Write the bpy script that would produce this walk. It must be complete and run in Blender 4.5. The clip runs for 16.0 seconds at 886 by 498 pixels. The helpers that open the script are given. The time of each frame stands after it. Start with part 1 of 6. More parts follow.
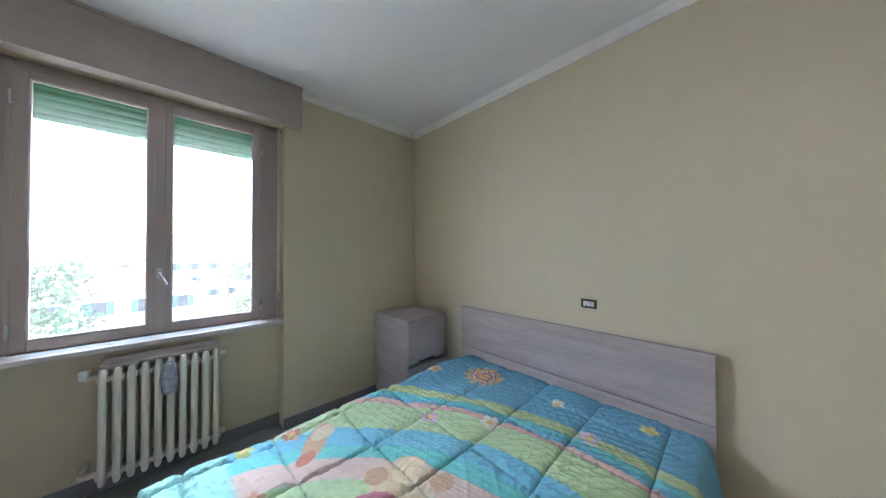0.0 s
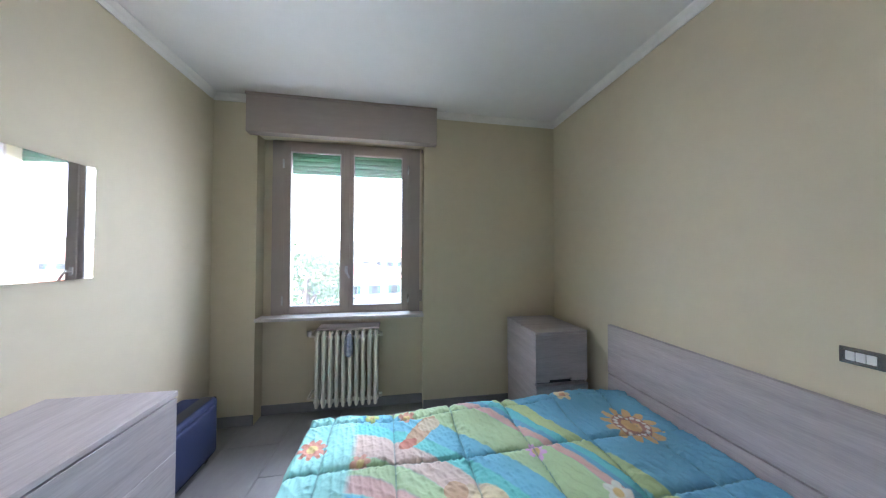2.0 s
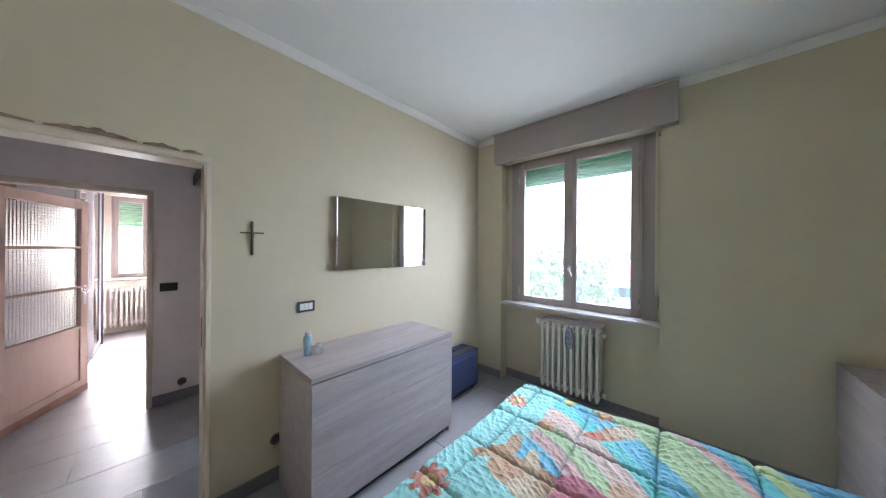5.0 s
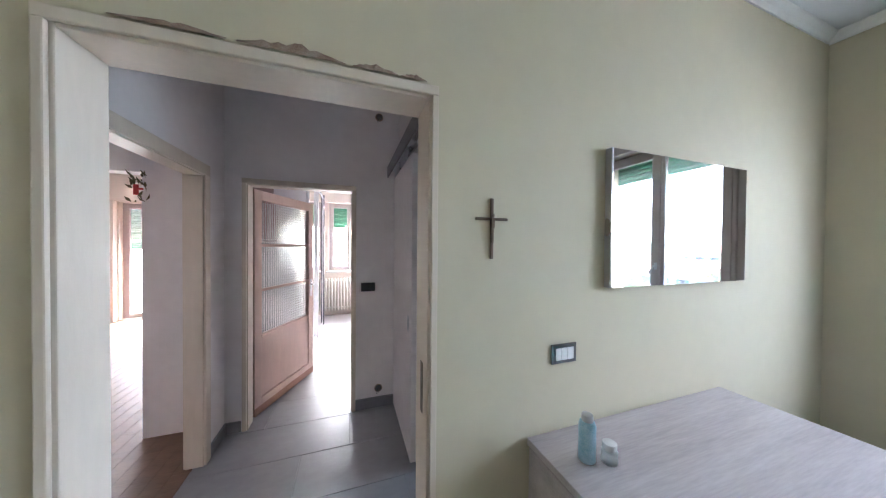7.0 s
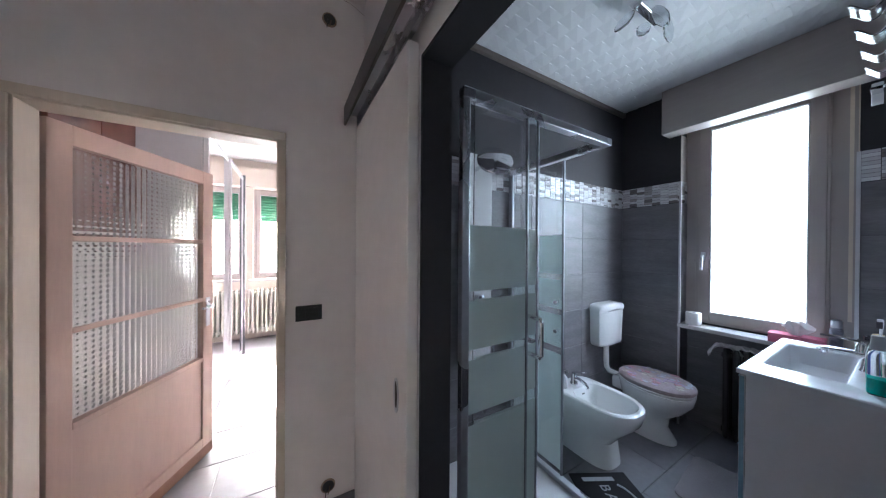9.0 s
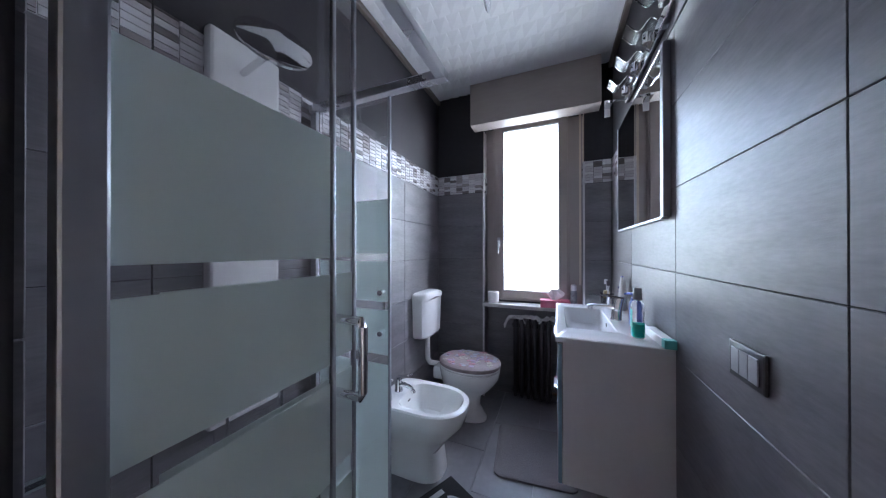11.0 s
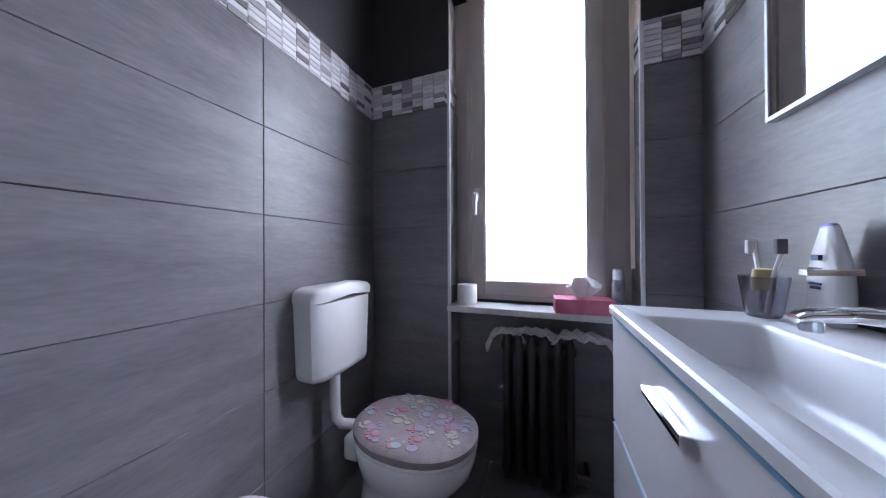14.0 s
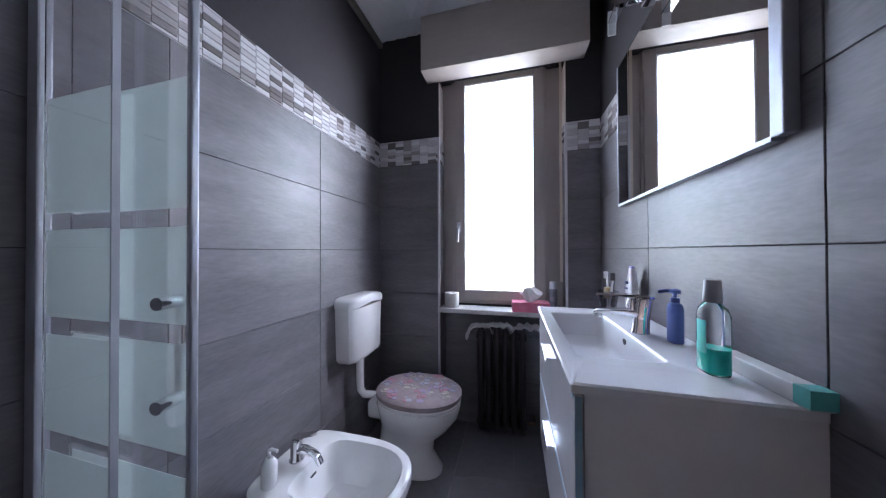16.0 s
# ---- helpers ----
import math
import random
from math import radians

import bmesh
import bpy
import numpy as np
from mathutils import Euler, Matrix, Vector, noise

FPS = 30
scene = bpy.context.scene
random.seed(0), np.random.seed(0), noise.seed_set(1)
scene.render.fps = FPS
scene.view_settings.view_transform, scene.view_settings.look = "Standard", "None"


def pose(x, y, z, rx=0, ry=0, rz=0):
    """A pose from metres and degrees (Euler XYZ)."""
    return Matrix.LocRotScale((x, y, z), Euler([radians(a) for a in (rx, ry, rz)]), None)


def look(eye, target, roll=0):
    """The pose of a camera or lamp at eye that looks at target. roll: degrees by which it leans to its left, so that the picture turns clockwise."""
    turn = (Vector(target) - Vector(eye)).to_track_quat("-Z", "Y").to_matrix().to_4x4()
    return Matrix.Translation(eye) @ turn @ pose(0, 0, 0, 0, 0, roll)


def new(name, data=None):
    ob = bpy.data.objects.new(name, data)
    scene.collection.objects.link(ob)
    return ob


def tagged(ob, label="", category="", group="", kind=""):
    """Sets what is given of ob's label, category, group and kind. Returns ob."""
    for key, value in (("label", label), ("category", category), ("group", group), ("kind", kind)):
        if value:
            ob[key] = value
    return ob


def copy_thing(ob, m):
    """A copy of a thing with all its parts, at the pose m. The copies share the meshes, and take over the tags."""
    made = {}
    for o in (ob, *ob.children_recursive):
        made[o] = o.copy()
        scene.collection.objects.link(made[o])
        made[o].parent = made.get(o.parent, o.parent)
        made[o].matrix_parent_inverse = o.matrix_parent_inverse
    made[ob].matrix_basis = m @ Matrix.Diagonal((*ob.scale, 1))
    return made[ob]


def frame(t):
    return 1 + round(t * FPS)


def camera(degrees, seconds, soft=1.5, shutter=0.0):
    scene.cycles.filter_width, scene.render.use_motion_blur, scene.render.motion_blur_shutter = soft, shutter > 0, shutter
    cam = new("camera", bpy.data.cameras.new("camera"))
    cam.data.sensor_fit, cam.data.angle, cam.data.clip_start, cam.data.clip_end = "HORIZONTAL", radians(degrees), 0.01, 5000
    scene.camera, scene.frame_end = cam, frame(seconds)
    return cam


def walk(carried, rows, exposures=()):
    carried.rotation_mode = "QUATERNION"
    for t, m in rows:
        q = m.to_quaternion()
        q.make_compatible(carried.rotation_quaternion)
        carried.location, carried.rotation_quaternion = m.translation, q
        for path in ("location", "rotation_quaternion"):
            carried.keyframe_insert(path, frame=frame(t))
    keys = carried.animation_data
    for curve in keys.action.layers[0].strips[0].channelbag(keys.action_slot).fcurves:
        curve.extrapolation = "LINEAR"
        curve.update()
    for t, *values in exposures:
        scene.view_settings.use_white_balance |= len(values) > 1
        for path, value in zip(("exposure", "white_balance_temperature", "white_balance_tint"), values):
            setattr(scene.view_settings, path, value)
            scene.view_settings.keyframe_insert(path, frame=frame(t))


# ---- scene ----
cam = camera(117.0, 16.0, soft=1.15, shutter=0.0)
PATH = [
    (0, (1.213, -2.546, 1.47), (2.59, -1.096, 1.491), -0.1),
    (0.5, (1.32, -2.554, 1.451), (2.445, -0.902, 1.498), -0.6),
    (1, (1.395, -2.535, 1.496), (2.283, -0.743, 1.519), -0.1),
    (1.5, (1.523, -2.566, 1.476), (2.109, -0.654, 1.512), -0.0),
    (2, (1.562, -2.601, 1.483), (1.892, -0.629, 1.517), 0.2),
    (2.5, (1.674, -2.678, 1.521), (1.737, -0.679, 1.544), 0.3),
    (3, (1.782, -2.738, 1.534), (1.602, -0.746, 1.554), 0.4),
    (3.5, (1.947, -2.753, 1.546), (1.472, -0.811, 1.553), 0.2),
    (4, (2.007, -2.811, 1.544), (1.235, -0.966, 1.552), 0.5),
    (4.5, (2.089, -2.821, 1.535), (1.018, -1.131, 1.538), 0.4),
    (5, (1.999, -2.826, 1.518), (0.648, -1.351, 1.518), 0.4),
    (5.2, (1.912, -2.831, 1.52), (0.468, -1.448, 1.514), 0.4),
    (7.3, (0.636, -2.85, 1.514), (-1.27, -2.244, 1.507), 0.3),
    (7.5, (0.51, -2.835, 1.505), (-1.4, -2.243, 1.509), 0.2),
    (8, (0.237, -2.814, 1.504), (-1.672, -2.22, 1.513), 0.3),
    (8.5, (0.029, -2.814, 1.501), (-1.823, -2.06, 1.499), 0.5),
    (9, (-0.175, -2.779, 1.476), (-1.909, -1.783, 1.467), 0.4),
    (9.5, (-0.349, -2.75, 1.446), (-1.844, -1.42, 1.451), 0.2),
    (10, (-0.488, -2.669, 1.404), (-1.64, -1.036, 1.416), 0.1),
    (10.2, (-0.476, -2.616, 1.401), (-1.499, -0.9, 1.396), -0.1),
    (12.3, (-0.709, -1.799, 1.21), (-1.394, 0.08, 1.226), -0.1),
    (12.5, (-0.716, -1.701, 1.205), (-1.394, 0.18, 1.213), -0.2),
    (13, (-0.737, -1.464, 1.174), (-1.383, 0.428, 1.178), -0.2),
    (13.5, (-0.735, -1.288, 1.141), (-1.408, 0.596, 1.148), -0.3),
    (14, (-0.719, -1.208, 1.132), (-1.412, 0.668, 1.14), -0.3),
    (14.5, (-0.737, -1.257, 1.146), (-1.356, 0.645, 1.151), -0.2),
    (15, (-0.707, -1.374, 1.182), (-1.279, 0.542, 1.197), -0.1),
    (15.5, (-0.694, -1.538, 1.219), (-1.203, 0.397, 1.234), -0.0),
    (16, (-0.657, -1.734, 1.247), (-1.166, 0.2, 1.264), -0.2),
]
walk(cam, [(t, look(eye, target, roll)) for t, eye, target, roll in PATH],
     exposures=((0, 4.15, 5850, 18), (5.2, 4.15, 5850, 18), (7.3, 4.3, 5600, 13), (8.6, 4.38, 5750, 13), (10.2, 4.4, 5850, 18), (12.3, 4.22, 6100, 26), (16, 4.22, 6100, 26)))

# ---- daylight ----
world = bpy.data.worlds.new("sky")
scene.world = world
world.use_nodes = True
wn = world.node_tree.nodes
sky = wn.new("ShaderNodeTexSky")
sky.sky_type, sky.sun_disc = "NISHITA", False
sky.sun_elevation, sky.sun_rotation = radians(35.7), radians(270)
sky.dust_density, sky.air_density = 2.0, 1.0
wn["Background"].inputs["Strength"].default_value = 0.15
world.node_tree.links.new(sky.outputs[0], wn["Background"].inputs["Color"])
sun = new("sun", bpy.data.lights.new("sun", "SUN"))
sun.data.energy, sun.data.angle, sun.data.color = 3.6, radians(0.5), (1.0, 0.93, 0.82)
sun.matrix_world = look((-10, 0, 7.2), (0, 0.2, 0))


ROOM_WINDOW_X, LIVING_DOOR_X = -5.75, -6.45


def window_light(x, y, z, w, h, turn, watts, colour=(0.93, 0.97, 1.0), tilt=90):
    """The sky's light in a window's opening."""
    ob = new("window_daylight", bpy.data.lights.new("window_daylight", "AREA"))
    ob.data.shape, ob.data.size, ob.data.size_y = "RECTANGLE", w, h
    ob.data.energy, ob.data.color = watts, colour
    ob.matrix_world = pose(x, y, z, tilt, 0, turn)
    return ob


window_light(1.095, 0.95, 2.27, 2.8, 1.4, 180, 14.0, (0.90, 0.96, 1.0), tilt=62)
window_light(-0.77, 0.40, 1.70, 0.66, 1.66, 180, 1.4, (0.86, 0.94, 1.0), 80)
window_light(ROOM_WINDOW_X, -2.815, 1.45, 0.87, 0.95, 270, 2.8, (1.0, 0.97, 0.92))
window_light(LIVING_DOOR_X, -6.32, 1.2, 1.45, 2.2, 270, 11.0, (1.0, 0.95, 0.90))


# ---- materials ----
def mat(name, col, rough=0.6, metal=0.0, var=0.1, scale=6.0, bump=0.06, bscale=90.0, coat=0.0, stretch=(1, 1, 1), col2=None, spec=0.5, obrand=0.0):
    m = bpy.data.materials.new(name)
    m.use_nodes = True
    n, l = m.node_tree.nodes, m.node_tree.links
    b = n["Principled BSDF"]
    b.inputs["Roughness"].default_value, b.inputs["Metallic"].default_value = rough, metal
    b.inputs["Coat Weight"].default_value, b.inputs["Specular IOR Level"].default_value = coat, spec
    tc, mp = n.new("ShaderNodeTexCoord"), n.new("ShaderNodeMapping")
    mp.inputs["Scale"].default_value = stretch
    l.new(tc.outputs["Object"], mp.inputs["Vector"])
    big, fine = n.new("ShaderNodeTexNoise"), n.new("ShaderNodeTexNoise")
    big.inputs["Scale"].default_value, fine.inputs["Scale"].default_value = scale, scale * 9
    big.inputs["Detail"].default_value, fine.inputs["Detail"].default_value = 5, 3
    if obrand:
        oi, ad = n.new("ShaderNodeObjectInfo"), n.new("ShaderNodeVectorMath")
        sc = n.new("ShaderNodeVectorMath")
        sc.operation = "SCALE"
        sc.inputs["Scale"].default_value = 37.0
        cx = n.new("ShaderNodeCombineXYZ")
        for k in range(3):
            l.new(oi.outputs["Random"], cx.inputs[k])
        l.new(cx.outputs[0], sc.inputs[0])
        l.new(mp.outputs[0], ad.inputs[0])
        l.new(sc.outputs[0], ad.inputs[1])
        src = ad.outputs[0]
    else:
        src = mp.outputs[0]
    l.new(src, big.inputs["Vector"])
    l.new(src, fine.inputs["Vector"])
    mx, ramp = n.new("ShaderNodeMath"), n.new("ShaderNodeValToRGB")
    mx.operation = "MULTIPLY_ADD"
    mx.inputs[1].default_value = 0.35
    l.new(fine.outputs["Fac"], mx.inputs[0])
    sub = n.new("ShaderNodeMath")
    sub.operation = "MULTIPLY_ADD"
    sub.inputs[1].default_value, sub.inputs[2].default_value = 0.65, 0.0
    l.new(big.outputs["Fac"], sub.inputs[0])
    l.new(sub.outputs[0], mx.inputs[2])
    c2 = col2 or [min(1, c * (1 + var)) for c in col]
    c1 = col if col2 else [c * (1 - var) for c in col]
    ramp.color_ramp.elements[0].position, ramp.color_ramp.elements[1].position = 0.32, 0.68
    ramp.color_ramp.elements[0].color, ramp.color_ramp.elements[1].color = (*c1, 1), (*c2, 1)
    l.new(mx.outputs[0], ramp.inputs["Fac"])
    l.new(ramp.outputs["Color"], b.inputs["Base Color"])
    rr = n.new("ShaderNodeMapRange")
    rr.inputs["To Min"].default_value, rr.inputs["To Max"].default_value = max(0.02, rough * 0.85), min(1, rough * 1.15)
    l.new(big.outputs["Fac"], rr.inputs["Value"])
    l.new(rr.outputs["Result"], b.inputs["Roughness"])
    if bump:
        bn, bp = n.new("ShaderNodeTexNoise"), n.new("ShaderNodeBump")
        bn.inputs["Scale"].default_value, bn.inputs["Detail"].default_value = bscale, 4
        l.new(src, bn.inputs["Vector"])
        bp.inputs["Strength"].default_value, bp.inputs["Distance"].default_value = bump, 0.01
        l.new(bn.outputs["Fac"], bp.inputs["Height"])
        l.new(bp.outputs[0], b.inputs["Normal"])
    return m


def glass(name, col=(1, 1, 1), rough=0.0, ior=1.45, weight=1.0):
    m = bpy.data.materials.new(name)
    m.use_nodes = True
    b = m.node_tree.nodes["Principled BSDF"]
    b.inputs["Base Color"].default_value = (*col, 1)
    b.inputs["Roughness"].default_value, b.inputs["IOR"].default_value = rough, ior
    b.inputs["Transmission Weight"].default_value = weight
    return m


M_YELLOW = mat("cream_wall_paint", (0.62, 0.55, 0.405), 0.75, var=0.04, scale=1.2, bump=0.05, bscale=160)
M_HALLWALL = mat("off_white_wall_paint", (0.83, 0.78, 0.765), 0.75, var=0.05, scale=1.5, bump=0.06, bscale=140)
M_CEIL = mat("white_ceiling_paint", (0.80, 0.80, 0.80), 0.8, var=0.03, scale=1.0, bump=0.04, bscale=120)
M_PLASTER = mat("white_moulding", (0.80, 0.79, 0.77), 0.6, var=0.04, scale=4)
M_TAUPE = mat("taupe_window_frame", (0.42, 0.36, 0.34), 0.45, var=0.07, scale=3, stretch=(1, 1, 0.15))
M_TAUPE_BOX = mat("taupe_box_board", (0.40, 0.345, 0.315), 0.5, var=0.08, scale=4, stretch=(0.2, 1, 1))
M_MARBLE = mat("grey_marble_sill", (0.52, 0.49, 0.49), 0.3, var=0.2, scale=7)
M_FLOOR = mat("grey_floor_tile", (0.33, 0.325, 0.335), 0.3, var=0.12, scale=2.5, bump=0.02, obrand=1, stretch=(1, 0.5, 1))
M_JOINT = mat("tile_joint", (0.25, 0.25, 0.26), 0.8)
M_SKIRT = mat("grey_skirting_tile", (0.22, 0.215, 0.23), 0.35, var=0.12, scale=4)
M_ASH = mat("grey_ash_laminate", (0.36, 0.315, 0.32), 0.45, col2=(0.54, 0.485, 0.485), scale=2.2, stretch=(8, 0.7, 8), bump=0.03, bscale=30)
M_ASHX = mat("grey_ash_laminate_across", (0.36, 0.315, 0.32), 0.45, col2=(0.54, 0.485, 0.485), scale=2.2, stretch=(0.7, 8, 8), bump=0.03, bscale=30)
M_DARKGAP = mat("dark_gap", (0.05, 0.045, 0.05), 0.7)
M_RAD = mat("ivory_radiator_enamel", (0.70, 0.66, 0.58), 0.35, var=0.06, scale=6)
M_WHITE = mat("white_ceramic", (0.80, 0.80, 0.80), 0.08, var=0.02, bump=0, coat=0.5)
M_WHITEPL = mat("white_plastic", (0.78, 0.77, 0.77), 0.25, var=0.03, bump=0.01)
M_LACQ = mat("white_lacquer", (0.72, 0.70, 0.72), 0.25, var=0.03, bump=0.01)
M_POST = mat("dull_aluminium_edge", (0.42, 0.43, 0.47), 0.45, 0.7, var=0.05, bump=0.01)
M_BASIN = mat("basin_ceramic", (0.72, 0.72, 0.74), 0.2, var=0.02, bump=0)
M_CHROME = mat("chrome", (0.78, 0.78, 0.80), 0.08, 1.0, var=0.03, bump=0)
M_ALU = mat("satin_aluminium", (0.62, 0.62, 0.65), 0.28, 1.0, var=0.05, bump=0.01)
M_BLACK = mat("black_plastic", (0.03, 0.03, 0.033), 0.35, bump=0.02)
M_CREAMWOOD = mat("cream_painted_wood", (0.68, 0.585, 0.485), 0.45, var=0.06, scale=4, stretch=(1, 1, 0.2))
M_DOORWOOD = mat("pale_pinkish_door_wood", (0.60, 0.43, 0.36), 0.4, var=0.08, scale=5, stretch=(1, 1, 0.15))
M_DOOREDGE = mat("varnished_door_edge", (0.38, 0.21, 0.14), 0.4, var=0.15, scale=6, stretch=(1, 1, 0.15))
M_GREEN = mat("green_shutter_slats", (0.004, 0.17, 0.07), 0.7, var=0.1, scale=5)
M_GLASS = glass("clear_glass", rough=0.0)
# a little translucent white in the pane imitates outdoor haze and veiling glare
M_VEILGLASS = glass("glare_veiled_window_glass", rough=0.0)
_n, _l = M_VEILGLASS.node_tree.nodes, M_VEILGLASS.node_tree.links
_t, _m = _n.new("ShaderNodeBsdfTranslucent"), _n.new("ShaderNodeMixShader")
_m.inputs["Fac"].default_value = 0.03
_l.new(_n["Principled BSDF"].outputs[0], _m.inputs[1])
_l.new(_t.outputs[0], _m.inputs[2])
_l.new(_m.outputs[0], _n["Material Output"].inputs["Surface"])
M_FROST = glass("frosted_glass", (0.86, 0.95, 0.92), 0.45)
M_TILE = mat("dark_grey_bath_tile", (0.115, 0.109, 0.12), 0.42, col2=(0.205, 0.194, 0.206), scale=2.2, stretch=(1.3, 1.3, 6), bump=0.03, bscale=50, obrand=1)
M_GROUT = mat("dark_grout", (0.07, 0.068, 0.075), 0.8)
M_DARKPAINT = mat("charcoal_paint", (0.030, 0.026, 0.031), 0.7, var=0.15, scale=3)
M_BTRIM = mat("light_tile_edge_profile", (0.62, 0.60, 0.62), 0.3)
M_MIRROR = mat("mirror_silver", (0.88, 0.89, 0.90), 0.015, 1.0, var=0.0, bump=0)
M_DARKRAD = mat("dark_radiator", (0.022, 0.018, 0.022), 0.4)
M_FOAM = mat("white_ceiling_foam", (0.76, 0.76, 0.78), 0.7, var=0.03)
M_BLUE = mat("navy_suitcase_cloth", (0.028, 0.04, 0.11), 0.8, var=0.15, scale=20, bump=0.15, bscale=300)
M_TEAL = mat("teal_mouthwash", (0.0, 0.50, 0.40), 0.1, bump=0)
M_BRASS = mat("bronze_metal", (0.16, 0.12, 0.09), 0.4, 0.8)
M_PARQUET = mat("oak_parquet", (0.17, 0.10, 0.068), 0.5, col2=(0.26, 0.16, 0.11), scale=4, stretch=(3, 0.6, 1), bump=0.03, obrand=1)
M_REDWOOD = mat("reddish_dark_wood", (0.14, 0.04, 0.025), 0.35, var=0.2, scale=5, stretch=(1, 4, 4))
M_PINKWALL = mat("pale_peach_wall_paint", (0.70, 0.60, 0.52), 0.75, var=0.04, scale=1.5)
M_BROKEN = mat("broken_brick_plaster", (0.19, 0.10, 0.065), 0.9, col2=(0.42, 0.34, 0.27), scale=25, bump=0.4, bscale=50)


# ---- mesh helpers ----
def bm_box(bm, x0, y0, z0, x1, y1, z1, bevel=0.0, seg=2):
    v = [bm.verts.new(p) for p in ((x0, y0, z0), (x1, y0, z0), (x1, y1, z0), (x0, y1, z0), (x0, y0, z1), (x1, y0, z1), (x1, y1, z1), (x0, y1, z1))]
    f = [bm.faces.new([v[i] for i in q]) for q in ((3, 2, 1, 0), (4, 5, 6, 7), (0, 1, 5, 4), (1, 2, 6, 5), (2, 3, 7, 6), (3, 0, 4, 7))]
    if bevel:
        bmesh.ops.bevel(bm, geom=list({e for q in f for e in q.edges}), offset=bevel, segments=seg, affect="EDGES", profile=0.6)
    return bm


def boxes(*bs, bevel=0.0, seg=2):
    bm = bmesh.new()
    for b in bs:
        bm_box(bm, *b, bevel=bevel, seg=seg)
    return bm


def loft(rings, caps=True):
    """Skin a list of closed rings of equal length."""
    bm = bmesh.new()
    rows = [[bm.verts.new(p) for p in r] for r in rings]
    k = len(rows[0])
    for a, b in zip(rows, rows[1:]):
        for i in range(k):
            bm.faces.new((a[i], a[(i + 1) % k], b[(i + 1) % k], b[i]))
    if caps:
        bm.faces.new(rows[0][::-1])
        bm.faces.new(rows[-1])
    bmesh.ops.recalc_face_normals(bm, faces=bm.faces)
    return bm


def ring(cx, cy, z, rx, ry, n=28, p=2.0, flat_back=None):
    pts = []
    for i in range(n):
        a = 2 * math.pi * i / n
        c, s = math.cos(a), math.sin(a)
        x = math.copysign(abs(c) ** (2 / p), c) * rx
        y = math.copysign(abs(s) ** (2 / p), s) * ry
        if flat_back is not None:
            x = max(x, -flat_back)
        pts.append((cx + x, cy + y, z))
    return pts


def lathe(profile, n=20, cx=0.0, cy=0.0):
    return loft([ring(cx, cy, z, max(r, 0.0005), max(r, 0.0005), n) for r, z in profile])


def tube(points, r, n=10, caps=True):
    """A round bar along a line of points."""
    pts = [Vector(p) for p in points]
    rings = []
    for i, p in enumerate(pts):
        d = (pts[min(i + 1, len(pts) - 1)] - pts[max(i - 1, 0)]).normalized()
        side = d.cross(Vector((0, 0, 1)))
        if side.length < 0.05:
            side = Vector((1, 0, 0))
        side.normalize()
        up = side.cross(d)
        rings.append([p + side * r * math.cos(2 * math.pi * k / n) + up * r * math.sin(2 * math.pi * k / n) for k in range(n)])
    return loft(rings, caps)


def link(name, bm, material, smooth=False):
    me = bpy.data.meshes.new(name)
    if smooth:
        for f in bm.faces:
            f.smooth = True
    bm.to_mesh(me)
    bm.free()
    me.materials.append(material)
    if smooth:
        me.set_sharp_from_angle(angle=radians(40))
    return new(name, me)


def part(name, bm, material, parent, label="", smooth=False):
    ob = link(name, bm, material, smooth)
    ob.parent = parent
    return tagged(ob, label)


def thing(name, label, category, m=None, group=""):
    ob = new(name)
    ob.empty_display_size = 0.05
    ob.matrix_world = m or Matrix()
    return tagged(ob, label, category, group)


def solo(name, bm, material, label, category, m=None, group="", smooth=False):
    ob = link(name, bm, material, smooth)
    ob.matrix_world = m or Matrix()
    return tagged(ob, label, category, group)


def structure(name, bm, material, label="", category="", smooth=False):
    ob = link(name, bm, material, smooth)
    return tagged(ob, label, category, kind="structure")


def wall_boxes(axis, a, b, lo, hi, z0, z1, holes=()):
    """Boxes of a wall across 'axis' between a and b, from lo to hi along the other, with holes (lo, hi, z0, z1) in order."""
    out, cur = [], lo
    for h0, h1, g0, g1 in holes:
        out += [(cur, h0, z0, z1), (h0, h1, z0, g0), (h0, h1, g1, z1)]
        cur = h1
    out.append((cur, hi, z0, z1))
    out = [o for o in out if o[1] - o[0] > 1e-4 and o[3] - o[2] > 1e-4]
    if axis == "x":
        return boxes(*[(a, p, r, b, q, s) for p, q, r, s in out])
    return boxes(*[(p, a, r, q, b, s) for p, q, r, s in out])


# ---- measures of the place ----
CEIL = 2.85
BED_E, BED_S = 3.17, -3.95           # bedroom: x 0..3.17, y -3.95..0
HALL_W, HALL_N, HALL_S = -1.76, -2.40, -3.776
BATH_E, BATH_W, BATH_N, BATH_S = -0.14, -1.63, 0.105, -2.28
ROOM_W = -5.5                         # far room's window wall
LIV_W, LIV_S = -6.2, -9.6             # living room

# ---- walls ----
wall_e = structure("wall_east", wall_boxes("x", BED_E, BED_E + 0.3, BED_S - 0.2, 0.45, 0, CEIL), M_YELLOW, "cream painted bedroom wall behind the bed", "wall")
wall_s = structure("wall_south", wall_boxes("y", BED_S - 0.2, BED_S, 0.0, BED_E, 0, CEIL), M_YELLOW, "cream painted plain bedroom wall", "wall")
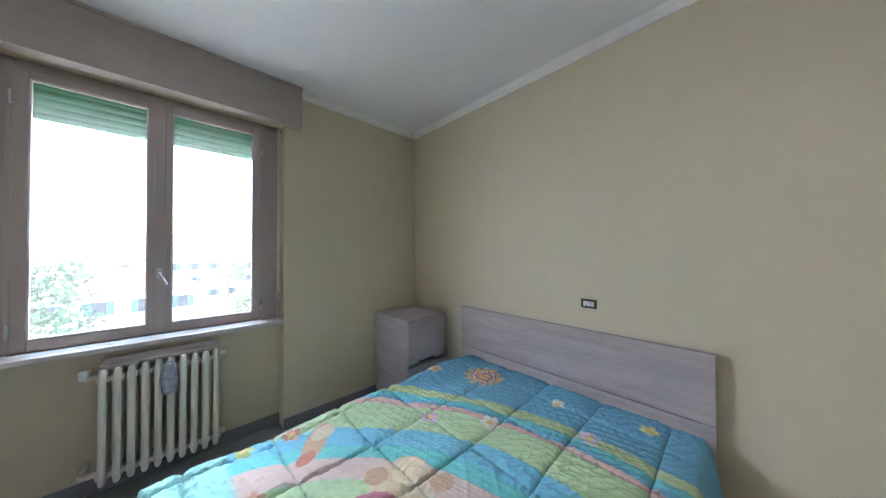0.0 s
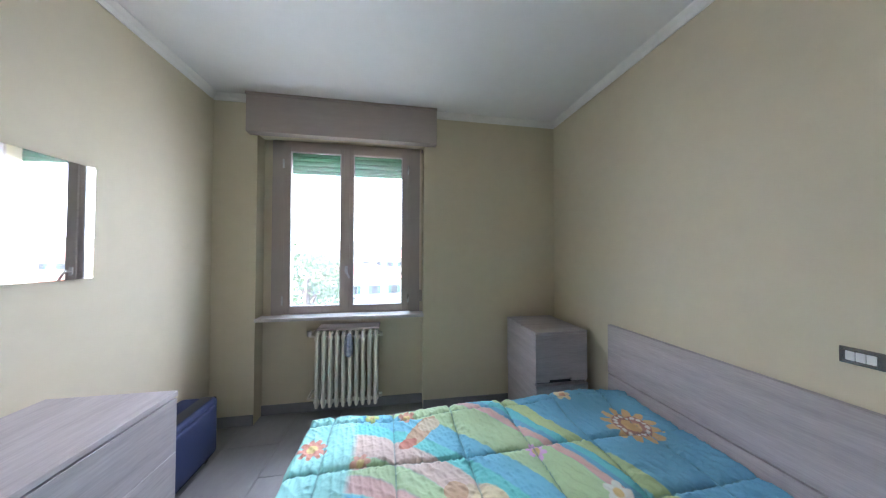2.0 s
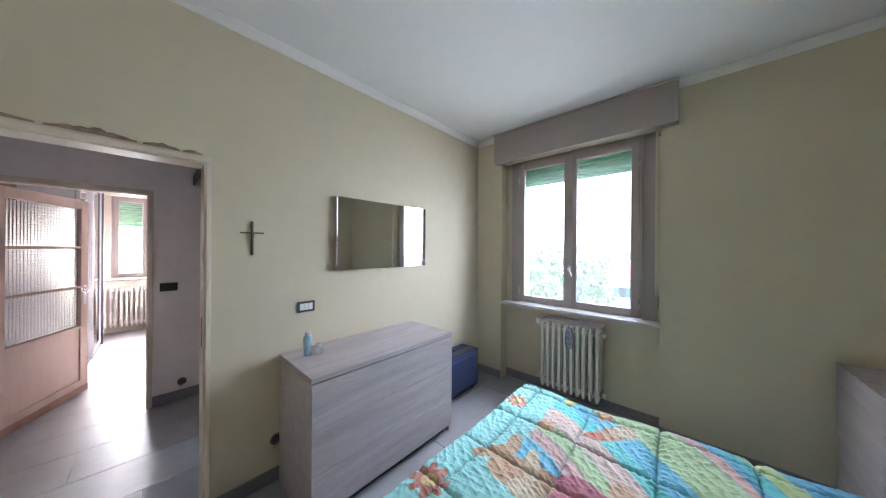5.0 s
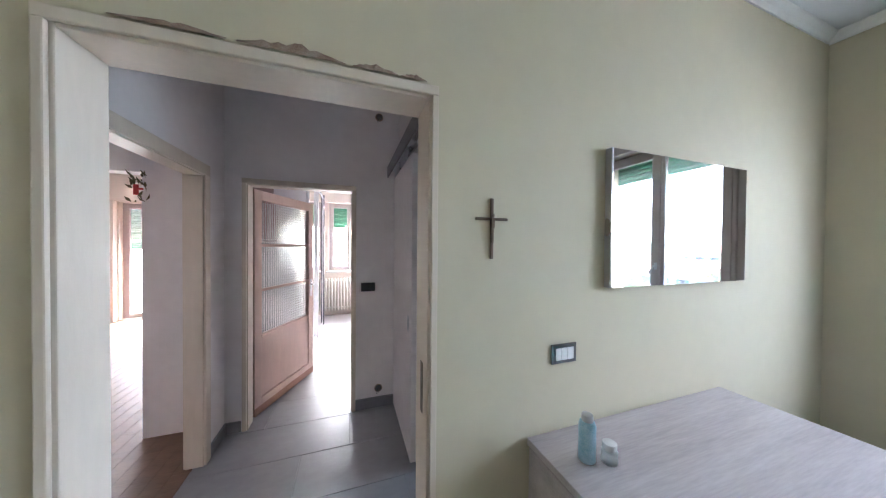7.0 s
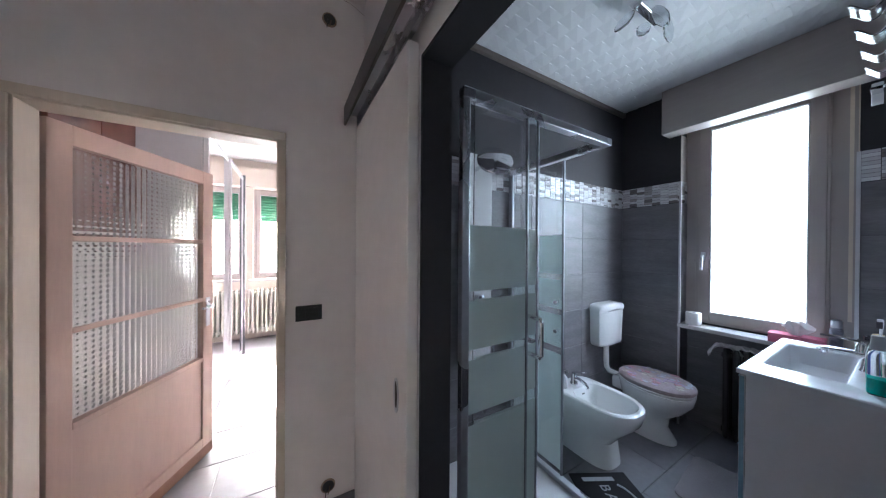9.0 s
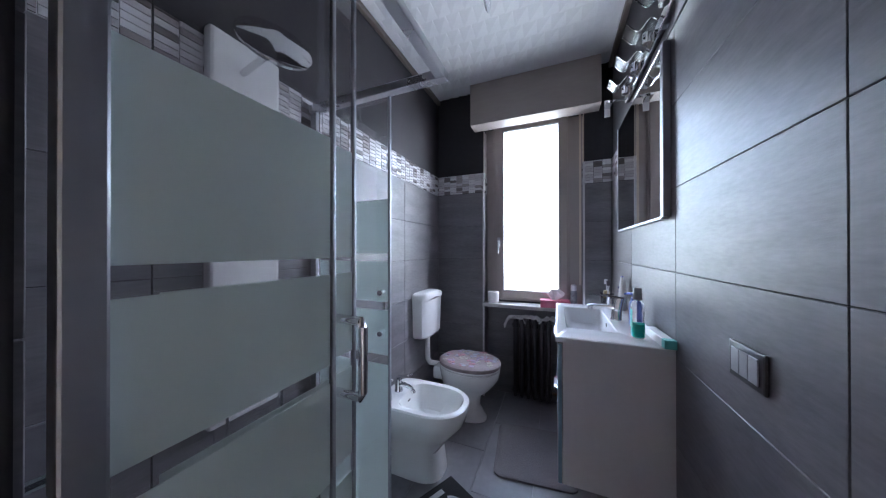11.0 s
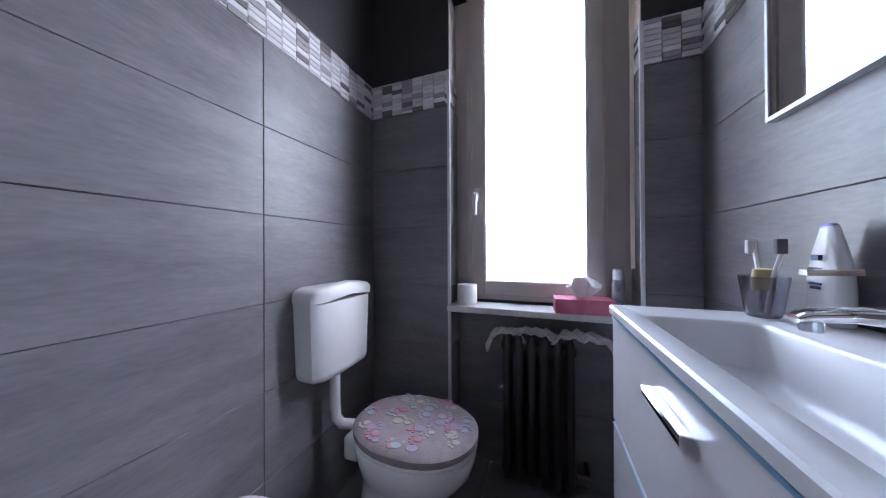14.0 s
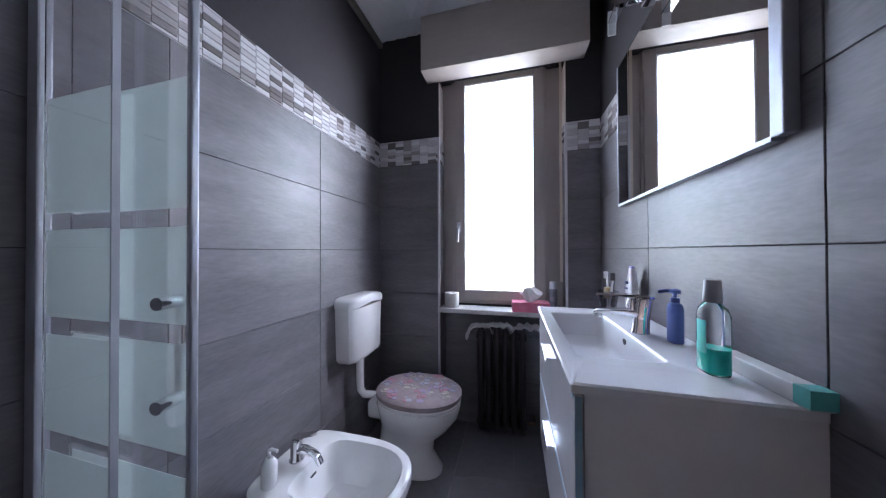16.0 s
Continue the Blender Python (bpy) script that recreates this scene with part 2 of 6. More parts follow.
# window wall of the bedroom: a shallow niche with the window and the radiator in it
NX0, NX1, ND = 0.345, 1.81, 0.14
bm = wall_boxes("y", 0.0, ND, 0.0, BED_E, 0, CEIL, [(NX0, NX1, 0.0, 2.53)])
wall_n = structure("wall_north", bm, M_YELLOW, "cream painted bedroom window wall with a shallow niche", "wall")
structure("wall_north_outer", wall_boxes("y", ND, 0.42, -0.0, BED_E, 0, CEIL, [(0.50, 1.69, 0.90, 2.53)]), M_YELLOW, "cream painted back of the window niche", "wall")
# wall between bedroom and hall / bathroom, in two skins with their own paint
BDL, BDR, BDT = -3.475, -2.584, 2.008
structure("wall_west_bedroom", wall_boxes("x", -0.07, 0.0, BED_S - 0.2, 0.42, 0, CEIL, [(BDL, BDR, 0, BDT)]), M_YELLOW, "cream painted bedroom wall with the doorway", "wall")
structure("wall_east_hall", wall_boxes("x", BATH_E, -0.07, HALL_S, -2.30, 0, CEIL, [(BDL, BDR, 0, BDT)]), M_HALLWALL, "off-white hall wall with the bedroom doorway", "wall")
structure("wall_east_bath", wall_boxes("x", BATH_E, -0.07, -2.30, 0.42, 0, CEIL), M_DARKPAINT, "charcoal painted upper bathroom wall", "wall")
# hall
DY0, DY1, DZ = -3.645, -2.797, 2.025
wall_hw = structure("wall_west_hall", wall_boxes("x", HALL_W - 0.12, HALL_W, -3.876, HALL_N + 0.0, 0, CEIL, [(DY0, DY1, 0, DZ)]), M_HALLWALL, "off-white hall wall with the glazed door", "wall")
LX0, LX1 = -1.455, -0.45
structure("wall_south_hall", wall_boxes("y", HALL_S - 0.1, HALL_S, HALL_W, BATH_E, 0, CEIL, [(LX0, LX1, 0, 2.0)]), M_HALLWALL, "off-white hall wall with the living room doorway", "wall")
BX0 = -0.99
structure("wall_north_hall", wall_boxes("y", HALL_N, -2.34, HALL_W - 0.12, BATH_E, 0, CEIL, [(BX0, BATH_E, 0, 2.11)]), M_HALLWALL, "off-white hall wall with the bathroom opening", "wall")
structure("wall_south_bath", wall_boxes("y", -2.34, BATH_S, BATH_W - 0.1, BATH_E, 0, CEIL, [(BX0, BATH_E, 0, 2.11)]), M_DARKPAINT, "charcoal painted bathroom wall round the opening", "wall")
structure("jamb_lining", boxes((BX0 - 0.002, -2.398, 0, BX0 + 0.012, -2.285, 2.098), (BX0 - 0.002, -2.398, 2.098, BATH_E, -2.285, 2.112)), M_DARKPAINT, "charcoal lining of the bathroom opening", "door frame")
# bathroom
structure("wall_west_bath", wall_boxes("x", BATH_W - 0.1, BATH_W, BATH_S, 0.42, 0, CEIL), M_DARKPAINT, "charcoal painted upper bathroom wall", "wall")
BNX0, BNX1 = -1.17, -0.34
structure("wall_north_bath", wall_boxes("y", BATH_N, 0.25, BATH_W, BATH_E, 0, CEIL, [(BNX0, BNX1, 0, 2.48)]), M_DARKPAINT, "charcoal bathroom window wall with a niche", "wall")
structure("wall_north_bath_outer", wall_boxes("y", 0.25, 0.42, BATH_W, BATH_E, 0, CEIL, [(-1.10, -0.44, 0.87, 2.56)]), M_GROUT, "dark back of the bathroom window niche", "wall")
# far room behind the glazed door
structure("wall_passage_north", wall_boxes("y", -2.30, -2.2, ROOM_W, HALL_W - 0.12, 0, CEIL), M_HALLWALL, "off-white plain wall", "wall")
structure("wall_passage_south", wall_boxes("y", -3.876, -3.776, ROOM_W, HALL_W - 0.12, 0, CEIL), M_HALLWALL, "off-white plain wall", "wall")
structure("wall_far_room", wall_boxes("x", ROOM_W - 0.3, ROOM_W, -3.876, -2.2, 0, CEIL, [(-3.25, -2.38, 0.95, 2.42)]), M_PINKWALL, "peach painted wall with a window", "wall")
# living room
structure("wall_vestibule", wall_boxes("x", -2.02, -1.9, LIV_S, -3.876, 0, CEIL, [(-5.6, -4.35, 0, 2.06)]), M_HALLWALL, "off-white wall with a wide opening to the living room", "wall")
structure("wall_vestibule_east", wall_boxes("x", -0.4, -0.3, -5.8, -3.876, 0, CEIL), M_HALLWALL, "off-white plain wall", "wall")
structure("wall_vestibule_south", wall_boxes("y", -5.8, -5.7, -1.9, -0.4, 0, CEIL), M_HALLWALL, "off-white plain wall", "wall")
structure("wall_living_west", wall_boxes("x", LIV_W - 0.3, LIV_W, LIV_S, -3.876, 0, CEIL, [(-7.05, -5.6, 0.02, 2.3)]), M_PINKWALL, "peach painted living room wall with a balcony door", "wall")
structure("wall_living_south", wall_boxes("y", LIV_S - 0.1, LIV_S, LIV_W, -1.9, 0, CEIL), M_PINKWALL, "peach painted plain wall", "wall")
structure("wall_living_north", wall_boxes("y", -3.976, -3.876, LIV_W - 0.3, -2.02, 0, CEIL), M_PINKWALL, "peach painted plain wall", "wall")

# ---- ceilings and floors ----
structure("ceiling_bedroom", boxes((0, BED_S, CEIL, BED_E, 0.14, CEIL + 0.1)), M_CEIL, "white painted bedroom ceiling", "ceiling")
structure("ceiling_hall", boxes((HALL_W - 0.12, HALL_S - 0.1, CEIL, 0.0, HALL_N, CEIL + 0.1)), M_HALLWALL, "off-white hall ceiling", "ceiling")
structure("ceiling_far_room", boxes((ROOM_W - 0.3, -3.876, CEIL, HALL_W - 0.12, -2.2, CEIL + 0.1)), M_CEIL, "white ceiling", "ceiling")
structure("ceiling_living", boxes((LIV_W - 0.3, LIV_S - 0.1, CEIL, -0.3, -3.876, CEIL + 0.1)), M_CEIL, "white ceiling", "ceiling")
floor_bed = structure("floor_bedroom", boxes((-0.14, BED_S - 0.2, -0.2, BED_E, 0.14, -0.008)), M_JOINT, "grey tiled bedroom floor", "floor")
floor_hall = structure("floor_hall", boxes((-2.93, HALL_S - 0.06, -0.2, -0.14, -2.2, -0.008)), M_JOINT, "grey tiled hall floor", "floor")
floor_bath = structure("floor_bath", boxes((BATH_W, -2.2, -0.2, BATH_E, 0.25, -0.008)), M_JOINT, "grey tiled bathroom floor", "floor")
structure("floor_far_room", boxes((ROOM_W, HALL_S, -0.2, -2.93, -2.2, 0.0)), mat("pale_floor_tile", (0.36, 0.345, 0.355), 0.3, var=0.06), "pale tiled floor", "floor")
floor_living = structure("floor_living", boxes((LIV_W - 0.3, LIV_S, -0.2, -0.4, HALL_S - 0.06, -0.01)), M_JOINT, "oak parquet living room floor", "floor")



# ---- windows ----
def sash(parent, x0, x1, z0, z1, y, w, glassmat, material):
    """One casement with its pane."""
    s = part("sash", boxes((x0, y, z0, x0 + w, y + 0.055, z1), (x1 - w, y, z0, x1, y + 0.055, z1), (x0 + w, y, z0, x1 - w, y + 0.055, z0 + w), (x0 + w, y, z1 - w, x1 - w, y + 0.055, z1), bevel=0.006), material, parent)
    p = part("pane", boxes((x0 + w - 0.005, y + 0.024, z0 + w - 0.005, x1 - w + 0.005, y + 0.030, z1 - w + 0.005)), glassmat, s, "clear window glass" if glassmat is not M_FROST else "frosted white window glass")
    p.visible_shadow = False
    g = 0.008
    part("glazing_bead", boxes((x0 + w, y + 0.004, z0 + w, x0 + w + g, y + 0.023, z1 - w), (x1 - w - g, y + 0.004, z0 + w, x1 - w, y + 0.023, z1 - w), (x0 + w + g, y + 0.004, z0 + w, x1 - w - g, y + 0.023, z0 + w + g), (x0 + w + g, y + 0.004, z1 - w - g, x1 - w - g, y + 0.023, z1 - w)), M_BTRIM, s, "pale glazing bead")
    return s


def window_handle(parent, x, z, y, turned=0.0):
    h = part("handle", tube([(0, 0, 0), (0, -0.045, 0), (0.004, -0.05, -0.01), (0.03 * turned, -0.05, -0.11 + 0.03 * turned)], 0.009, 10), M_ALU, parent, "satin metal lever handle", smooth=True)
    h.location = (x, y, z)
    k = part("handle_plate", boxes((x - 0.014, y - 0.008, z - 0.035, x + 0.014, y, z + 0.035), bevel=0.004), M_ALU, parent)
    return k


def roller_shutter(parent, x0, x1, y, z0, z1, n):
    pitch = (z1 - z0) / n
    me = None
    for i in range(n):
        z = z0 + i * pitch
        if me is None:
            ob = part("slat", loft([[(x, y + dy, dz) for dy, dz in ((0, 0), (-0.006, pitch * 0.3), (-0.006, pitch * 0.6), (0, pitch * 0.97), (0.010, pitch * 0.97), (0.010, 0))] for x in (x0, x1)]), M_GREEN, parent, "green plastic shutter slat")
            me = ob.data
        else:
            ob = new("slat", me)
            ob.parent = parent
        ob.location = (0, 0, z)


# bedroom window: two casements between taupe boards, with a shutter box over it
w1 = tagged(new("window_1"), "taupe two-casement window with half-raised green shutter", "window", kind="structure")
fx0, fx1, fz0, fz1, fy = 0.513, 1.682, 0.925, 2.50, 0.085
part("window_frame", boxes((fx0, fy, fz0, fx0 + 0.035, fy + 0.07, fz1), (fx1 - 0.035, fy, fz0, fx1, fy + 0.07, fz1), (fx0 + 0.035, fy, fz1 - 0.04, fx1 - 0.035, fy + 0.07, fz1), (fx0 + 0.035, fy, fz0, fx1 - 0.035, fy + 0.07, fz0 + 0.03), bevel=0.004), M_TAUPE, w1)
part("side_board", boxes((0.420, fy + 0.03, 0.91, fx0, fy + 0.055, 2.53), bevel=0.003), M_TAUPE, w1)
part("side_board", boxes((fx1, fy + 0.03, 0.91, NX1 - 0.03, fy + 0.055, 2.53), bevel=0.003), M_TAUPE, w1)
part("head_board", boxes((0.420, fy + 0.03, fz1, NX1, fy + 0.055, 2.53)), M_TAUPE, w1)
s1 = sash(w1, fx0 + 0.022, 1.088, fz0 + 0.012, fz1 - 0.025, fy - 0.012, 0.055, M_VEILGLASS, M_TAUPE)
s2 = sash(w1, 1.090, fx1 - 0.022, fz0 + 0.012, fz1 - 0.025, fy - 0.012, 0.055, M_VEILGLASS, M_TAUPE)
part("cover_strip", boxes((1.062, fy - 0.026, fz0 + 0.02, 1.116, fy - 0.012, fz1 - 0.03), bevel=0.005), M_TAUPE, w1)
window_handle(w1, 1.09, 1.33, fy - 0.026, turned=1.2)
for hz in (1.05, 2.3):
    part("hinge", lathe([(0.008, -0.04), (0.009, 0), (0.008, 0.04)], 8, fx0 + 0.02, fy - 0.016), M_ALU, w1).location = (0, 0, hz)
    part("hinge", lathe([(0.008, -0.04), (0.009, 0), (0.008, 0.04)], 8, fx1 - 0.02, fy - 0.016), M_ALU, w1).location = (0, 0, hz)
roller_shutter(w1, 0.50, 1.69, 0.30, 2.27, 2.3605, 2)
roller_shutter(w1, 0.50, 1.69, 0.30, 2.361, 2.55, 4)
part("window_sill", boxes((NX0 - 0.0, -0.022, 0.882, NX1, fy + 0.03, 0.912), bevel=0.005), M_MARBLE, w1, "grey veined marble sill")
part("outer_sill", boxes((0.47, ND + 0.0, 0.88, 1.72, 0.46, 0.90)), M_MARBLE, w1)
part("shutter_strap", boxes((1.772, 0.055, 1.10, 1.788, 0.058, 2.52)), M_CREAMWOOD, w1, "cream woven shutter strap")
part("strap_winder", boxes((1.762, 0.04, 1.02, 1.798, 0.07, 1.13), bevel=0.008), M_TAUPE, w1)
bx = thing("shutter_box", "taupe wooden roller shutter box over the bedroom window", "shutter box")
part("front_board", boxes((0.29, -0.085, 2.515, 1.92, -0.065, CEIL - 0.01), bevel=0.003), M_TAUPE_BOX, bx)
part("bottom_board", boxes((0.29, -0.065, 2.515, 1.92, -0.002, 2.533)), M_TAUPE_BOX, bx)
part("side_panel", boxes((0.29, -0.065, 2.533, 0.308, -0.002, CEIL - 0.01)), M_TAUPE_BOX, bx)
part("side_panel", boxes((1.902, -0.065, 2.533, 1.92, -0.002, CEIL - 0.01)), M_TAUPE_BOX, bx)
part("top_strip", boxes((0.288, -0.098, CEIL - 0.022, 1.922, -0.0, CEIL - 0.003)), M_TAUPE_BOX, bx)


# cornice round the bedroom ceiling
def cornice(a, b, inward):
    """A small cove moulding from a to b under the ceiling; inward: the unit way into the room."""
    prof = [(0, -0.055), (0.008, -0.055), (0.010, -0.045), (0.018, -0.028), (0.034, -0.014), (0.040, -0.008), (0.044, 0.0), (0, 0.0)]
    return loft([[(p[0] + inward[0] * d, p[1] + inward[1] * d, CEIL - 0.001 + z) for d, z in prof] for p in (a, b)])


structure("trim_north_a", cornice((0.0, 0), (0.289, 0), (0, -1)), M_PLASTER, "white cove moulding under the ceiling", "moulding")
structure("trim_north_b", cornice((1.921, 0), (BED_E, 0), (0, -1)), M_PLASTER, "white cove moulding under the ceiling", "moulding")
structure("trim_east", cornice((BED_E, BED_S), (BED_E, -0.03), (-1, 0)), M_PLASTER, "white cove moulding under the ceiling", "moulding")
structure("trim_west", cornice((0, BED_S), (0, -0.03), (1, 0)), M_PLASTER, "white cove moulding under the ceiling", "moulding")
structure("trim_south", cornice((0.03, BED_S), (BED_E - 0.03, BED_S), (0, 1)), M_PLASTER, "white cove moulding under the ceiling", "moulding")
# skirting
SK = 0.09
for nm, b in (("baseboard_n1", (0.0, -0.012, 0, NX0, 0, SK)), ("baseboard_n2", (NX1, -0.012, 0, BED_E, 0, SK)), ("baseboard_niche", (NX0, ND - 0.012, 0, NX1, ND, SK)),
              ("baseboard_e", (BED_E - 0.012, BED_S, 0, BED_E, -0.012, SK)), ("baseboard_w1", (0, -2.58, 0, 0.012, -0.012, SK)),
              ("baseboard_w2", (0, BED_S, 0, 0.012, -3.52, SK)), ("baseboard_s", (0.012, BED_S, 0, BED_E - 0.012, BED_S + 0.012, SK)),
              ("baseboard_hw", (HALL_W, -2.785, 0, HALL_W + 0.014, HALL_N - 0.04, 0.10)), ("baseboard_hs", (HALL_W, HALL_S, 0, -1.50, HALL_S + 0.012, 0.09)),
              ("baseboard_hw2", (HALL_W, HALL_S, 0, HALL_W + 0.012, -3.662, 0.09))):
    structure(nm, boxes(b, bevel=0.003, seg=1), M_SKIRT, "grey tile skirting along the wall", "skirting")


# ---- bedroom things ----
def radiator(m, n, depth, height, pitch, material, label):
    """Column radiator, x along its length, base at z 0."""
    rad = thing("radiator", label, "radiator", m)
    me = None
    for i in range(n):
        x = i * pitch
        if me is None:
            bm = bmesh.new()
            w = pitch * 0.33
            for cy in (-depth / 2 + 0.022, 0.0, depth / 2 - 0.022):
                rings = [ring(0, cy, z, w * k, 0.020 * k, 10, 2.4) for z, k in ((0.0, 0.55), (0.015, 0.9), (0.05, 1), (height - 0.05, 1), (height - 0.015, 0.9), (height, 0.55))]
                t = loft(rings)
                t.to_mesh(tmp := bpy.data.meshes.new("tmp"))
                t.free()
                bm.from_mesh(tmp)
                bpy.data.meshes.remove(tmp)
            for z0 in (0.035, height - 0.075):
                bm_box(bm, -pitch * 0.5, -depth / 2 + 0.015, z0, pitch * 0.5, depth / 2 - 0.015, z0 + 0.04, bevel=0.012)
            ob = part("element", bm, material, rad, smooth=True)
            me = ob.data
        else:
            ob = new("element", me)
            ob.parent = rad
        ob.location = (x, 0, 0)
    return rad


RH, RZ = 0.66, 0.135
rad = radiator(pose(0.875, -0.02, RZ), 10, 0.15, RH, 0.0555, M_RAD, "ivory cast column radiator under the bedroom window")
part("valve", tube([(-0.03, 0, RH - 0.05), (-0.075, 0, RH - 0.05), (-0.078, 0.03, RH - 0.05), (-0.078, 0.155, RH - 0.05)], 0.013, 10), M_RAD, rad, "ivory painted valve", smooth=True)
part("valve_knob", lathe([(0.016, -0.03), (0.02, -0.02), (0.02, 0.015), (0.012, 0.02)], 12, -0.078, 0), M_WHITEPL, rad, smooth=True).location = (0, 0, RH - 0.02)
part("valve", tube([(-0.03, 0, 0.055), (-0.085, 0, 0.055), (-0.09, 0.03, 0.055), (-0.09, 0.155, 0.055)], 0.013, 10), M_RAD, rad, "ivory painted return valve", smooth=True)
part("end_plug", lathe([(0.02, -0.015), (0.022, 0), (0.02, 0.015)], 10), M_RAD, rad, smooth=True).matrix_local = pose(0.54, 0, RH - 0.055, 0, 90, 0)
part("end_plug", lathe([(0.02, -0.015), (0.022, 0), (0.02, 0.015)], 10), M_RAD, rad, smooth=True).matrix_local = pose(0.54, 0, 0.055, 0, 90, 0)
for bx_ in (0.05, 0.45):
    part("bracket", boxes((bx_ - 0.012, 0.02, 0.05, bx_ + 0.012, 0.158, 0.075)), M_RAD, rad)
cov = solo("radiator_shelf", boxes((0.86, -0.06, RZ + RH + 0.002, 1.40, 0.13, RZ + RH + 0.02), bevel=0.004), M_TAUPE, "dusty dark board lying on the radiator", "board")
hum = solo("radiator_humidifier", loft([ring(0, 0, z, rx, 0.016, 18, 2.3) for z, rx in ((-0.20, 0.012), (-0.185, 0.034), (-0.12, 0.042), (-0.05, 0.034), (-0.015, 0.026), (0, 0.02))]), mat("blue_patterned_ceramic", (0.20, 0.24, 0.38), 0.25, col2=(0.55, 0.56, 0.6), scale=25), "blue and white ceramic humidifier hanging on the radiator", "humidifier", pose(1.145, -0.113, 0.775, 4, 0, 0), smooth=True)

# dresser
DR = thing("dresser", "grey ash laminate dresser with three flush drawers", "dresser", pose(0, -2.235, 0))
dl, dd, dh = 1.135, 0.53, 0.825
for nm, bx_ in (("side_panel", (0.02, 0.0, 0.0, dd - 0.022, 0.02, dh - 0.03)), ("side_panel", (0.02, dl - 0.02, 0.0, dd - 0.022, dl, dh - 0.03)), ("back_panel", (0.02, 0.0205, 0.06, 0.03, dl - 0.0205, dh - 0.03)), ("bottom_panel", (0.0305, 0.0205, 0.06, dd - 0.03, dl - 0.0205, 0.08))):
    part(nm, boxes(bx_, bevel=0.002, seg=1), M_ASH, DR)
part("top_panel", boxes((0.012, -0.002, dh - 0.026, dd, dl + 0.002, dh), bevel=0.002, seg=1), M_ASH, DR)
part("plinth", boxes((0.05, 0.05, 0.0, dd - 0.05, dl - 0.05, 0.058)), M_DARKGAP, DR, "dark recessed plinth")
part("finger_groove", boxes((dd - 0.06, 0.02, dh - 0.05, dd - 0.03, dl - 0.02, dh - 0.027)), M_DARKGAP, DR)
zz = (0.06, 0.300, 0.541, dh - 0.033)
for i in range(3):
    part("drawer_front", boxes((dd - 0.021, 0.001, zz[i] + 0.0015, dd - 0.002, dl - 0.001, zz[i + 1] - 0.0015), bevel=0.0015, seg=1), M_ASH, DR)

# spray can and small box on it
sc_ = thing("spray_can", "pale blue spray can standing on the dresser", "spray can", pose(0.160, -2.115, dh))
part("can_body", lathe([(0.024, 0), (0.026, 0.003), (0.026, 0.115), (0.022, 0.126), (0.018, 0.128)], 20), mat("blue_printed_can", (0.20, 0.42, 0.55), 0.3, 0.3, col2=(0.55, 0.7, 0.78), scale=30), sc_, smooth=True)
part("cap", lathe([(0.017, 0.128), (0.018, 0.131), (0.017, 0.148), (0.008, 0.152)], 16), M_ALU, sc_, smooth=True)
jar = thing("cream_jar", "small glass jar with a white lid", "jar", pose(0.192, -2.055, dh))
part("glass_jar", lathe([(0.02, 0), (0.024, 0.004), (0.024, 0.04), (0.019, 0.045)], 18), M_FROST, jar, smooth=True)
part("lid", lathe([(0.0205, 0.045), (0.021, 0.047), (0.021, 0.064), (0.018, 0.066)], 18), M_WHITEPL, jar, smooth=True)

# suitcase between dresser and window wall
su = thing("suitcase", "navy blue fabric suitcase standing by the wall", "suitcase", pose(0.15, -0.70, 0))
part("shell", boxes((-0.12, -0.34, 0.035, 0.125, 0.36, 0.435), bevel=0.045, seg=4), M_BLUE, su, smooth=True)
part("front_pocket", boxes((0.118, -0.28, 0.08, 0.145, 0.30, 0.40), bevel=0.02, seg=3), M_BLUE, su, smooth=True)
part("zipper", boxes((0.06, -0.345, 0.03, 0.068, 0.365, 0.44), bevel=0.045, seg=4), M_BLACK, su)
part("handle", tube([(0, -0.09, 0.43), (0, -0.085, 0.455), (0, 0, 0.462), (0, 0.085, 0.455), (0, 0.09, 0.43)], 0.011, 8), M_BLACK, su, smooth=True)
for yy in (-0.27, 0.29):
    part("wheel", loft([[(x, yy + 0.03 * math.cos(a), 0.03 + 0.03 * math.sin(a)) for a in [k * math.pi / 8 for k in range(16)]] for x in (-0.09, -0.06)]), M_BLACK, su, smooth=True)
    part("wheel", loft([[(x, yy + 0.03 * math.cos(a), 0.03 + 0.03 * math.sin(a)) for a in [k * math.pi / 8 for k in range(16)]] for x in (0.06, 0.09)]), M_BLACK, su, smooth=True)

# wall mirror with a chrome edge
mi = thing("wall_mirror", "long frameless wall mirror with a metal edge strip", "mirror", pose(0, -1.867, 1.353))
part("backing", boxes((0.001, 0.01, 0.01, 0.022, 0.92, 0.55)), M_DARKGAP, mi)
part("mirror_glass", boxes((0.022, 0.012, 0.0, 0.028, 0.931, 0.56)), M_MIRROR, mi)
part("edge_strip", boxes((0.001, 0.0, 0.0, 0.032, 0.012, 0.56), bevel=0.002, seg=1), M_ALU, mi, "satin metal edge strip")

# crucifix: a plain small cross with a plain figure bar
cr = solo("crucifix", boxes((0.001, -0.006, 0, 0.008, 0.006, 0.208), (0.001, -0.062, 0.132, 0.0082, 0.062, 0.142), (0.0082, -0.0045, 0.055, 0.014, 0.0045, 0.105), (0.0082, -0.007, 0.105, 0.016, 0.007, 0.14), (0.009, -0.005, 0.142, 0.017, 0.005, 0.154), bevel=0.003), M_BRASS, "small dark metal crucifix hanging on the wall", "crucifix", pose(0.0, -2.386, 1.472))


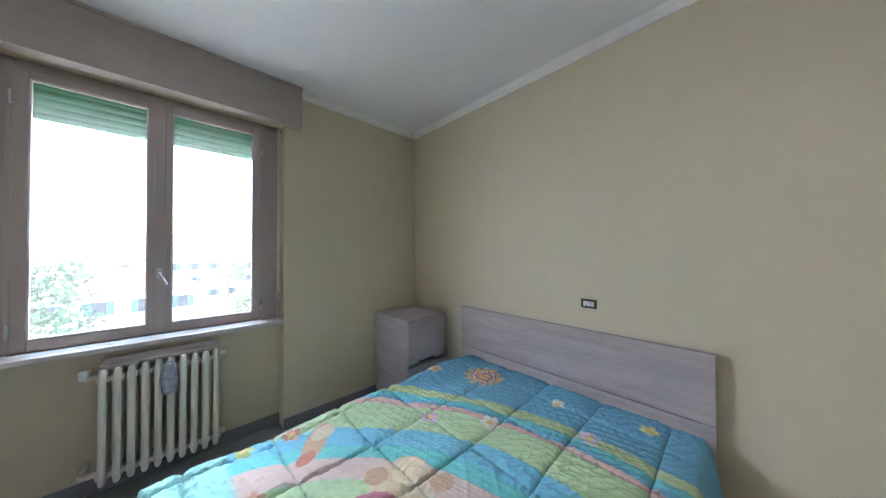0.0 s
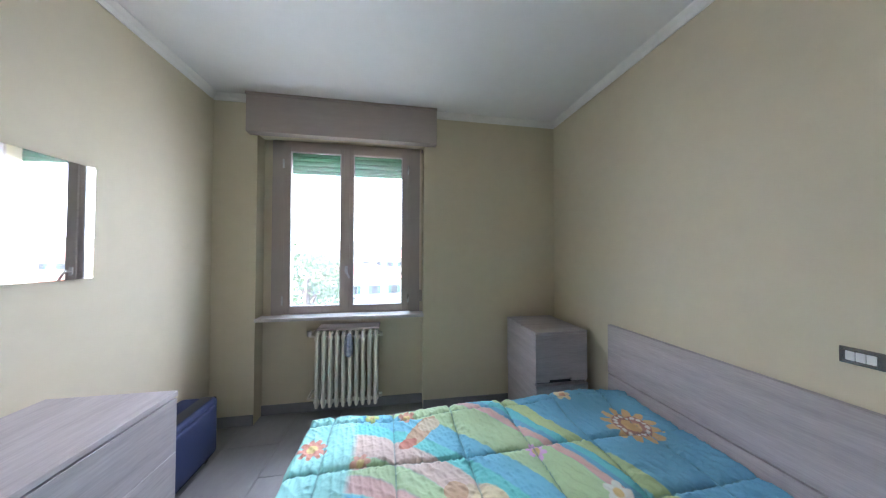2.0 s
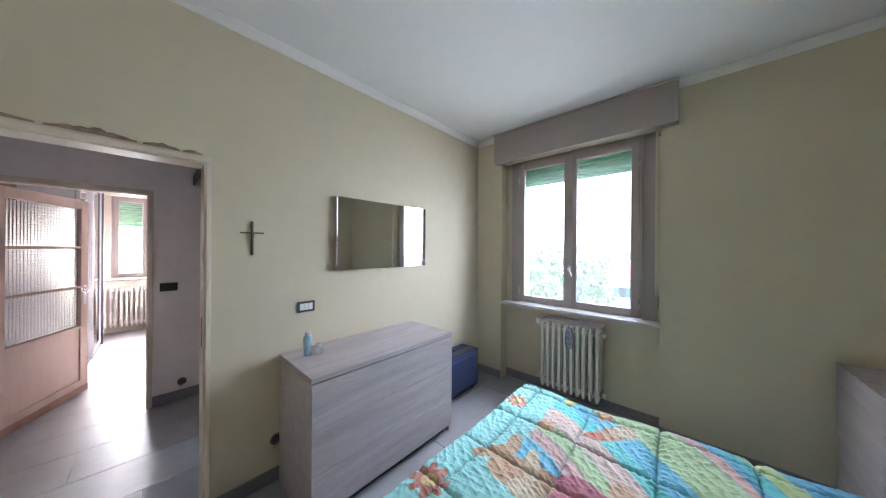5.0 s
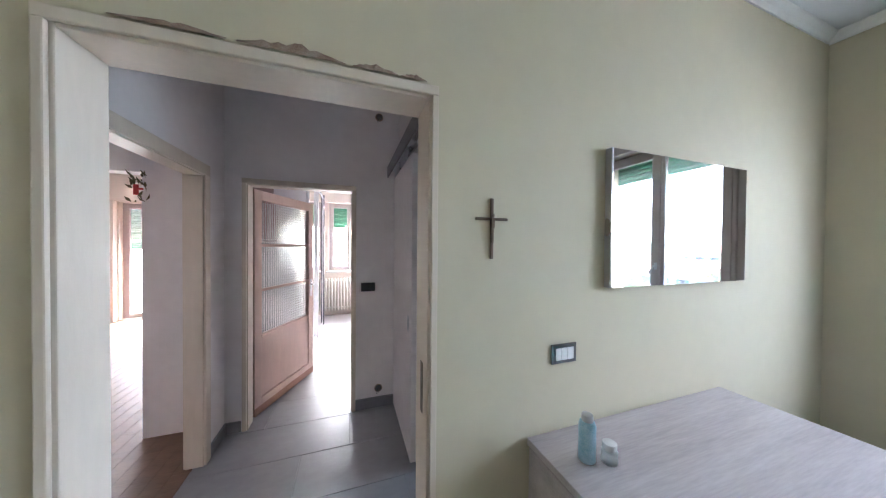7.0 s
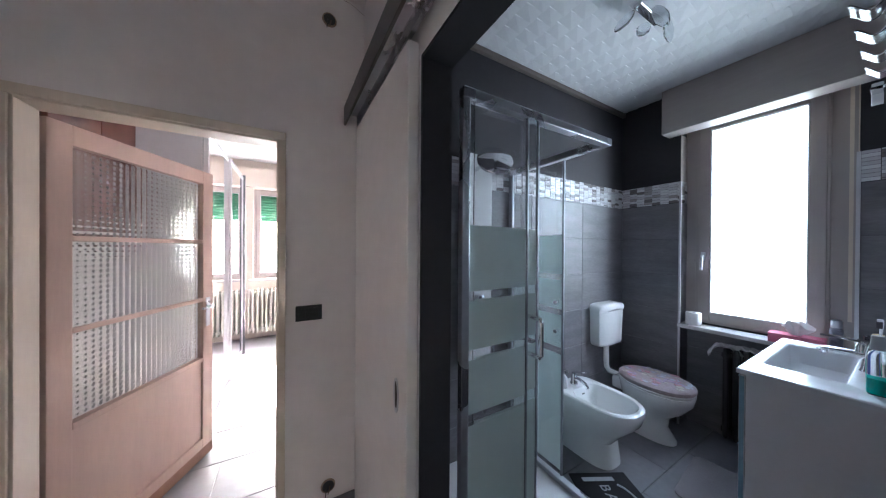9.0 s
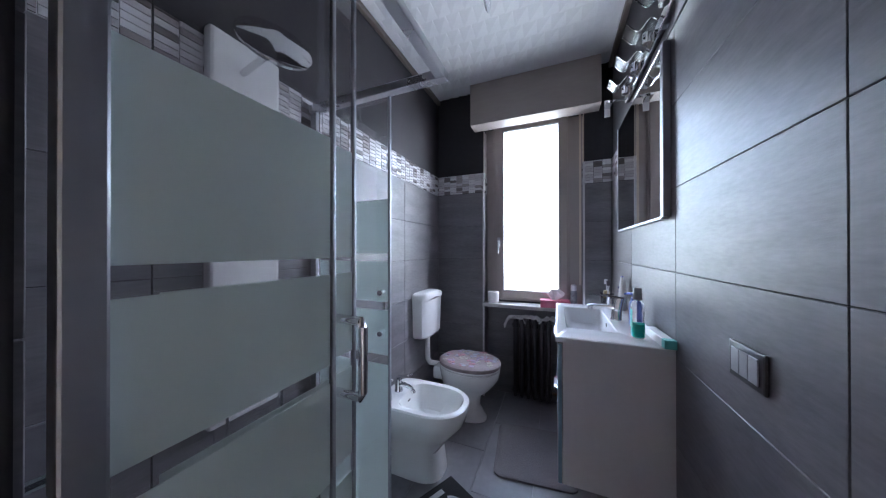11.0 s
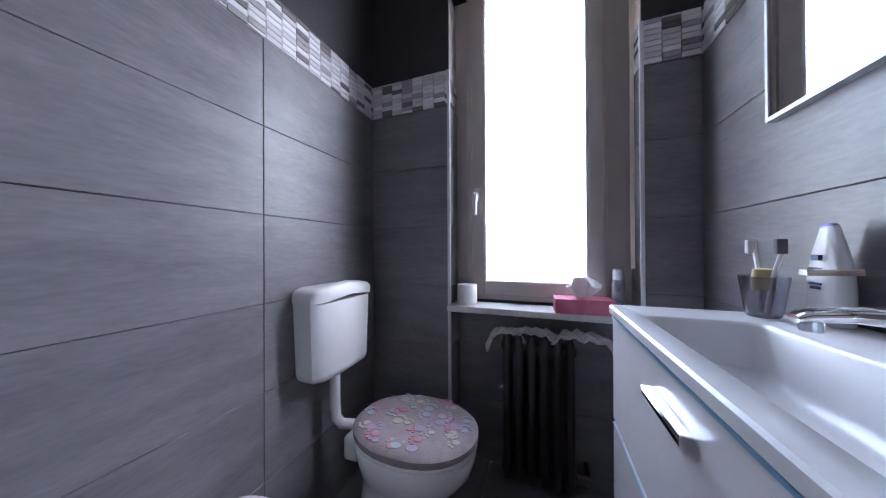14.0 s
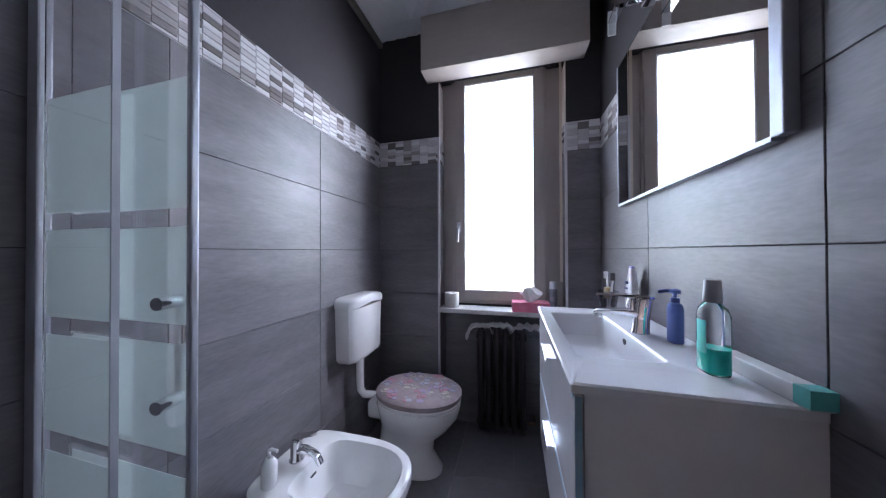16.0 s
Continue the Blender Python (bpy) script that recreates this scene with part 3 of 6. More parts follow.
def wall_plate(m, label, inner, w=0.118, h=0.075, frame_mat=None, dark=False):
    """A switch plate lying on a wall; y along it, x out of the wall."""
    t = thing("wall_switch", label, "switch", m)
    part("plate", boxes((0, -w / 2, -h / 2, 0.008, w / 2, h / 2), bevel=0.004), frame_mat or M_ALU, t)
    k = 3
    ww = (w - 0.03) / k
    for i in range(k):
        part("rocker", boxes((0.008, -w / 2 + 0.015 + i * ww + 0.0008, -h / 2 + 0.014, 0.0115, -w / 2 + 0.015 + (i + 1) * ww - 0.0008, h / 2 - 0.014), bevel=0.0015, seg=1), inner, t)
    return t


wall_plate(pose(0, -2.068, 1.108), "metal switch plate with white rockers on the cream wall", M_WHITEPL, frame_mat=mat("dark_chrome_plate", (0.25, 0.24, 0.26), 0.2, 0.9))
wall_plate(pose(BED_E, -1.90, 1.123, 0, 0, 180), "metal switch plate with white rockers over the headboard", M_WHITEPL, 0.098, 0.06, frame_mat=mat("dark_chrome_plate_2", (0.25, 0.24, 0.26), 0.2, 0.9))
wall_plate(pose(HALL_W, -2.678, 1.13), "black rectangular switch plate on the hall wall", M_BLACK, 0.125, 0.08, M_BLACK)


def wall_hole(m, label):
    t = thing("junction_hole", label, "junction box", m)
    part("rim", loft([[(x, r * math.cos(a), r * math.sin(a)) for a in [k * math.pi / 9 for k in range(18)]] for x, r in ((0.0, 0.037), (0.005, 0.036), (0.006, 0.028), (0.001, 0.026))]), M_BROKEN, t, "rough brown plaster rim", smooth=True)
    # flat black disc put in for the shade inside the empty box
    part("box_opening", loft([[(x, r * math.cos(a), r * math.sin(a)) for a in [k * math.pi / 9 for k in range(18)]] for x, r in ((0.001, 0.0305), (0.0066, 0.0295))]), M_BLACK, t, "flat black disc for the shaded box opening")
    part("wire", tube([(0.002, -0.008, 0.0), (0.014, -0.01, -0.012), (0.012, -0.014, -0.05)], 0.003, 6), M_BLACK, t)
    part("wire", tube([(0.002, 0.008, 0.0), (0.016, 0.006, -0.01), (0.013, 0.0, -0.038)], 0.003, 6), M_BRASS, t)
    return t


wall_hole(pose(0, -2.25, 0.271), "open junction box hole near the floor beside the dresser")
wall_hole(pose(HALL_W, -2.585, 2.70), "open junction box hole high on the hall wall")
wall_hole(pose(HALL_W, -2.581, 0.177), "open junction box hole with loose wires above the skirting")

# two bedside units, one stacked on the other
for k, z in ((0, 0.0), (1, 0.435)):
    nz = thing("bedside_table", "grey ash bedside table stacked in the corner by the bed" if k else "grey ash bedside table standing in the corner under another one", "bedside table", pose(2.640 + 0.006 * (1 - k), -0.598, z), "stacked bedside tables")
    wd, dp, hh = 0.455, 0.56, 0.425 if k else 0.435
    for nm, b_ in (("side_panel", (0, 0.018, 0.0, 0.018, dp, hh - 0.02)), ("side_panel", (wd - 0.018, 0.018, 0.0, wd, dp, hh - 0.02)), ("back_panel", (0.018, dp - 0.02, 0.02, wd - 0.018, dp, hh - 0.02)), ("bottom_panel", (0.018, 0.03, 0.03, wd - 0.018, dp - 0.02, 0.048))):
        part(nm, boxes(b_, bevel=0.0015, seg=1), M_ASH, nz)
    part("top_panel", boxes((-0.002, 0.0, hh - 0.02, wd + 0.002, dp, hh), bevel=0.002, seg=1), M_ASHX, nz)
    part("drawer_front", boxes((0.001, 0.0, 0.028, 0.12, 0.017, 0.055), (0.31, 0.0, 0.028, wd - 0.001, 0.017, 0.055), (0.001, 0.0, 0.055, wd - 0.001, 0.017, hh - 0.022), bevel=0.001, seg=1), M_ASHX, nz)
    part("grip_hollow", boxes((0.018, 0.045, 0.0 + 0.002, wd - 0.018, 0.06, 0.055)), M_DARKGAP, nz)

# double bed
bed = thing("double_bed", "double bed with a grey ash laminate headboard", "bed", pose(1.10, -2.495, 0))
HX = BED_E - 1.10 - 0.05
part("headboard", boxes((HX, 0, 0.60, HX + 0.035, 1.71, 0.955), bevel=0.003), M_ASH, bed)
part("headboard_lower", boxes((HX, 0, 0.20, HX + 0.035, 1.71, 0.592), bevel=0.003), M_ASH, bed)
part("headboard_backing", boxes((HX + 0.035, 0.06, 0.20, HX + 0.048, 1.65, 0.90)), M_DARKGAP, bed)
part("side_rail", boxes((0.03, 0.03, 0.10, HX, 0.06, 0.32), bevel=0.003), M_ASHX, bed)
part("side_rail", boxes((0.03, 1.55, 0.10, HX, 1.58, 0.32), bevel=0.003), M_ASHX, bed)
part("foot_rail", boxes((0.0, 0.03, 0.10, 0.03, 1.58, 0.32), bevel=0.003), M_ASH, bed)
for lx, ly in ((0.05, 0.08), (0.05, 1.50), (HX - 0.12, 0.08), (HX - 0.12, 1.50)):
    part("leg", boxes((lx, ly, 0, lx + 0.06, ly + 0.06, 0.10)), M_DARKGAP, bed)
mattress = solo("mattress", boxes((0.035, 0.065, 0.21, HX - 0.005, 1.545, 0.47), bevel=0.05, seg=3), M_WHITEPL, "white mattress in the bed under the quilt", "mattress", pose(1.10, -2.495, 0), smooth=True)

# quilt: a sewn, wrinkled children's quilt with printed bands and flowers
QN, QM = 540, 440
QX0, QX1, QY0, QY1 = 1.03, 3.10, -2.52, -0.86


def waves(u, v, n, f0, f1, seed, bias=0.0):
    r = np.random.default_rng(seed)
    out = np.zeros_like(u)
    for _ in range(n):
        a = r.uniform(0, np.pi) if not bias else r.normal(bias, 0.5)
        f = r.uniform(f0, f1)
        out += np.sin((u * np.cos(a) + v * np.sin(a)) * f + r.uniform(0, 6.28) + 1.5 * np.sin(u * r.uniform(2, 6) + v * r.uniform(2, 6))) / n ** 0.5
    return out


gu, gv = np.meshgrid(np.linspace(0, 1, QN), np.linspace(0, 1, QM), indexing="ij")
X, Y = QX0 + gu * (QX1 - QX0), QY0 + gv * (QY1 - QY0)
edge = np.minimum(np.minimum((X - QX0), 9), np.minimum(Y - QY0, QY1 - Y))
drop = np.clip(1 - edge / 0.075, 0, 1)
Z = 0.515 - 0.26 * drop ** 2.2
seam = 0.335
sx = np.abs(((X - 1.22 + 0.01 * np.sin(Y * 5)) / seam + 0.5) % 1 - 0.5) * seam
sy = np.abs(((Y + 0.99 + 0.008 * np.sin(X * 4)) / seam + 0.5) % 1 - 0.5) * seam
sd = np.minimum(sx, sy)
puff = 1 - np.exp(-sd / 0.016)
Z += 0.015 * puff - 0.007 - 0.006 * np.exp(-sd / 0.006)
near = np.exp(-sd / 0.05)


def folds(seed, angle, f, n=4):
    """Thin, long, uneven folds running across the given angle."""
    r = np.random.default_rng(seed)
    out = np.zeros_like(X)
    for _ in range(n):
        a = angle + r.normal(0, 0.16)
        p, q = X * np.cos(a) + Y * np.sin(a), Y * np.cos(a) - X * np.sin(a)
        ph0 = p * f * r.uniform(0.75, 1.3) + r.uniform(0, 6.28) + 0.8 * np.sin(q * r.uniform(5, 11) + r.uniform(0, 6.28)) + 0.6 * np.sin(p * r.uniform(9, 15))
        mask = np.clip(np.sin(q * r.uniform(4, 9) + r.uniform(0, 6.28)) * np.sin(p * r.uniform(3, 7) + r.uniform(0, 6.28)) + 0.5, 0, 1)
        out += (1 - np.abs(np.sin(ph0))) ** 2.2 * mask
    return out


Z += (0.0036 * folds(71, 0.9, 62) + 0.0034 * folds(72, 0.35, 80) + 0.0017 * folds(73, 1.6, 90) + 0.0020 * folds(74, 2.3, 55, 3)) * (1 - 0.4 * drop)
Z += 0.0045 * near * folds(75, 0.0, 85) * (sy < sx) + 0.0045 * near * folds(76, 1.57, 85) * (sx <= sy)
Z += 0.0012 * near * waves(X, Y, 6, 60, 120, 77)
Z += 0.009 * np.clip(waves(X, Y, 5, 3, 7, 11), -1, 1.5)
Z += 0.055 * np.exp(-((X - 2.75) / 0.35) ** 2 - ((Y + 0.98) / 0.10) ** 2) + 0.03 * np.exp(-((X - 2.0) / 0.3) ** 2 - ((Y + 1.0) / 0.10) ** 2)
outm = np.where(drop > 0.3, 0.012 * waves(X, Y, 6, 8, 18, 12), 0)
co = np.stack([X + np.where(X < QX0 + 0.1, outm, 0), Y + np.where(X >= QX0 + 0.1, outm, 0), Z], -1).reshape(-1, 3)
idx = np.arange(QN * QM).reshape(QN, QM)
quads = np.stack([idx[:-1, :-1], idx[1:, :-1], idx[1:, 1:], idx[:-1, 1:]], -1).reshape(-1, 4)
me = bpy.data.meshes.new("quilt")
me.from_pydata(co.tolist(), [], quads.tolist())

# printed pattern
col = np.zeros((QN, QM, 3))
tq, bl = np.array((0.25, 0.55, 0.53)), np.array((0.085, 0.29, 0.46))
wob = 0.05 * waves(X, Y, 4, 3, 8, 21)
k = np.clip(((X - 1.62) * 0.9 + (Y + 1.7) * 0.1 + wob) / 0.25 + 0.5, 0, 1)[..., None]
col[:] = tq * (1 - k) + bl * k


def paint(mask, c):
    m = np.clip(mask, 0, 1)[..., None]
    col[:] = col * (1 - m) + np.array(c) * m


def arc(cx, cy, r, w, c, lo=-9, hi=9):
    d = np.abs(np.hypot(X - cx, Y - cy) + 0.35 * wob - r)
    a = np.arctan2(Y - cy, X - cx)
    paint(np.clip((w / 2 - d) / 0.008 + 0.5, 0, 1) * (a > lo) * (a < hi), c)


GREEN, YGREEN, PINK, PEACH, LBLUE = (0.38, 0.50, 0.24), (0.38, 0.46, 0.17), (0.56, 0.30, 0.27), (0.55, 0.38, 0.32), (0.12, 0.40, 0.56)
arc(1.1, -2.1, 1.60, 0.085, YGREEN)
arc(1.1, -2.1, 1.53, 0.05, (0.08, 0.42, 0.47))
arc(1.1, -2.1, 1.445, 0.05, PINK)
arc(1.1, -2.1, 1.32, 0.20, GREEN)
arc(1.1, -2.1, 1.16, 0.12, LBLUE)
arc(1.1, -2.1, 1.06, 0.08, (0.10, 0.48, 0.47))
arc(1.1, -2.1, 0.95, 0.14, PEACH)
arc(1.1, -2.1, 0.83, 0.10, GREEN)
arc(1.1, -2.1, 0.74, 0.08, PINK)
arc(1.1, -2.1, 0.62, 0.15, LBLUE)
paint((1.36 - X + 0.7 * wob) / 0.04 + 0.5, tq)   # plain turquoise foot end


def blob(cx, cy, rx, ry, c, turn=0.0, soft=0.06):
    dx, dy = X - cx, Y - cy
    ca, sa = math.cos(turn), math.sin(turn)
    q = np.hypot((dx * ca + dy * sa) / rx, (dy * ca - dx * sa) / ry)
    paint((1 - q) / soft + 0.5, c)


def flower(cx, cy, r, petals, c, core, turn=0.0):
    a, d = np.arctan2(Y - cy, X - cx) + turn, np.hypot(X - cx, Y - cy)
    rim = r * (0.80 + 0.17 * np.cos(a * petals) - 0.04 * np.cos(2 * a * petals))
    paint((rim - d) / 0.007 + 0.5, c)
    paint((r * 0.35 - d) / 0.006 + 0.5, core)


OR, BR = (0.60, 0.33, 0.10), (0.33, 0.085, 0.03)
flower(2.86, -1.26, 0.165, 12, OR, BR)
blob(2.86, -1.26, 0.095, 0.095, BR)
for i in range(16):
    a = i * math.pi / 8
    blob(2.86 + 0.078 * math.cos(a), -1.26 + 0.078 * math.sin(a), 0.012, 0.012, (0.75, 0.65, 0.55), soft=0.5)
blob(2.86, -1.26, 0.05, 0.05, (0.62, 0.33, 0.08))
flower(2.62, -0.98, 0.06, 5, (0.70, 0.50, 0.25), (0.6, 0.25, 0.1))
for cx, cy, r, p, c, t in ((1.16, -1.18, 0.075, 9, (0.50, 0.16, 0.10), 0.2), (1.62, -0.98, 0.055, 6, (0.50, 0.17, 0.10), 0.5), (1.42, -0.95, 0.045, 5, (0.40, 0.45, 0.10), 0.0),
                           (1.17, -2.00, 0.10, 8, (0.42, 0.11, 0.06), 0.3), (1.32, -2.33, 0.07, 7, (0.45, 0.15, 0.12), 0.1), (2.23, -1.36, 0.055, 6, (0.62, 0.30, 0.55), 0.4),
                           (2.45, -1.62, 0.06, 5, (0.70, 0.62, 0.55), 0.2), (2.90, -1.80, 0.055, 5, (0.72, 0.60, 0.45), 0.6), (2.70, -2.05, 0.06, 6, (0.62, 0.45, 0.6), 0.0), (2.98, -2.25, 0.05, 5, (0.65, 0.60, 0.2), 0.3), (1.40, -1.30, 0.05, 6, (0.52, 0.2, 0.12), 0.9)):
    flower(cx, cy, r, p, c, (0.6, 0.4, 0.12), t)
TAN, SAND, RED = (0.46, 0.25, 0.12), (0.56, 0.42, 0.27), (0.40, 0.07, 0.12)
blob(1.86, -1.62, 0.15, 0.12, SAND, 0.5)
blob(1.92, -1.58, 0.08, 0.06, (0.68, 0.50, 0.30), 0.4)
blob(1.80, -1.52, 0.05, 0.05, TAN)
blob(1.98, -1.73, 0.05, 0.05, TAN)
blob(1.66, -1.68, 0.14, 0.12, RED, 0.3)
blob(1.44, -1.70, 0.15, 0.10, TAN, 0.2)
blob(1.46, -1.62, 0.11, 0.035, SAND, 1.9)
blob(1.27, -1.66, 0.10, 0.04, TAN, 0.9)
blob(1.33, -1.55, 0.035, 0.09, TAN, 0.2)
blob(1.50, -1.76, 0.08, 0.06, SAND, 0.3)
blob(1.69, -1.12, 0.13, 0.05, TAN, 0.9)
blob(1.74, -1.08, 0.06, 0.045, SAND, 0.0)
blob(1.62, -1.20, 0.05, 0.035, (0.45, 0.10, 0.04), 0.6)
blob(1.45, -2.2, 0.12, 0.06, GREEN, 0.7)
blob(1.75, -2.15, 0.12, 0.10, SAND, 0.7)
blob(1.62, -2.28, 0.12, 0.06, TAN, 0.2)
paint(np.clip((0.0032 - sd) / 0.003 + 0.5, 0, 1) * 0.55, (0.06, 0.16, 0.19))   # thin darker line along the seams
fade = 1 + 0.10 * waves(X, Y, 6, 5, 14, 31)[..., None]
col = np.clip(col * fade * 1.22 + 0.02, 0, 0.85)
col[:] = 0.78 * col + 0.22 * np.array((0.36, 0.56, 0.56))
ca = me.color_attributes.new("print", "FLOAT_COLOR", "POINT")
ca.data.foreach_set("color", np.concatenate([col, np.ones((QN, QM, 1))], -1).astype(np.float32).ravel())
me.polygons.foreach_set("use_smooth", np.ones(len(me.polygons), dtype=bool))
M_QUILT = mat("printed_cotton", (0.5, 0.5, 0.5), 0.85, bump=0.12, bscale=350, spec=0.2)
qn = M_QUILT.node_tree
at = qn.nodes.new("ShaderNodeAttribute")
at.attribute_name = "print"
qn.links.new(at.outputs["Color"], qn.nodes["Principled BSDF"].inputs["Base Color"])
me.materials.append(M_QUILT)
quilt = new("quilt", me)
quilt.modifiers.new("thick", "SOLIDIFY").thickness = 0.02
tagged(quilt, "turquoise and blue printed children's quilt spread over the bed", "quilt")



# -- doorways of the hall --
def casing(name, m, w, h, depth, fw, material, label):
    """A door lining with casings on both faces: x along the opening, y through the wall from 0 to depth."""
    d = tagged(new(name), label, "door frame", kind="structure")
    d.matrix_world = m
    t = 0.028
    part("lining", boxes((-0.001, 0.0, 0, t, depth, h), bevel=0.003), material, d)
    part("lining", boxes((w - t, 0.0, 0, w + 0.001, depth, h), bevel=0.003), material, d)
    part("lining_head", boxes((t, 0.0, h - t, w - t, depth, h + 0.001), bevel=0.003), material, d)
    for y0, y1 in ((-0.014, -0.001), (depth + 0.001, depth + 0.014)):
        part("casing", boxes((-fw + t, y0, 0, t - 0.008, y1, h - t + 0.008), bevel=0.004), material, d)
        part("casing", boxes((w - t + 0.008, y0, 0, w + fw - t, y1, h - t + 0.008), bevel=0.004), material, d)
        part("casing_head", boxes((-fw + t, y0, h - t + 0.008, w + fw - t, y1, h - t + 0.008 + fw), bevel=0.004), material, d)
    return d


bd = casing("door_frame_1", pose(0, BDL, 0, 0, 0, 90), BDR - BDL, BDT, 0.14, 0.030, M_CREAMWOOD, "cream painted door lining of the bedroom")
part("strike_plate", boxes((BDR - BDL - 0.030, 0.05, 0.95, BDR - BDL - 0.027, 0.075, 1.12)), M_BRASS, bd)
# torn plaster over the bedroom door frame
for i, (y0, ln, hh) in enumerate(((-3.36, 0.22, 0.012), (-3.12, 0.26, 0.028), (-2.84, 0.13, 0.018), (-2.70, 0.08, 0.014))):
    r = random.Random(i)
    n = 14
    top = [(0.004 + r.random() * 0.004, y0 + ln * k / n, BDT + 0.02 + hh * math.sin(math.pi * min(1, max(0.02, k / n))) * r.uniform(0.5, 1.0)) for k in range(n + 1)]
    bm = bmesh.new()
    a = [bm.verts.new(p) for p in top]
    b = [bm.verts.new((0.012, p[1], BDT + 0.016)) for p in top]
    c = [bm.verts.new((0.0, p[1], p[2] + 0.006)) for p in top]
    for k in range(n):
        bm.faces.new((b[k], b[k + 1], a[k + 1], a[k]))
        bm.faces.new((a[k], a[k + 1], c[k + 1], c[k]))
    tagged(link("torn_plaster", bm, M_BROKEN), "torn brown plaster edge over the door frame", "plaster", kind="structure")
ld = casing("door_frame_2", pose(LX0, HALL_S - 0.1, 0), LX1 - LX0, 2.0, 0.1, 0.075, M_CREAMWOOD, "cream painted door lining of the living room")
hd = casing("door_frame_3", pose(HALL_W, DY0, 0, 0, 0, 90), DY1 - DY0, DZ, 0.12, 0.04, M_CREAMWOOD, "cream painted door lining of the glazed door")

# glazed door, open into the far room
GW, GH = 0.875, 1.972
gd = tagged(new("door_1"), "cream wooden door with three patterned glass panes, standing open", "door", kind="structure")
gd.matrix_world = pose(-1.90, -3.612, 0.018, 0, 0, 180 - 25)
ST, Z0, Z1 = 0.085, 0.69, 1.885
part("stile", boxes((0, 0, 0, ST, 0.04, GH), bevel=0.004), M_DOORWOOD, gd)
part("stile", boxes((GW - ST, 0, 0, GW - 0.002, 0.04, GH), bevel=0.004), M_DOORWOOD, gd)
part("edge_lipping", boxes((GW - 0.002, 0.001, 0, GW, 0.039, GH)), M_DOOREDGE, gd, "reddish varnished door edge")
part("top_rail", boxes((ST, 0, Z1, GW - ST, 0.04, GH), bevel=0.004), M_DOORWOOD, gd)
part("bottom_panel", boxes((ST, 0.012, 0.10, GW - ST, 0.028, Z0 - 0.02)), M_DOORWOOD, gd)
part("bottom_rail", boxes((ST, 0, 0, GW - ST, 0.04, 0.13), bevel=0.004), M_DOORWOOD, gd)
part("kick_strip", boxes((0.001, -0.004, 0.0, GW - 0.002, 0.0, 0.065)), M_DOOREDGE, gd, "worn reddish kick strip")
part("lock_rail", boxes((ST, 0, Z0 - 0.03, GW - ST, 0.04, Z0), bevel=0.004), M_DOORWOOD, gd)
M_PATT = glass("patterned_glass", (0.90, 0.95, 0.93), 0.04)


def cathedral_pane(x0, x1, z0, z1, y):
    """A pane whose face is pressed into rows of round lenses."""
    k = 6
    cx, cz = round((x1 - x0) / 0.029), round((z1 - z0) / 0.026)
    bm = bmesh.new()
    rows = []
    for j in range(cz * k + 1):
        row = []
        for i in range(cx * k + 1):
            h = (math.sin(math.pi * i / k) * math.sin(math.pi * j / k)) ** 2
            row.append(bm.verts.new((x0 + (x1 - x0) * i / (cx * k), y - 0.0045 * math.sqrt(h), z0 + (z1 - z0) * j / (cz * k))))
        rows.append(row)
    for a_, b_ in zip(rows, rows[1:]):
        for i in range(cx * k):
            bm.faces.new((a_[i], a_[i + 1], b_[i + 1], b_[i]))
    back = [bm.verts.new(p) for p in ((x0, y + 0.005, z0), (x1, y + 0.005, z0), (x1, y + 0.005, z1), (x0, y + 0.005, z1))]
    bm.faces.new(back[::-1])
    bm.faces.new([back[0], back[1]] + rows[0][::-1])
    bm.faces.new([back[2], back[3]] + rows[-1])
    bm.faces.new([back[3], back[0]] + [r_[0] for r_ in rows])
    bm.faces.new([back[1], back[2]] + [r_[-1] for r_ in rows][::-1])
    return bm


ph = (Z1 - Z0) / 3
for i in range(3):
    a, b = Z0 + i * ph + 0.010, Z0 + (i + 1) * ph - 0.010
    p = part("pane", cathedral_pane(ST - 0.004, GW - ST + 0.004, a, b, 0.017), M_PATT, gd, "patterned cathedral glass pane", smooth=True)
    if i:
        part("glazing_bar", boxes((ST, 0.002, a - 0.022, GW - ST, 0.038, a + 0.002), bevel=0.004), M_DOORWOOD, gd)
hp = part("handle_plate", boxes((GW - 0.065, -0.006, 0.90, GW - 0.03, 0.0, 1.10), bevel=0.003), M_ALU, gd)
part("handle", tube([(GW - 0.048, 0, 1.04), (GW - 0.048, -0.04, 1.04), (GW - 0.06, -0.045, 1.04), (GW - 0.15, -0.045, 1.04)], 0.008), M_ALU, hp, smooth=True)
part("latch", boxes((GW, 0.012, 0.98, GW + 0.01, 0.028, 1.02)), M_ALU, gd)
for hz in (0.25, 1.7):
    part("hinge", lathe([(0.009, -0.05), (0.009, 0.05)], 8, -0.004, 0.045), M_ALU, gd).location = (0, 0, hz)

# sliding door of the bathroom, pushed aside under its rail
sd_ = tagged(new("door_2"), "off-white sliding door panel pushed aside below its rail", "sliding door", kind="structure")
part("panel", boxes((-1.752, -2.442, 0.012, -0.994, -2.404, 2.15), bevel=0.004), M_HALLWALL, sd_)
part("pull", loft([[(-1.085 + rx * math.cos(a), y, 0.955 + rz * math.sin(a)) for a in [k * math.pi / 10 for k in range(20)]] for y, rx, rz in ((-2.4425, 0.024, 0.062), (-2.446, 0.023, 0.061), (-2.446, 0.017, 0.054), (-2.4425, 0.015, 0.052))]), M_ALU, sd_, "oval recessed metal pull", smooth=True)
part("pull_cup", boxes((-1.098, -2.4435, 0.91, -1.072, -2.4425, 1.0)), M_DARKGAP, sd_)
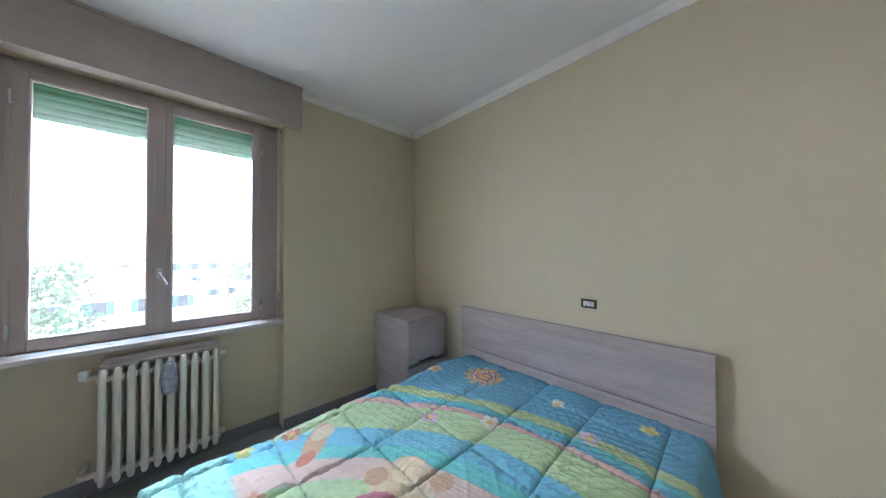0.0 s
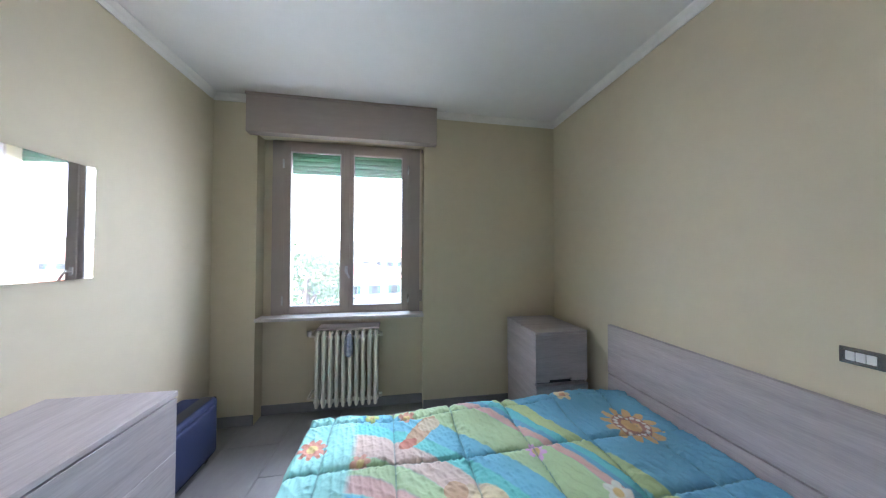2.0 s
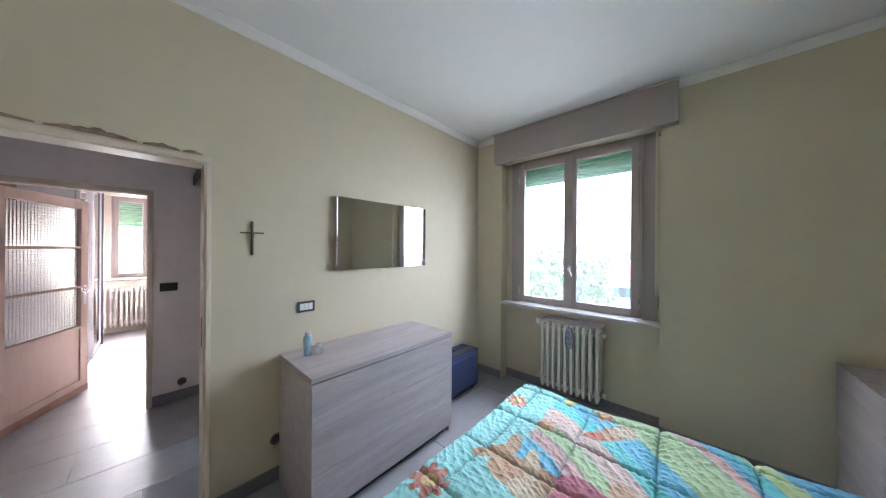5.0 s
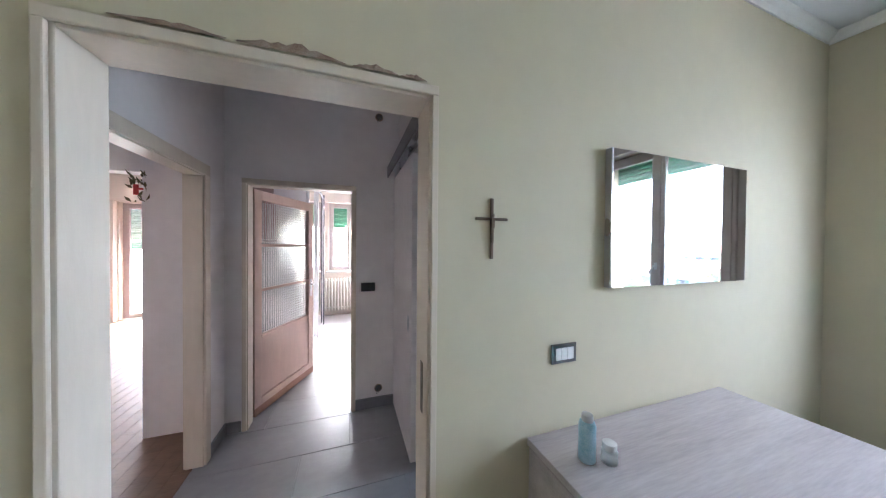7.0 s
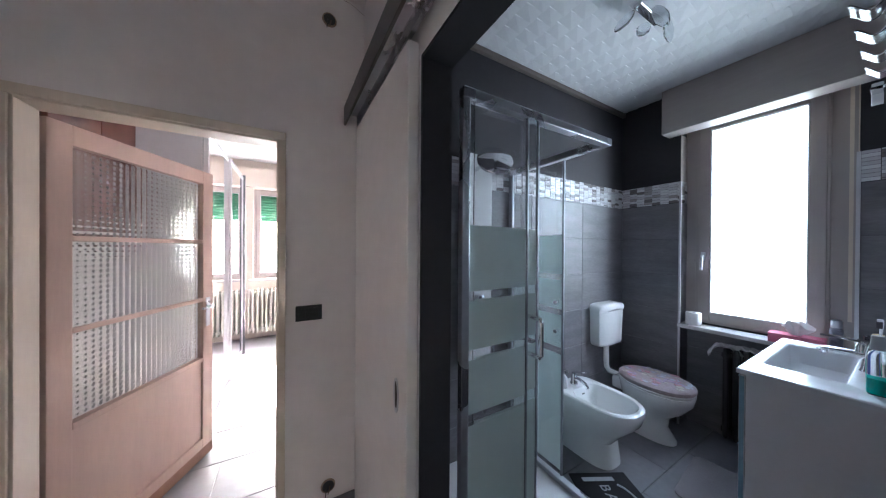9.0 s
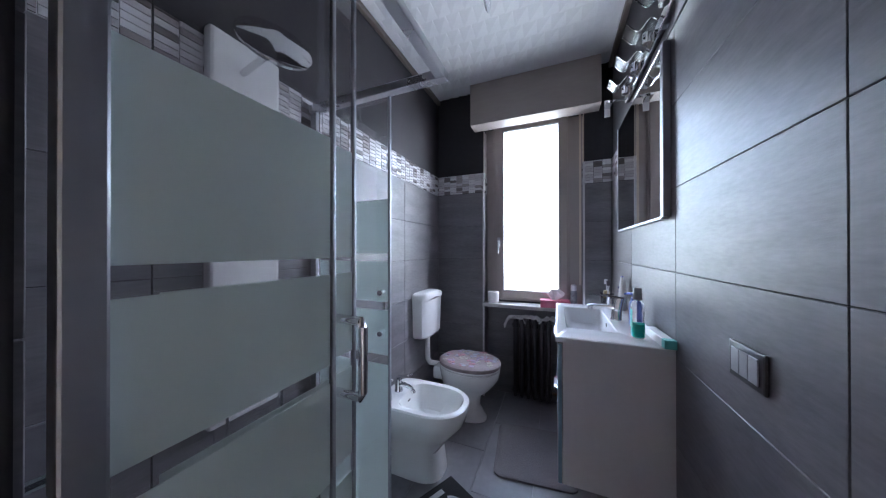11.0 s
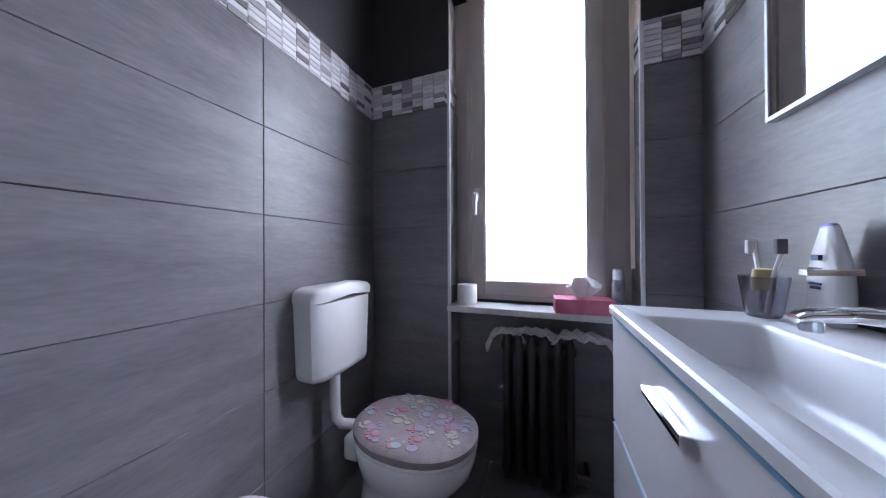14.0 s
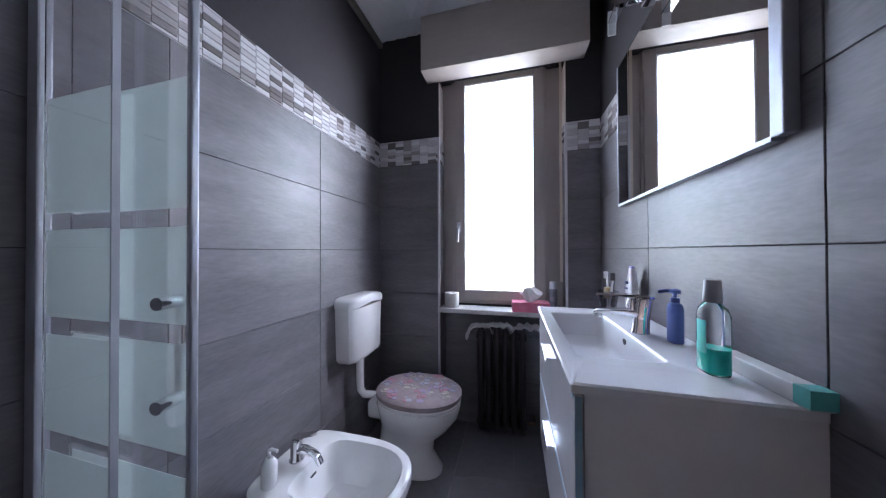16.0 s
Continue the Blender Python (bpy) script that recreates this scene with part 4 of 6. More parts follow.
rl = thing("sliding_rail", "grey aluminium sliding door rail on the hall wall", "rail")
part("fascia", boxes((-1.755, -2.51, 2.15, BATH_E - 0.003, -2.498, 2.25), bevel=0.002, seg=1), mat("grey_rail_fascia", (0.12, 0.11, 0.11), 0.4, 0.3), rl)
part("channel", boxes((-1.755, -2.498, 2.215, BATH_E - 0.003, -2.402, 2.25)), M_ALU, rl)
part("track", boxes((-1.755, -2.44, 2.165, BATH_E - 0.003, -2.425, 2.215)), M_ALU, rl)
# hairline crack high on the hall wall
tagged(link("trim_crack", tube([(HALL_W, -3.3 + 0.9 * i / 12, 2.835 - 0.012 * math.sin(i * 1.7) - 0.02 * (i % 3 == 0)) for i in range(13)], 0.0011, 5), M_BROKEN), "thin plaster crack near the ceiling", "crack", kind="structure")

# -- bathroom --
bc = bmesh.new()
cw, ch = 0.088, 0.125
ny = int((BATH_N + 0.17 - BATH_S) / ch) + 1
nx_ = int((BATH_E - BATH_W) / cw) + 2
for j in range(ny):
    for i in range(nx_):
        x0 = BATH_W + (i - 0.5 * (j % 2)) * cw
        y0 = BATH_S + j * ch
        x0c, x1c = max(x0, BATH_W), min(x0 + cw, BATH_E)
        if x1c - x0c < 0.01:
            continue
        z = 2.815
        q = [bc.verts.new(p) for p in ((x0c, y0, z), (x1c, y0, z - 0.007), (x1c, y0 + ch, z - 0.002), (x0c, y0 + ch, z - 0.009))]
        bc.faces.new(q[::-1])
        tpt = [bc.verts.new((v.co.x, v.co.y, 2.82)) for v in q]
        for k in range(4):
            bc.faces.new((q[k], q[(k + 1) % 4], tpt[(k + 1) % 4], tpt[k]))
bm_box(bc, BATH_W, BATH_S, 2.82, BATH_E, 0.25, CEIL + 0.1)
structure("ceiling_bath", bc, M_FOAM, "white embossed foam tiles on the bathroom ceiling", "ceiling")
M_BORDER = mat("brownish_border", (0.16, 0.13, 0.115), 0.6)
structure("trim_bath_west", boxes((BATH_W, BATH_S, 2.765, BATH_W + 0.03, BATH_N, 2.803), bevel=0.006), M_BORDER, "brownish ceiling border strip", "moulding")
structure("trim_bath_east", boxes((BATH_E - 0.03, BATH_S, 2.765, BATH_E, BATH_N, 2.803), bevel=0.006), M_BORDER, "brownish ceiling border strip", "moulding")

# bathroom window
w2 = tagged(new("window_2"), "taupe single-casement window with frosted glass", "window", kind="structure")
gx0, gx1, gz0, gz1, gy = -1.098, -0.445, 0.875, 2.565, 0.20
part("window_frame", boxes((gx0, gy, gz0, gx0 + 0.04, gy + 0.07, gz1), (gx1 - 0.04, gy, gz0, gx1, gy + 0.07, gz1), (gx0 + 0.04, gy, gz1 - 0.06, gx1 - 0.04, gy + 0.07, gz1), (gx0 + 0.04, gy, gz0, gx1 - 0.04, gy + 0.07, gz0 + 0.035), bevel=0.004), M_TAUPE, w2)
sash(w2, gx0 + 0.025, gx1 - 0.012, gz0 + 0.022, gz1 - 0.055, gy - 0.014, 0.068, M_FROST, M_TAUPE)
window_handle(w2, gx0 + 0.055, 1.42, gy - 0.014, turned=0.0)
part("side_board", boxes((BNX0, gy + 0.02, 0.86, gx0, gy + 0.045, 2.48)), M_TAUPE, w2)
part("side_board", boxes((gx1, gy + 0.02, 0.86, BNX1, gy + 0.045, 2.48)), M_TAUPE, w2)
part("window_sill", boxes((BNX0, 0.062, 0.828, BNX1, gy + 0.02, 0.858), bevel=0.005), M_MARBLE, w2, "pale marble sill")
part("shutter_strap", boxes((-0.375, 0.13, 1.05, -0.36, 0.133, 2.46)), M_CREAMWOOD, w2, "cream woven shutter strap")
roller_shutter(w2, -1.10, -0.44, 0.34, 2.46, 2.58, 3)
b2 = thing("shutter_box", "taupe roller shutter box over the bathroom window", "shutter box")
part("front_board", boxes((-1.25, -0.045, 2.44, -0.235, -0.025, 2.80), bevel=0.003), M_TAUPE_BOX, b2)
part("bottom_board", boxes((-1.25, -0.025, 2.44, -0.235, BATH_N - 0.002, 2.458)), M_TAUPE, b2)
part("side_panel", boxes((-1.25, -0.025, 2.458, -1.232, BATH_N - 0.002, 2.80)), M_TAUPE_BOX, b2)
part("side_panel", boxes((-0.253, -0.025, 2.458, -0.235, BATH_N - 0.002, 2.80)), M_TAUPE_BOX, b2)
structure("trim_niche_left", boxes((BNX0 - 0.004, BATH_N - 0.014, 0, BNX0 + 0.010, BATH_N - 0.001, 2.05)), M_BTRIM, "pale corner profile of the tiled niche", "moulding")
structure("trim_niche_right", boxes((BNX1 - 0.010, BATH_N - 0.014, 0, BNX1 + 0.004, BATH_N - 0.001, 2.05)), M_BTRIM, "pale corner profile of the tiled niche", "moulding")
structure("trim_niche_reveal_left", boxes((BNX0 + 0.0005, BATH_N, 2.055, BNX0 + 0.005, gy + 0.02, 2.44)), M_TAUPE, "taupe upper reveal", "moulding")
structure("trim_niche_reveal_right", boxes((BNX1 - 0.005, BATH_N, 2.055, BNX1 - 0.0005, gy + 0.02, 2.44)), M_CREAMWOOD, "cream upper reveal", "moulding")

# radiator under it and towels on it
rad2 = radiator(pose(-0.885, 0.15, 0.05), 6, 0.12, 0.68, 0.055, M_DARKRAD, "dark column radiator under the bathroom window")
part("valve", tube([(0.30, 0, 0.06), (0.35, 0, 0.06), (0.352, 0.03, 0.06), (0.352, 0.09, 0.06)], 0.012), M_BRASS, rad2, smooth=True)
part("bracket", boxes((0.1, 0.03, 0.05, 0.12, 0.098, 0.07)), M_DARKRAD, rad2)


def cloth(name, w, d, z, sag, m, material, label, seed):
    n1, n2 = 22, 12
    bm = bmesh.new()
    r = random.Random(seed)
    ph_ = [r.uniform(0, 6) for _ in range(4)]
    rows = []
    for i in range(n1 + 1):
        u = i / n1 - 0.5
        row = []
        for j in range(n2 + 1):
            v = j / n2 - 0.5
            zz_ = z - sag * max(0, abs(u) * 2 - 0.45) ** 1.5 + 0.010 * math.sin(u * 26 + v * 8 + ph_[0]) + 0.006 * math.sin(v * 30 + u * 11 + ph_[1])
            row.append(bm.verts.new((u * w * (1 - 0.15 * abs(v)), v * d * (0.55 + 0.45 * math.cos(u * 2.2 + ph_[2])), zz_)))
        rows.append(row)
    for a, b in zip(rows, rows[1:]):
        for j in range(n2):
            bm.faces.new((a[j], b[j], b[j + 1], a[j + 1]))
    ob = solo(name, bm, material, label, "cloth", m, smooth=True)
    ob.modifiers.new("thick", "SOLIDIFY").thickness = 0.006
    return ob


M_TOWEL = mat("grey_white_cloth", (0.52, 0.50, 0.50), 0.9, bump=0.2, bscale=200)
cloth("cleaning_cloth", 0.20, 0.10, 0.752, 0.20, pose(-0.985 + 0.10, 0.10, 0, 0, 0, 12), M_TOWEL, "crumpled grey cloth hanging over the dark radiator", 3)
cloth("cleaning_cloth", 0.20, 0.09, 0.758, 0.05, pose(-0.76, 0.11, 0, 0, 0, -5), M_TOWEL, "twisted white cloth lying on the dark radiator", 5)
cloth("cleaning_cloth", 0.26, 0.12, 0.760, 0.09, pose(-0.56, 0.10, 0, 0, 0, -15), M_TOWEL, "folded white cloth hanging off the dark radiator", 8)


# shower cabin with two sliding doors open at the corner
SX, SY, SH, TR = -0.934, -1.396, 2.02, 0.13
sh = thing("shower_cabin", "glass corner shower cabin with frosted bands and aluminium rails", "shower cabin")
part("tray", boxes((BATH_W + 0.010, BATH_S + 0.010, 0, SX + 0.012, SY + 0.012, TR), bevel=0.015, seg=3), M_WHITE, sh, "white ceramic shower tray", smooth=True)
part("drain", lathe([(0.05, TR + 0.001), (0.05, TR + 0.005), (0.02, TR + 0.007)], 18, -1.3, -1.85), M_CHROME, sh, smooth=True)
for z0, z1 in ((TR, TR + 0.03), (SH - 0.035, SH)):
    part("rail", boxes((SX - 0.03, BATH_S + 0.01, z0, SX + 0.008, SY - 0.03, z1), bevel=0.004), M_ALU, sh)
    part("rail", boxes((BATH_W + 0.01, SY - 0.03, z0, SX + 0.008, SY + 0.008, z1), bevel=0.004), M_ALU, sh)
part("wall_profile", boxes((SX - 0.02, BATH_S + 0.009, TR + 0.03, SX + 0.004, BATH_S + 0.04, SH - 0.035), bevel=0.003), M_ALU, sh)
part("wall_profile", boxes((BATH_W + 0.009, SY - 0.02, TR + 0.03, BATH_W + 0.045, SY + 0.004, SH - 0.035), bevel=0.003), M_POST, sh)
M_FBAND = glass("frosted_band", (0.78, 0.88, 0.86), 0.55, weight=0.55)


def glazed(a0, a1, off, along, handle=None):
    """A pane from a0 to a1 along x or y with frosted bands, an aluminium edge and maybe a handle."""
    def bx4(p, q, d0, d1, z0, z1):
        if along == "y":
            return (SX - 0.016 + off + d0, p, z0, SX - 0.016 + off + d1, q, z1)
        return (p, SY - 0.016 + off + d0, z0, q, SY - 0.016 + off + d1, z1)
    g = part("pane", boxes(bx4(a0, a1, 0, 0.005, TR + 0.03, SH - 0.035)), M_GLASS, sh, "clear glass pane with frosted bands")
    g.visible_shadow = False
    for z0, z1 in ((TR + 0.05, 0.855), (0.895, 1.085), (1.12, 1.292), (1.325, 1.555)):
        p = part("frosted_band", boxes(bx4(a0 + 0.005, a1 - 0.005, 0.006, 0.0072, z0, z1)), M_FBAND, g)
        p.visible_shadow = False
    return g


glazed(BATH_S + 0.03, -1.955, 0.0, "y")
g2 = glazed(-2.20, -1.875, -0.018, "y")
part("edge_post", boxes((SX - 0.038, -1.876, TR + 0.03, SX - 0.026, -1.866, SH - 0.035), bevel=0.003), M_POST, g2)
part("edge_post", boxes((SX - 0.020, -1.955, TR + 0.03, SX - 0.008, -1.945, SH - 0.035), bevel=0.003), M_POST, g2)
hnd = part("handle", tube([(SX - 0.03, -1.925, 1.05), (SX + 0.035, -1.925, 1.05), (SX + 0.04, -1.925, 1.06), (SX + 0.04, -1.925, 1.19), (SX + 0.035, -1.925, 1.20), (SX - 0.03, -1.925, 1.20)], 0.009), M_CHROME, g2, smooth=True)
glazed(BATH_W + 0.06, -1.36, 0.0, "x")
g3 = glazed(-1.52, -1.19, 0.018, "x")
part("edge_post", boxes((-1.194, SY - 0.005, TR + 0.03, -1.184, SY + 0.009, SH - 0.035), bevel=0.003), M_POST, g3)
part("edge_strip", boxes((-1.3595, SY - 0.019, TR + 0.03, -1.3555, SY - 0.008, SH - 0.035)), M_POST, g3)
for hz in (0.995, 1.163):
    part("handle", tube([(-1.226, SY + 0.012, hz), (-1.216, SY - 0.032, hz)], 0.011), M_CHROME, g3, smooth=True)
part("handle_bar", tube([(-1.228, SY + 0.018, 0.985), (-1.228, SY + 0.018, 1.175)], 0.007), M_CHROME, g3, smooth=True)
sp = thing("shower_column", "white shower panel with a round rain head", "shower panel")
part("panel", boxes((BATH_W + 0.009, -1.84, 0.75, BATH_W + 0.05, -1.60, 2.08), bevel=0.012), M_WHITEPL, sp)
part("arm", tube([(BATH_W + 0.05, -1.74, 1.97), (-1.45, -1.74, 2.0), (-1.36, -1.78, 2.0), (-1.33, -1.80, 1.975)], 0.011), M_CHROME, sp, smooth=True)
part("rain_head", lathe([(0.012, 0.03), (0.03, 0.02), (0.095, 0.006), (0.10, 0.0), (0.098, -0.008), (0.0, -0.009)], 28), M_CHROME, sp, smooth=True).matrix_local = pose(-1.31, -1.81, 1.95, 22, 58, 0)
part("mixer", lathe([(0.025, 0), (0.028, 0.01), (0.028, 0.05), (0.02, 0.055)], 16), M_CHROME, sp, smooth=True).matrix_local = pose(BATH_W + 0.05, -1.72, 1.15, 0, 90, 0)
part("hose", tube([(BATH_W + 0.06, -1.66, 1.0), (-1.52, -1.64, 0.9), (-1.48, -1.66, 0.6), (-1.50, -1.72, 0.45), (-1.54, -1.80, 0.6), (-1.55, -1.82, 1.1)], 0.007, 8), M_CHROME, sp, smooth=True)
ss = thing("shower_shelf", "small chrome corner shelf with bars in the shower", "shelf")
part("bar", tube([(-1.26, BATH_S + 0.03, 1.02), (-1.26, BATH_S + 0.03, 1.30)], 0.012), M_CHROME, ss, smooth=True)
part("bar", tube([(-1.26, BATH_S + 0.009, 1.15), (-1.26, BATH_S + 0.03, 1.15)], 0.010), M_CHROME, ss, smooth=True)
part("shelf_plate", boxes((-1.42, BATH_S + 0.009, 1.00, -1.22, BATH_S + 0.12, 1.02), bevel=0.006), M_CHROME, ss)

# toilet with its tank
TX, TY = -1.20, -0.235
wc = thing("toilet", "white ceramic toilet with a fleece lid cover", "toilet", pose(TX, TY, 0))
part("pedestal", loft([ring(cx, 0, z, rx, ry, 28, 2.3) for z, cx, rx, ry in ((0, -0.06, 0.20, 0.105), (0.02, -0.06, 0.20, 0.105), (0.10, -0.08, 0.165, 0.09), (0.18, -0.07, 0.165, 0.095), (0.26, -0.02, 0.205, 0.14), (0.33, 0.0, 0.235, 0.175), (0.385, 0.0, 0.245, 0.185), (0.395, 0.0, 0.242, 0.183))]), M_WHITE, wc, smooth=True)
part("rear_shelf", boxes((-0.30, -0.075, 0.27, -0.10, 0.075, 0.375), bevel=0.03, seg=3), M_WHITE, wc, smooth=True)
part("seat_ring", loft([ring(0, 0, z, rx, ry, 36, 2.15) for z, rx, ry in ((0.396, 0.238, 0.182), (0.402, 0.246, 0.190), (0.412, 0.246, 0.190), (0.418, 0.24, 0.184))]), M_WHITEPL, wc, smooth=True)
M_FLEECE = mat("taupe_fleece", (0.33, 0.27, 0.28), 0.95, var=0.15, scale=30, bump=0.3, bscale=220)
lid = part("lid_cover", loft([ring(0, 0, z, rx, ry, 44, 2.15) for z, rx, ry in ((0.419, 0.244, 0.188), (0.425, 0.25, 0.193), (0.445, 0.25, 0.193), (0.458, 0.235, 0.18), (0.464, 0.18, 0.135), (0.466, 0.06, 0.05))]), M_FLEECE, wc, "taupe fleece lid cover with pastel paw prints", smooth=True)
paw_cols = [mat("pastel_%s" % n_, c_, 0.9) for n_, c_ in (("lilac", (0.37, 0.30, 0.42)), ("pink", (0.47, 0.23, 0.28)), ("cream", (0.46, 0.42, 0.37)), ("sky", (0.38, 0.39, 0.47)))]
r = random.Random(5)
cnt = 0
for i in range(90):
    a, d = r.uniform(0, 6.28), math.sqrt(r.random()) * 0.96
    px, py = 0.228 * d * math.cos(a), 0.174 * d * math.sin(a)
    bm = bmesh.new()
    tw = r.uniform(0, 6.28)
    big = r.uniform(1.0, 1.7)
    rho = 0.92 * d
    zt = (0.4662 if rho < 0.24 else 0.4662 - 0.002 * (rho - 0.24) / 0.48 if rho < 0.72 else 0.4642 - 0.006 * (rho - 0.72) / 0.22)
    for k, (ox, oy, rr_) in enumerate(((0, 0, 0.013), (-0.014, 0.016, 0.0055), (-0.005, 0.021, 0.006), (0.006, 0.021, 0.006), (0.015, 0.015, 0.0055))):
        qx, qy = px + big * (ox * math.cos(tw) - oy * math.sin(tw)), py + big * (ox * math.sin(tw) + oy * math.cos(tw))
        t_ = loft([ring(qx, qy, zt + 0.0005, rr_ * big, rr_ * 0.85 * big, 10), ring(qx, qy, zt + 0.0025, rr_ * 0.9 * big, rr_ * 0.75 * big, 10)])
        tm = bpy.data.meshes.new("tmp")
        t_.to_mesh(tm)
        t_.free()
        bm.from_mesh(tm)
        bpy.data.meshes.remove(tm)
    part("paw_print", bm, paw_cols[i % 4], lid)
    cnt += 1
    if cnt == 44:
        break
tk = thing("toilet_tank", "white plastic toilet tank high on the tiled wall", "cistern", pose(BATH_W + 0.009, -0.255, 0.628))
part("tank_body", loft([[(x, y, z) for x, y in ((0, -0.172 * k), (0.085 * d_, -0.172 * k), (0.118 * d_, -0.135 * k), (0.125 * d_, 0, ), (0.118 * d_, 0.135 * k), (0.085 * d_, 0.172 * k), (0, 0.172 * k))] for z, k, d_ in ((-0.015, 0.80, 0.75), (0.0, 0.90, 0.9), (0.02, 0.95, 0.96), (0.29, 1.02, 1.0), (0.30, 1.02, 1.0))]), M_WHITEPL, tk, smooth=True)
part("tank_lid", loft([[(x, y, z + 0.02 * (1 - abs(y) / 0.18)) for x, y in ((0, -0.18 * k), (0.09 * k, -0.18 * k), (0.126 * k, -0.14 * k), (0.134 * k, 0), (0.126 * k, 0.14 * k), (0.09 * k, 0.18 * k), (0, 0.18 * k))] for z, k in ((0.301, 1.0), (0.335, 1.0), (0.350, 0.93), (0.355, 0.75))]), M_WHITEPL, tk, smooth=True)
part("flush_pipe", tube([(0.06, -0.02, 0.0), (0.06, -0.02, -0.16), (0.062, -0.015, -0.21), (0.075, 0.0, -0.245), (0.12, 0.05, -0.27), (0.17, 0.08, -0.275)], 0.022, 14), M_WHITEPL, tk, "white plastic flush pipe", smooth=True)
part("water_tap", tube([(0.0, 0.185, 0.345), (0.03, 0.185, 0.345), (0.033, 0.185, 0.33), (0.033, 0.175, 0.27)], 0.008), M_CHROME, tk, smooth=True)

# bidet
bi = thing("bidet", "white ceramic bidet with a chrome mixer tap", "bidet", pose(-1.30, -0.84, 0) @ Matrix.Diagonal((1, 1.04, 1.10, 1)))


def bring(z, cx, rx, ry, p=2.6):
    pts = []
    for i in range(48):
        a = 2 * math.pi * i / 48
        c, s_ = math.cos(a), math.sin(a)
        q = p if c > 0 else p + 2.6
        pts.append((cx + math.copysign(abs(c) ** (2 / q), c) * rx, math.copysign(abs(s_) ** (2 / q), s_) * ry, z))
    return pts


part("body", loft([bring(z, cx, rx, ry, p) for z, cx, rx, ry, p in ((0, -0.07, 0.20, 0.125, 3), (0.02, -0.07, 0.20, 0.125, 3), (0.14, -0.08, 0.19, 0.12, 3), (0.22, -0.05, 0.225, 0.15, 2.8), (0.30, -0.01, 0.265, 0.18, 2.6), (0.365, 0, 0.275, 0.19, 2.5), (0.385, 0, 0.272, 0.187, 2.5), (0.392, 0.0, 0.262, 0.178, 2.5),
                   (0.390, 0.055, 0.185, 0.145, 2.4), (0.375, 0.055, 0.175, 0.136, 2.4), (0.32, 0.05, 0.155, 0.115, 2.3), (0.275, 0.04, 0.11, 0.08, 2.2), (0.265, 0.03, 0.03, 0.025, 2))]), M_WHITE, bi, smooth=True)
part("drain", lathe([(0.024, 0.268), (0.024, 0.272), (0.012, 0.274)], 16, 0.03, 0), M_CHROME, bi, smooth=True)
part("overflow", boxes((-0.128, -0.018, 0.335, -0.112, 0.018, 0.355), bevel=0.006), M_DARKGAP, bi)
tp = part("tap_body", lathe([(0.028, 0.388), (0.028, 0.398), (0.023, 0.404), (0.023, 0.452), (0.021, 0.462), (0.012, 0.468)], 20, -0.19, 0), M_CHROME, bi, smooth=True)
part("spout", loft([[(x, w * math.cos(a), z + w * 0.75 * math.sin(a)) for a in [k * math.pi / 8 for k in range(16)]] for x, z, w in ((-0.19, 0.428, 0.020), (-0.155, 0.432, 0.018), (-0.115, 0.426, 0.016), (-0.09, 0.414, 0.015))]), M_CHROME, tp, smooth=True)
part("aerator", lathe([(0.013, -0.014), (0.014, 0.0), (0.012, 0.012)], 14), M_CHROME, tp, smooth=True).matrix_local = pose(-0.088, 0, 0.405, 0, -35, 0)
part("lever", loft([[(x, dy * w, z + dz) for dy, dz in ((-1, 0), (1, 0), (0.8, 0.008), (-0.8, 0.008))] for x, z, w in ((-0.20, 0.468, 0.016), (-0.16, 0.476, 0.014), (-0.095, 0.496, 0.011))]), M_CHROME, tp)
dsp = thing("soap_bottle", "white pump soap bottle standing on the bidet", "bottle", pose(-1.49, -0.965, 0.431))
part("bottle", lathe([(0.024, 0), (0.026, 0.004), (0.026, 0.075), (0.016, 0.09), (0.012, 0.096)], 16), M_WHITEPL, dsp, smooth=True)
part("pump", tube([(0, 0, 0.096), (0, 0, 0.122), (0.008, 0, 0.127), (0.035, 0, 0.125)], 0.006), M_WHITEPL, dsp, smooth=True)

# vanity
VX, VY0, VY1, VT, VB = -0.550, -1.134, -0.342, 0.980, 0.375
va = thing("vanity_cabinet", "white lacquered wall-hung vanity cabinet with blue film on its edges", "vanity")
M_FILM = mat("light_blue_film", (0.22, 0.45, 0.62), 0.3)
part("carcass", boxes((VX + 0.028, VY0 + 0.006, VB, BATH_E - 0.009, VY1 - 0.006, VT - 0.17), (VX + 0.028, VY0 + 0.006, VT - 0.17, BATH_E - 0.009, VY0 + 0.024, VT - 0.022), (VX + 0.028, VY1 - 0.024, VT - 0.17, BATH_E - 0.009, VY1 - 0.006, VT - 0.022)), M_LACQ, va)
zm = 0.668
for z0, z1 in ((VB + 0.002, zm - 0.004), (zm + 0.004, VT - 0.028)):
    dr = part("drawer_front", boxes((VX + 0.008, VY0 + 0.007, z0, VX + 0.026, VY1 - 0.007, z1), bevel=0.002, seg=1), M_LACQ, va)
    part("edge_film", boxes((VX + 0.0065, VY0 + 0.008, z1 - 0.007, VX + 0.0078, VY1 - 0.008, z1 - 0.001)), M_FILM, dr, "light blue protective film strip")
    part("handle", boxes((VX - 0.010, -0.78, z1 - 0.072, VX - 0.006, -0.64, z1 - 0.062), (VX - 0.010, -0.78, z1 - 0.062, VX + 0.008, -0.64, z1 - 0.057), bevel=0.0015, seg=1), M_CHROME, dr, "chrome lip handle")
part("edge_film", boxes((VX + 0.010, VY0 + 0.0045, VB, VX + 0.024, VY0 + 0.0058, VT - 0.03)), mat("blue_grey_film", (0.22, 0.36, 0.46), 0.3), va, "blue protective film on the side edge")


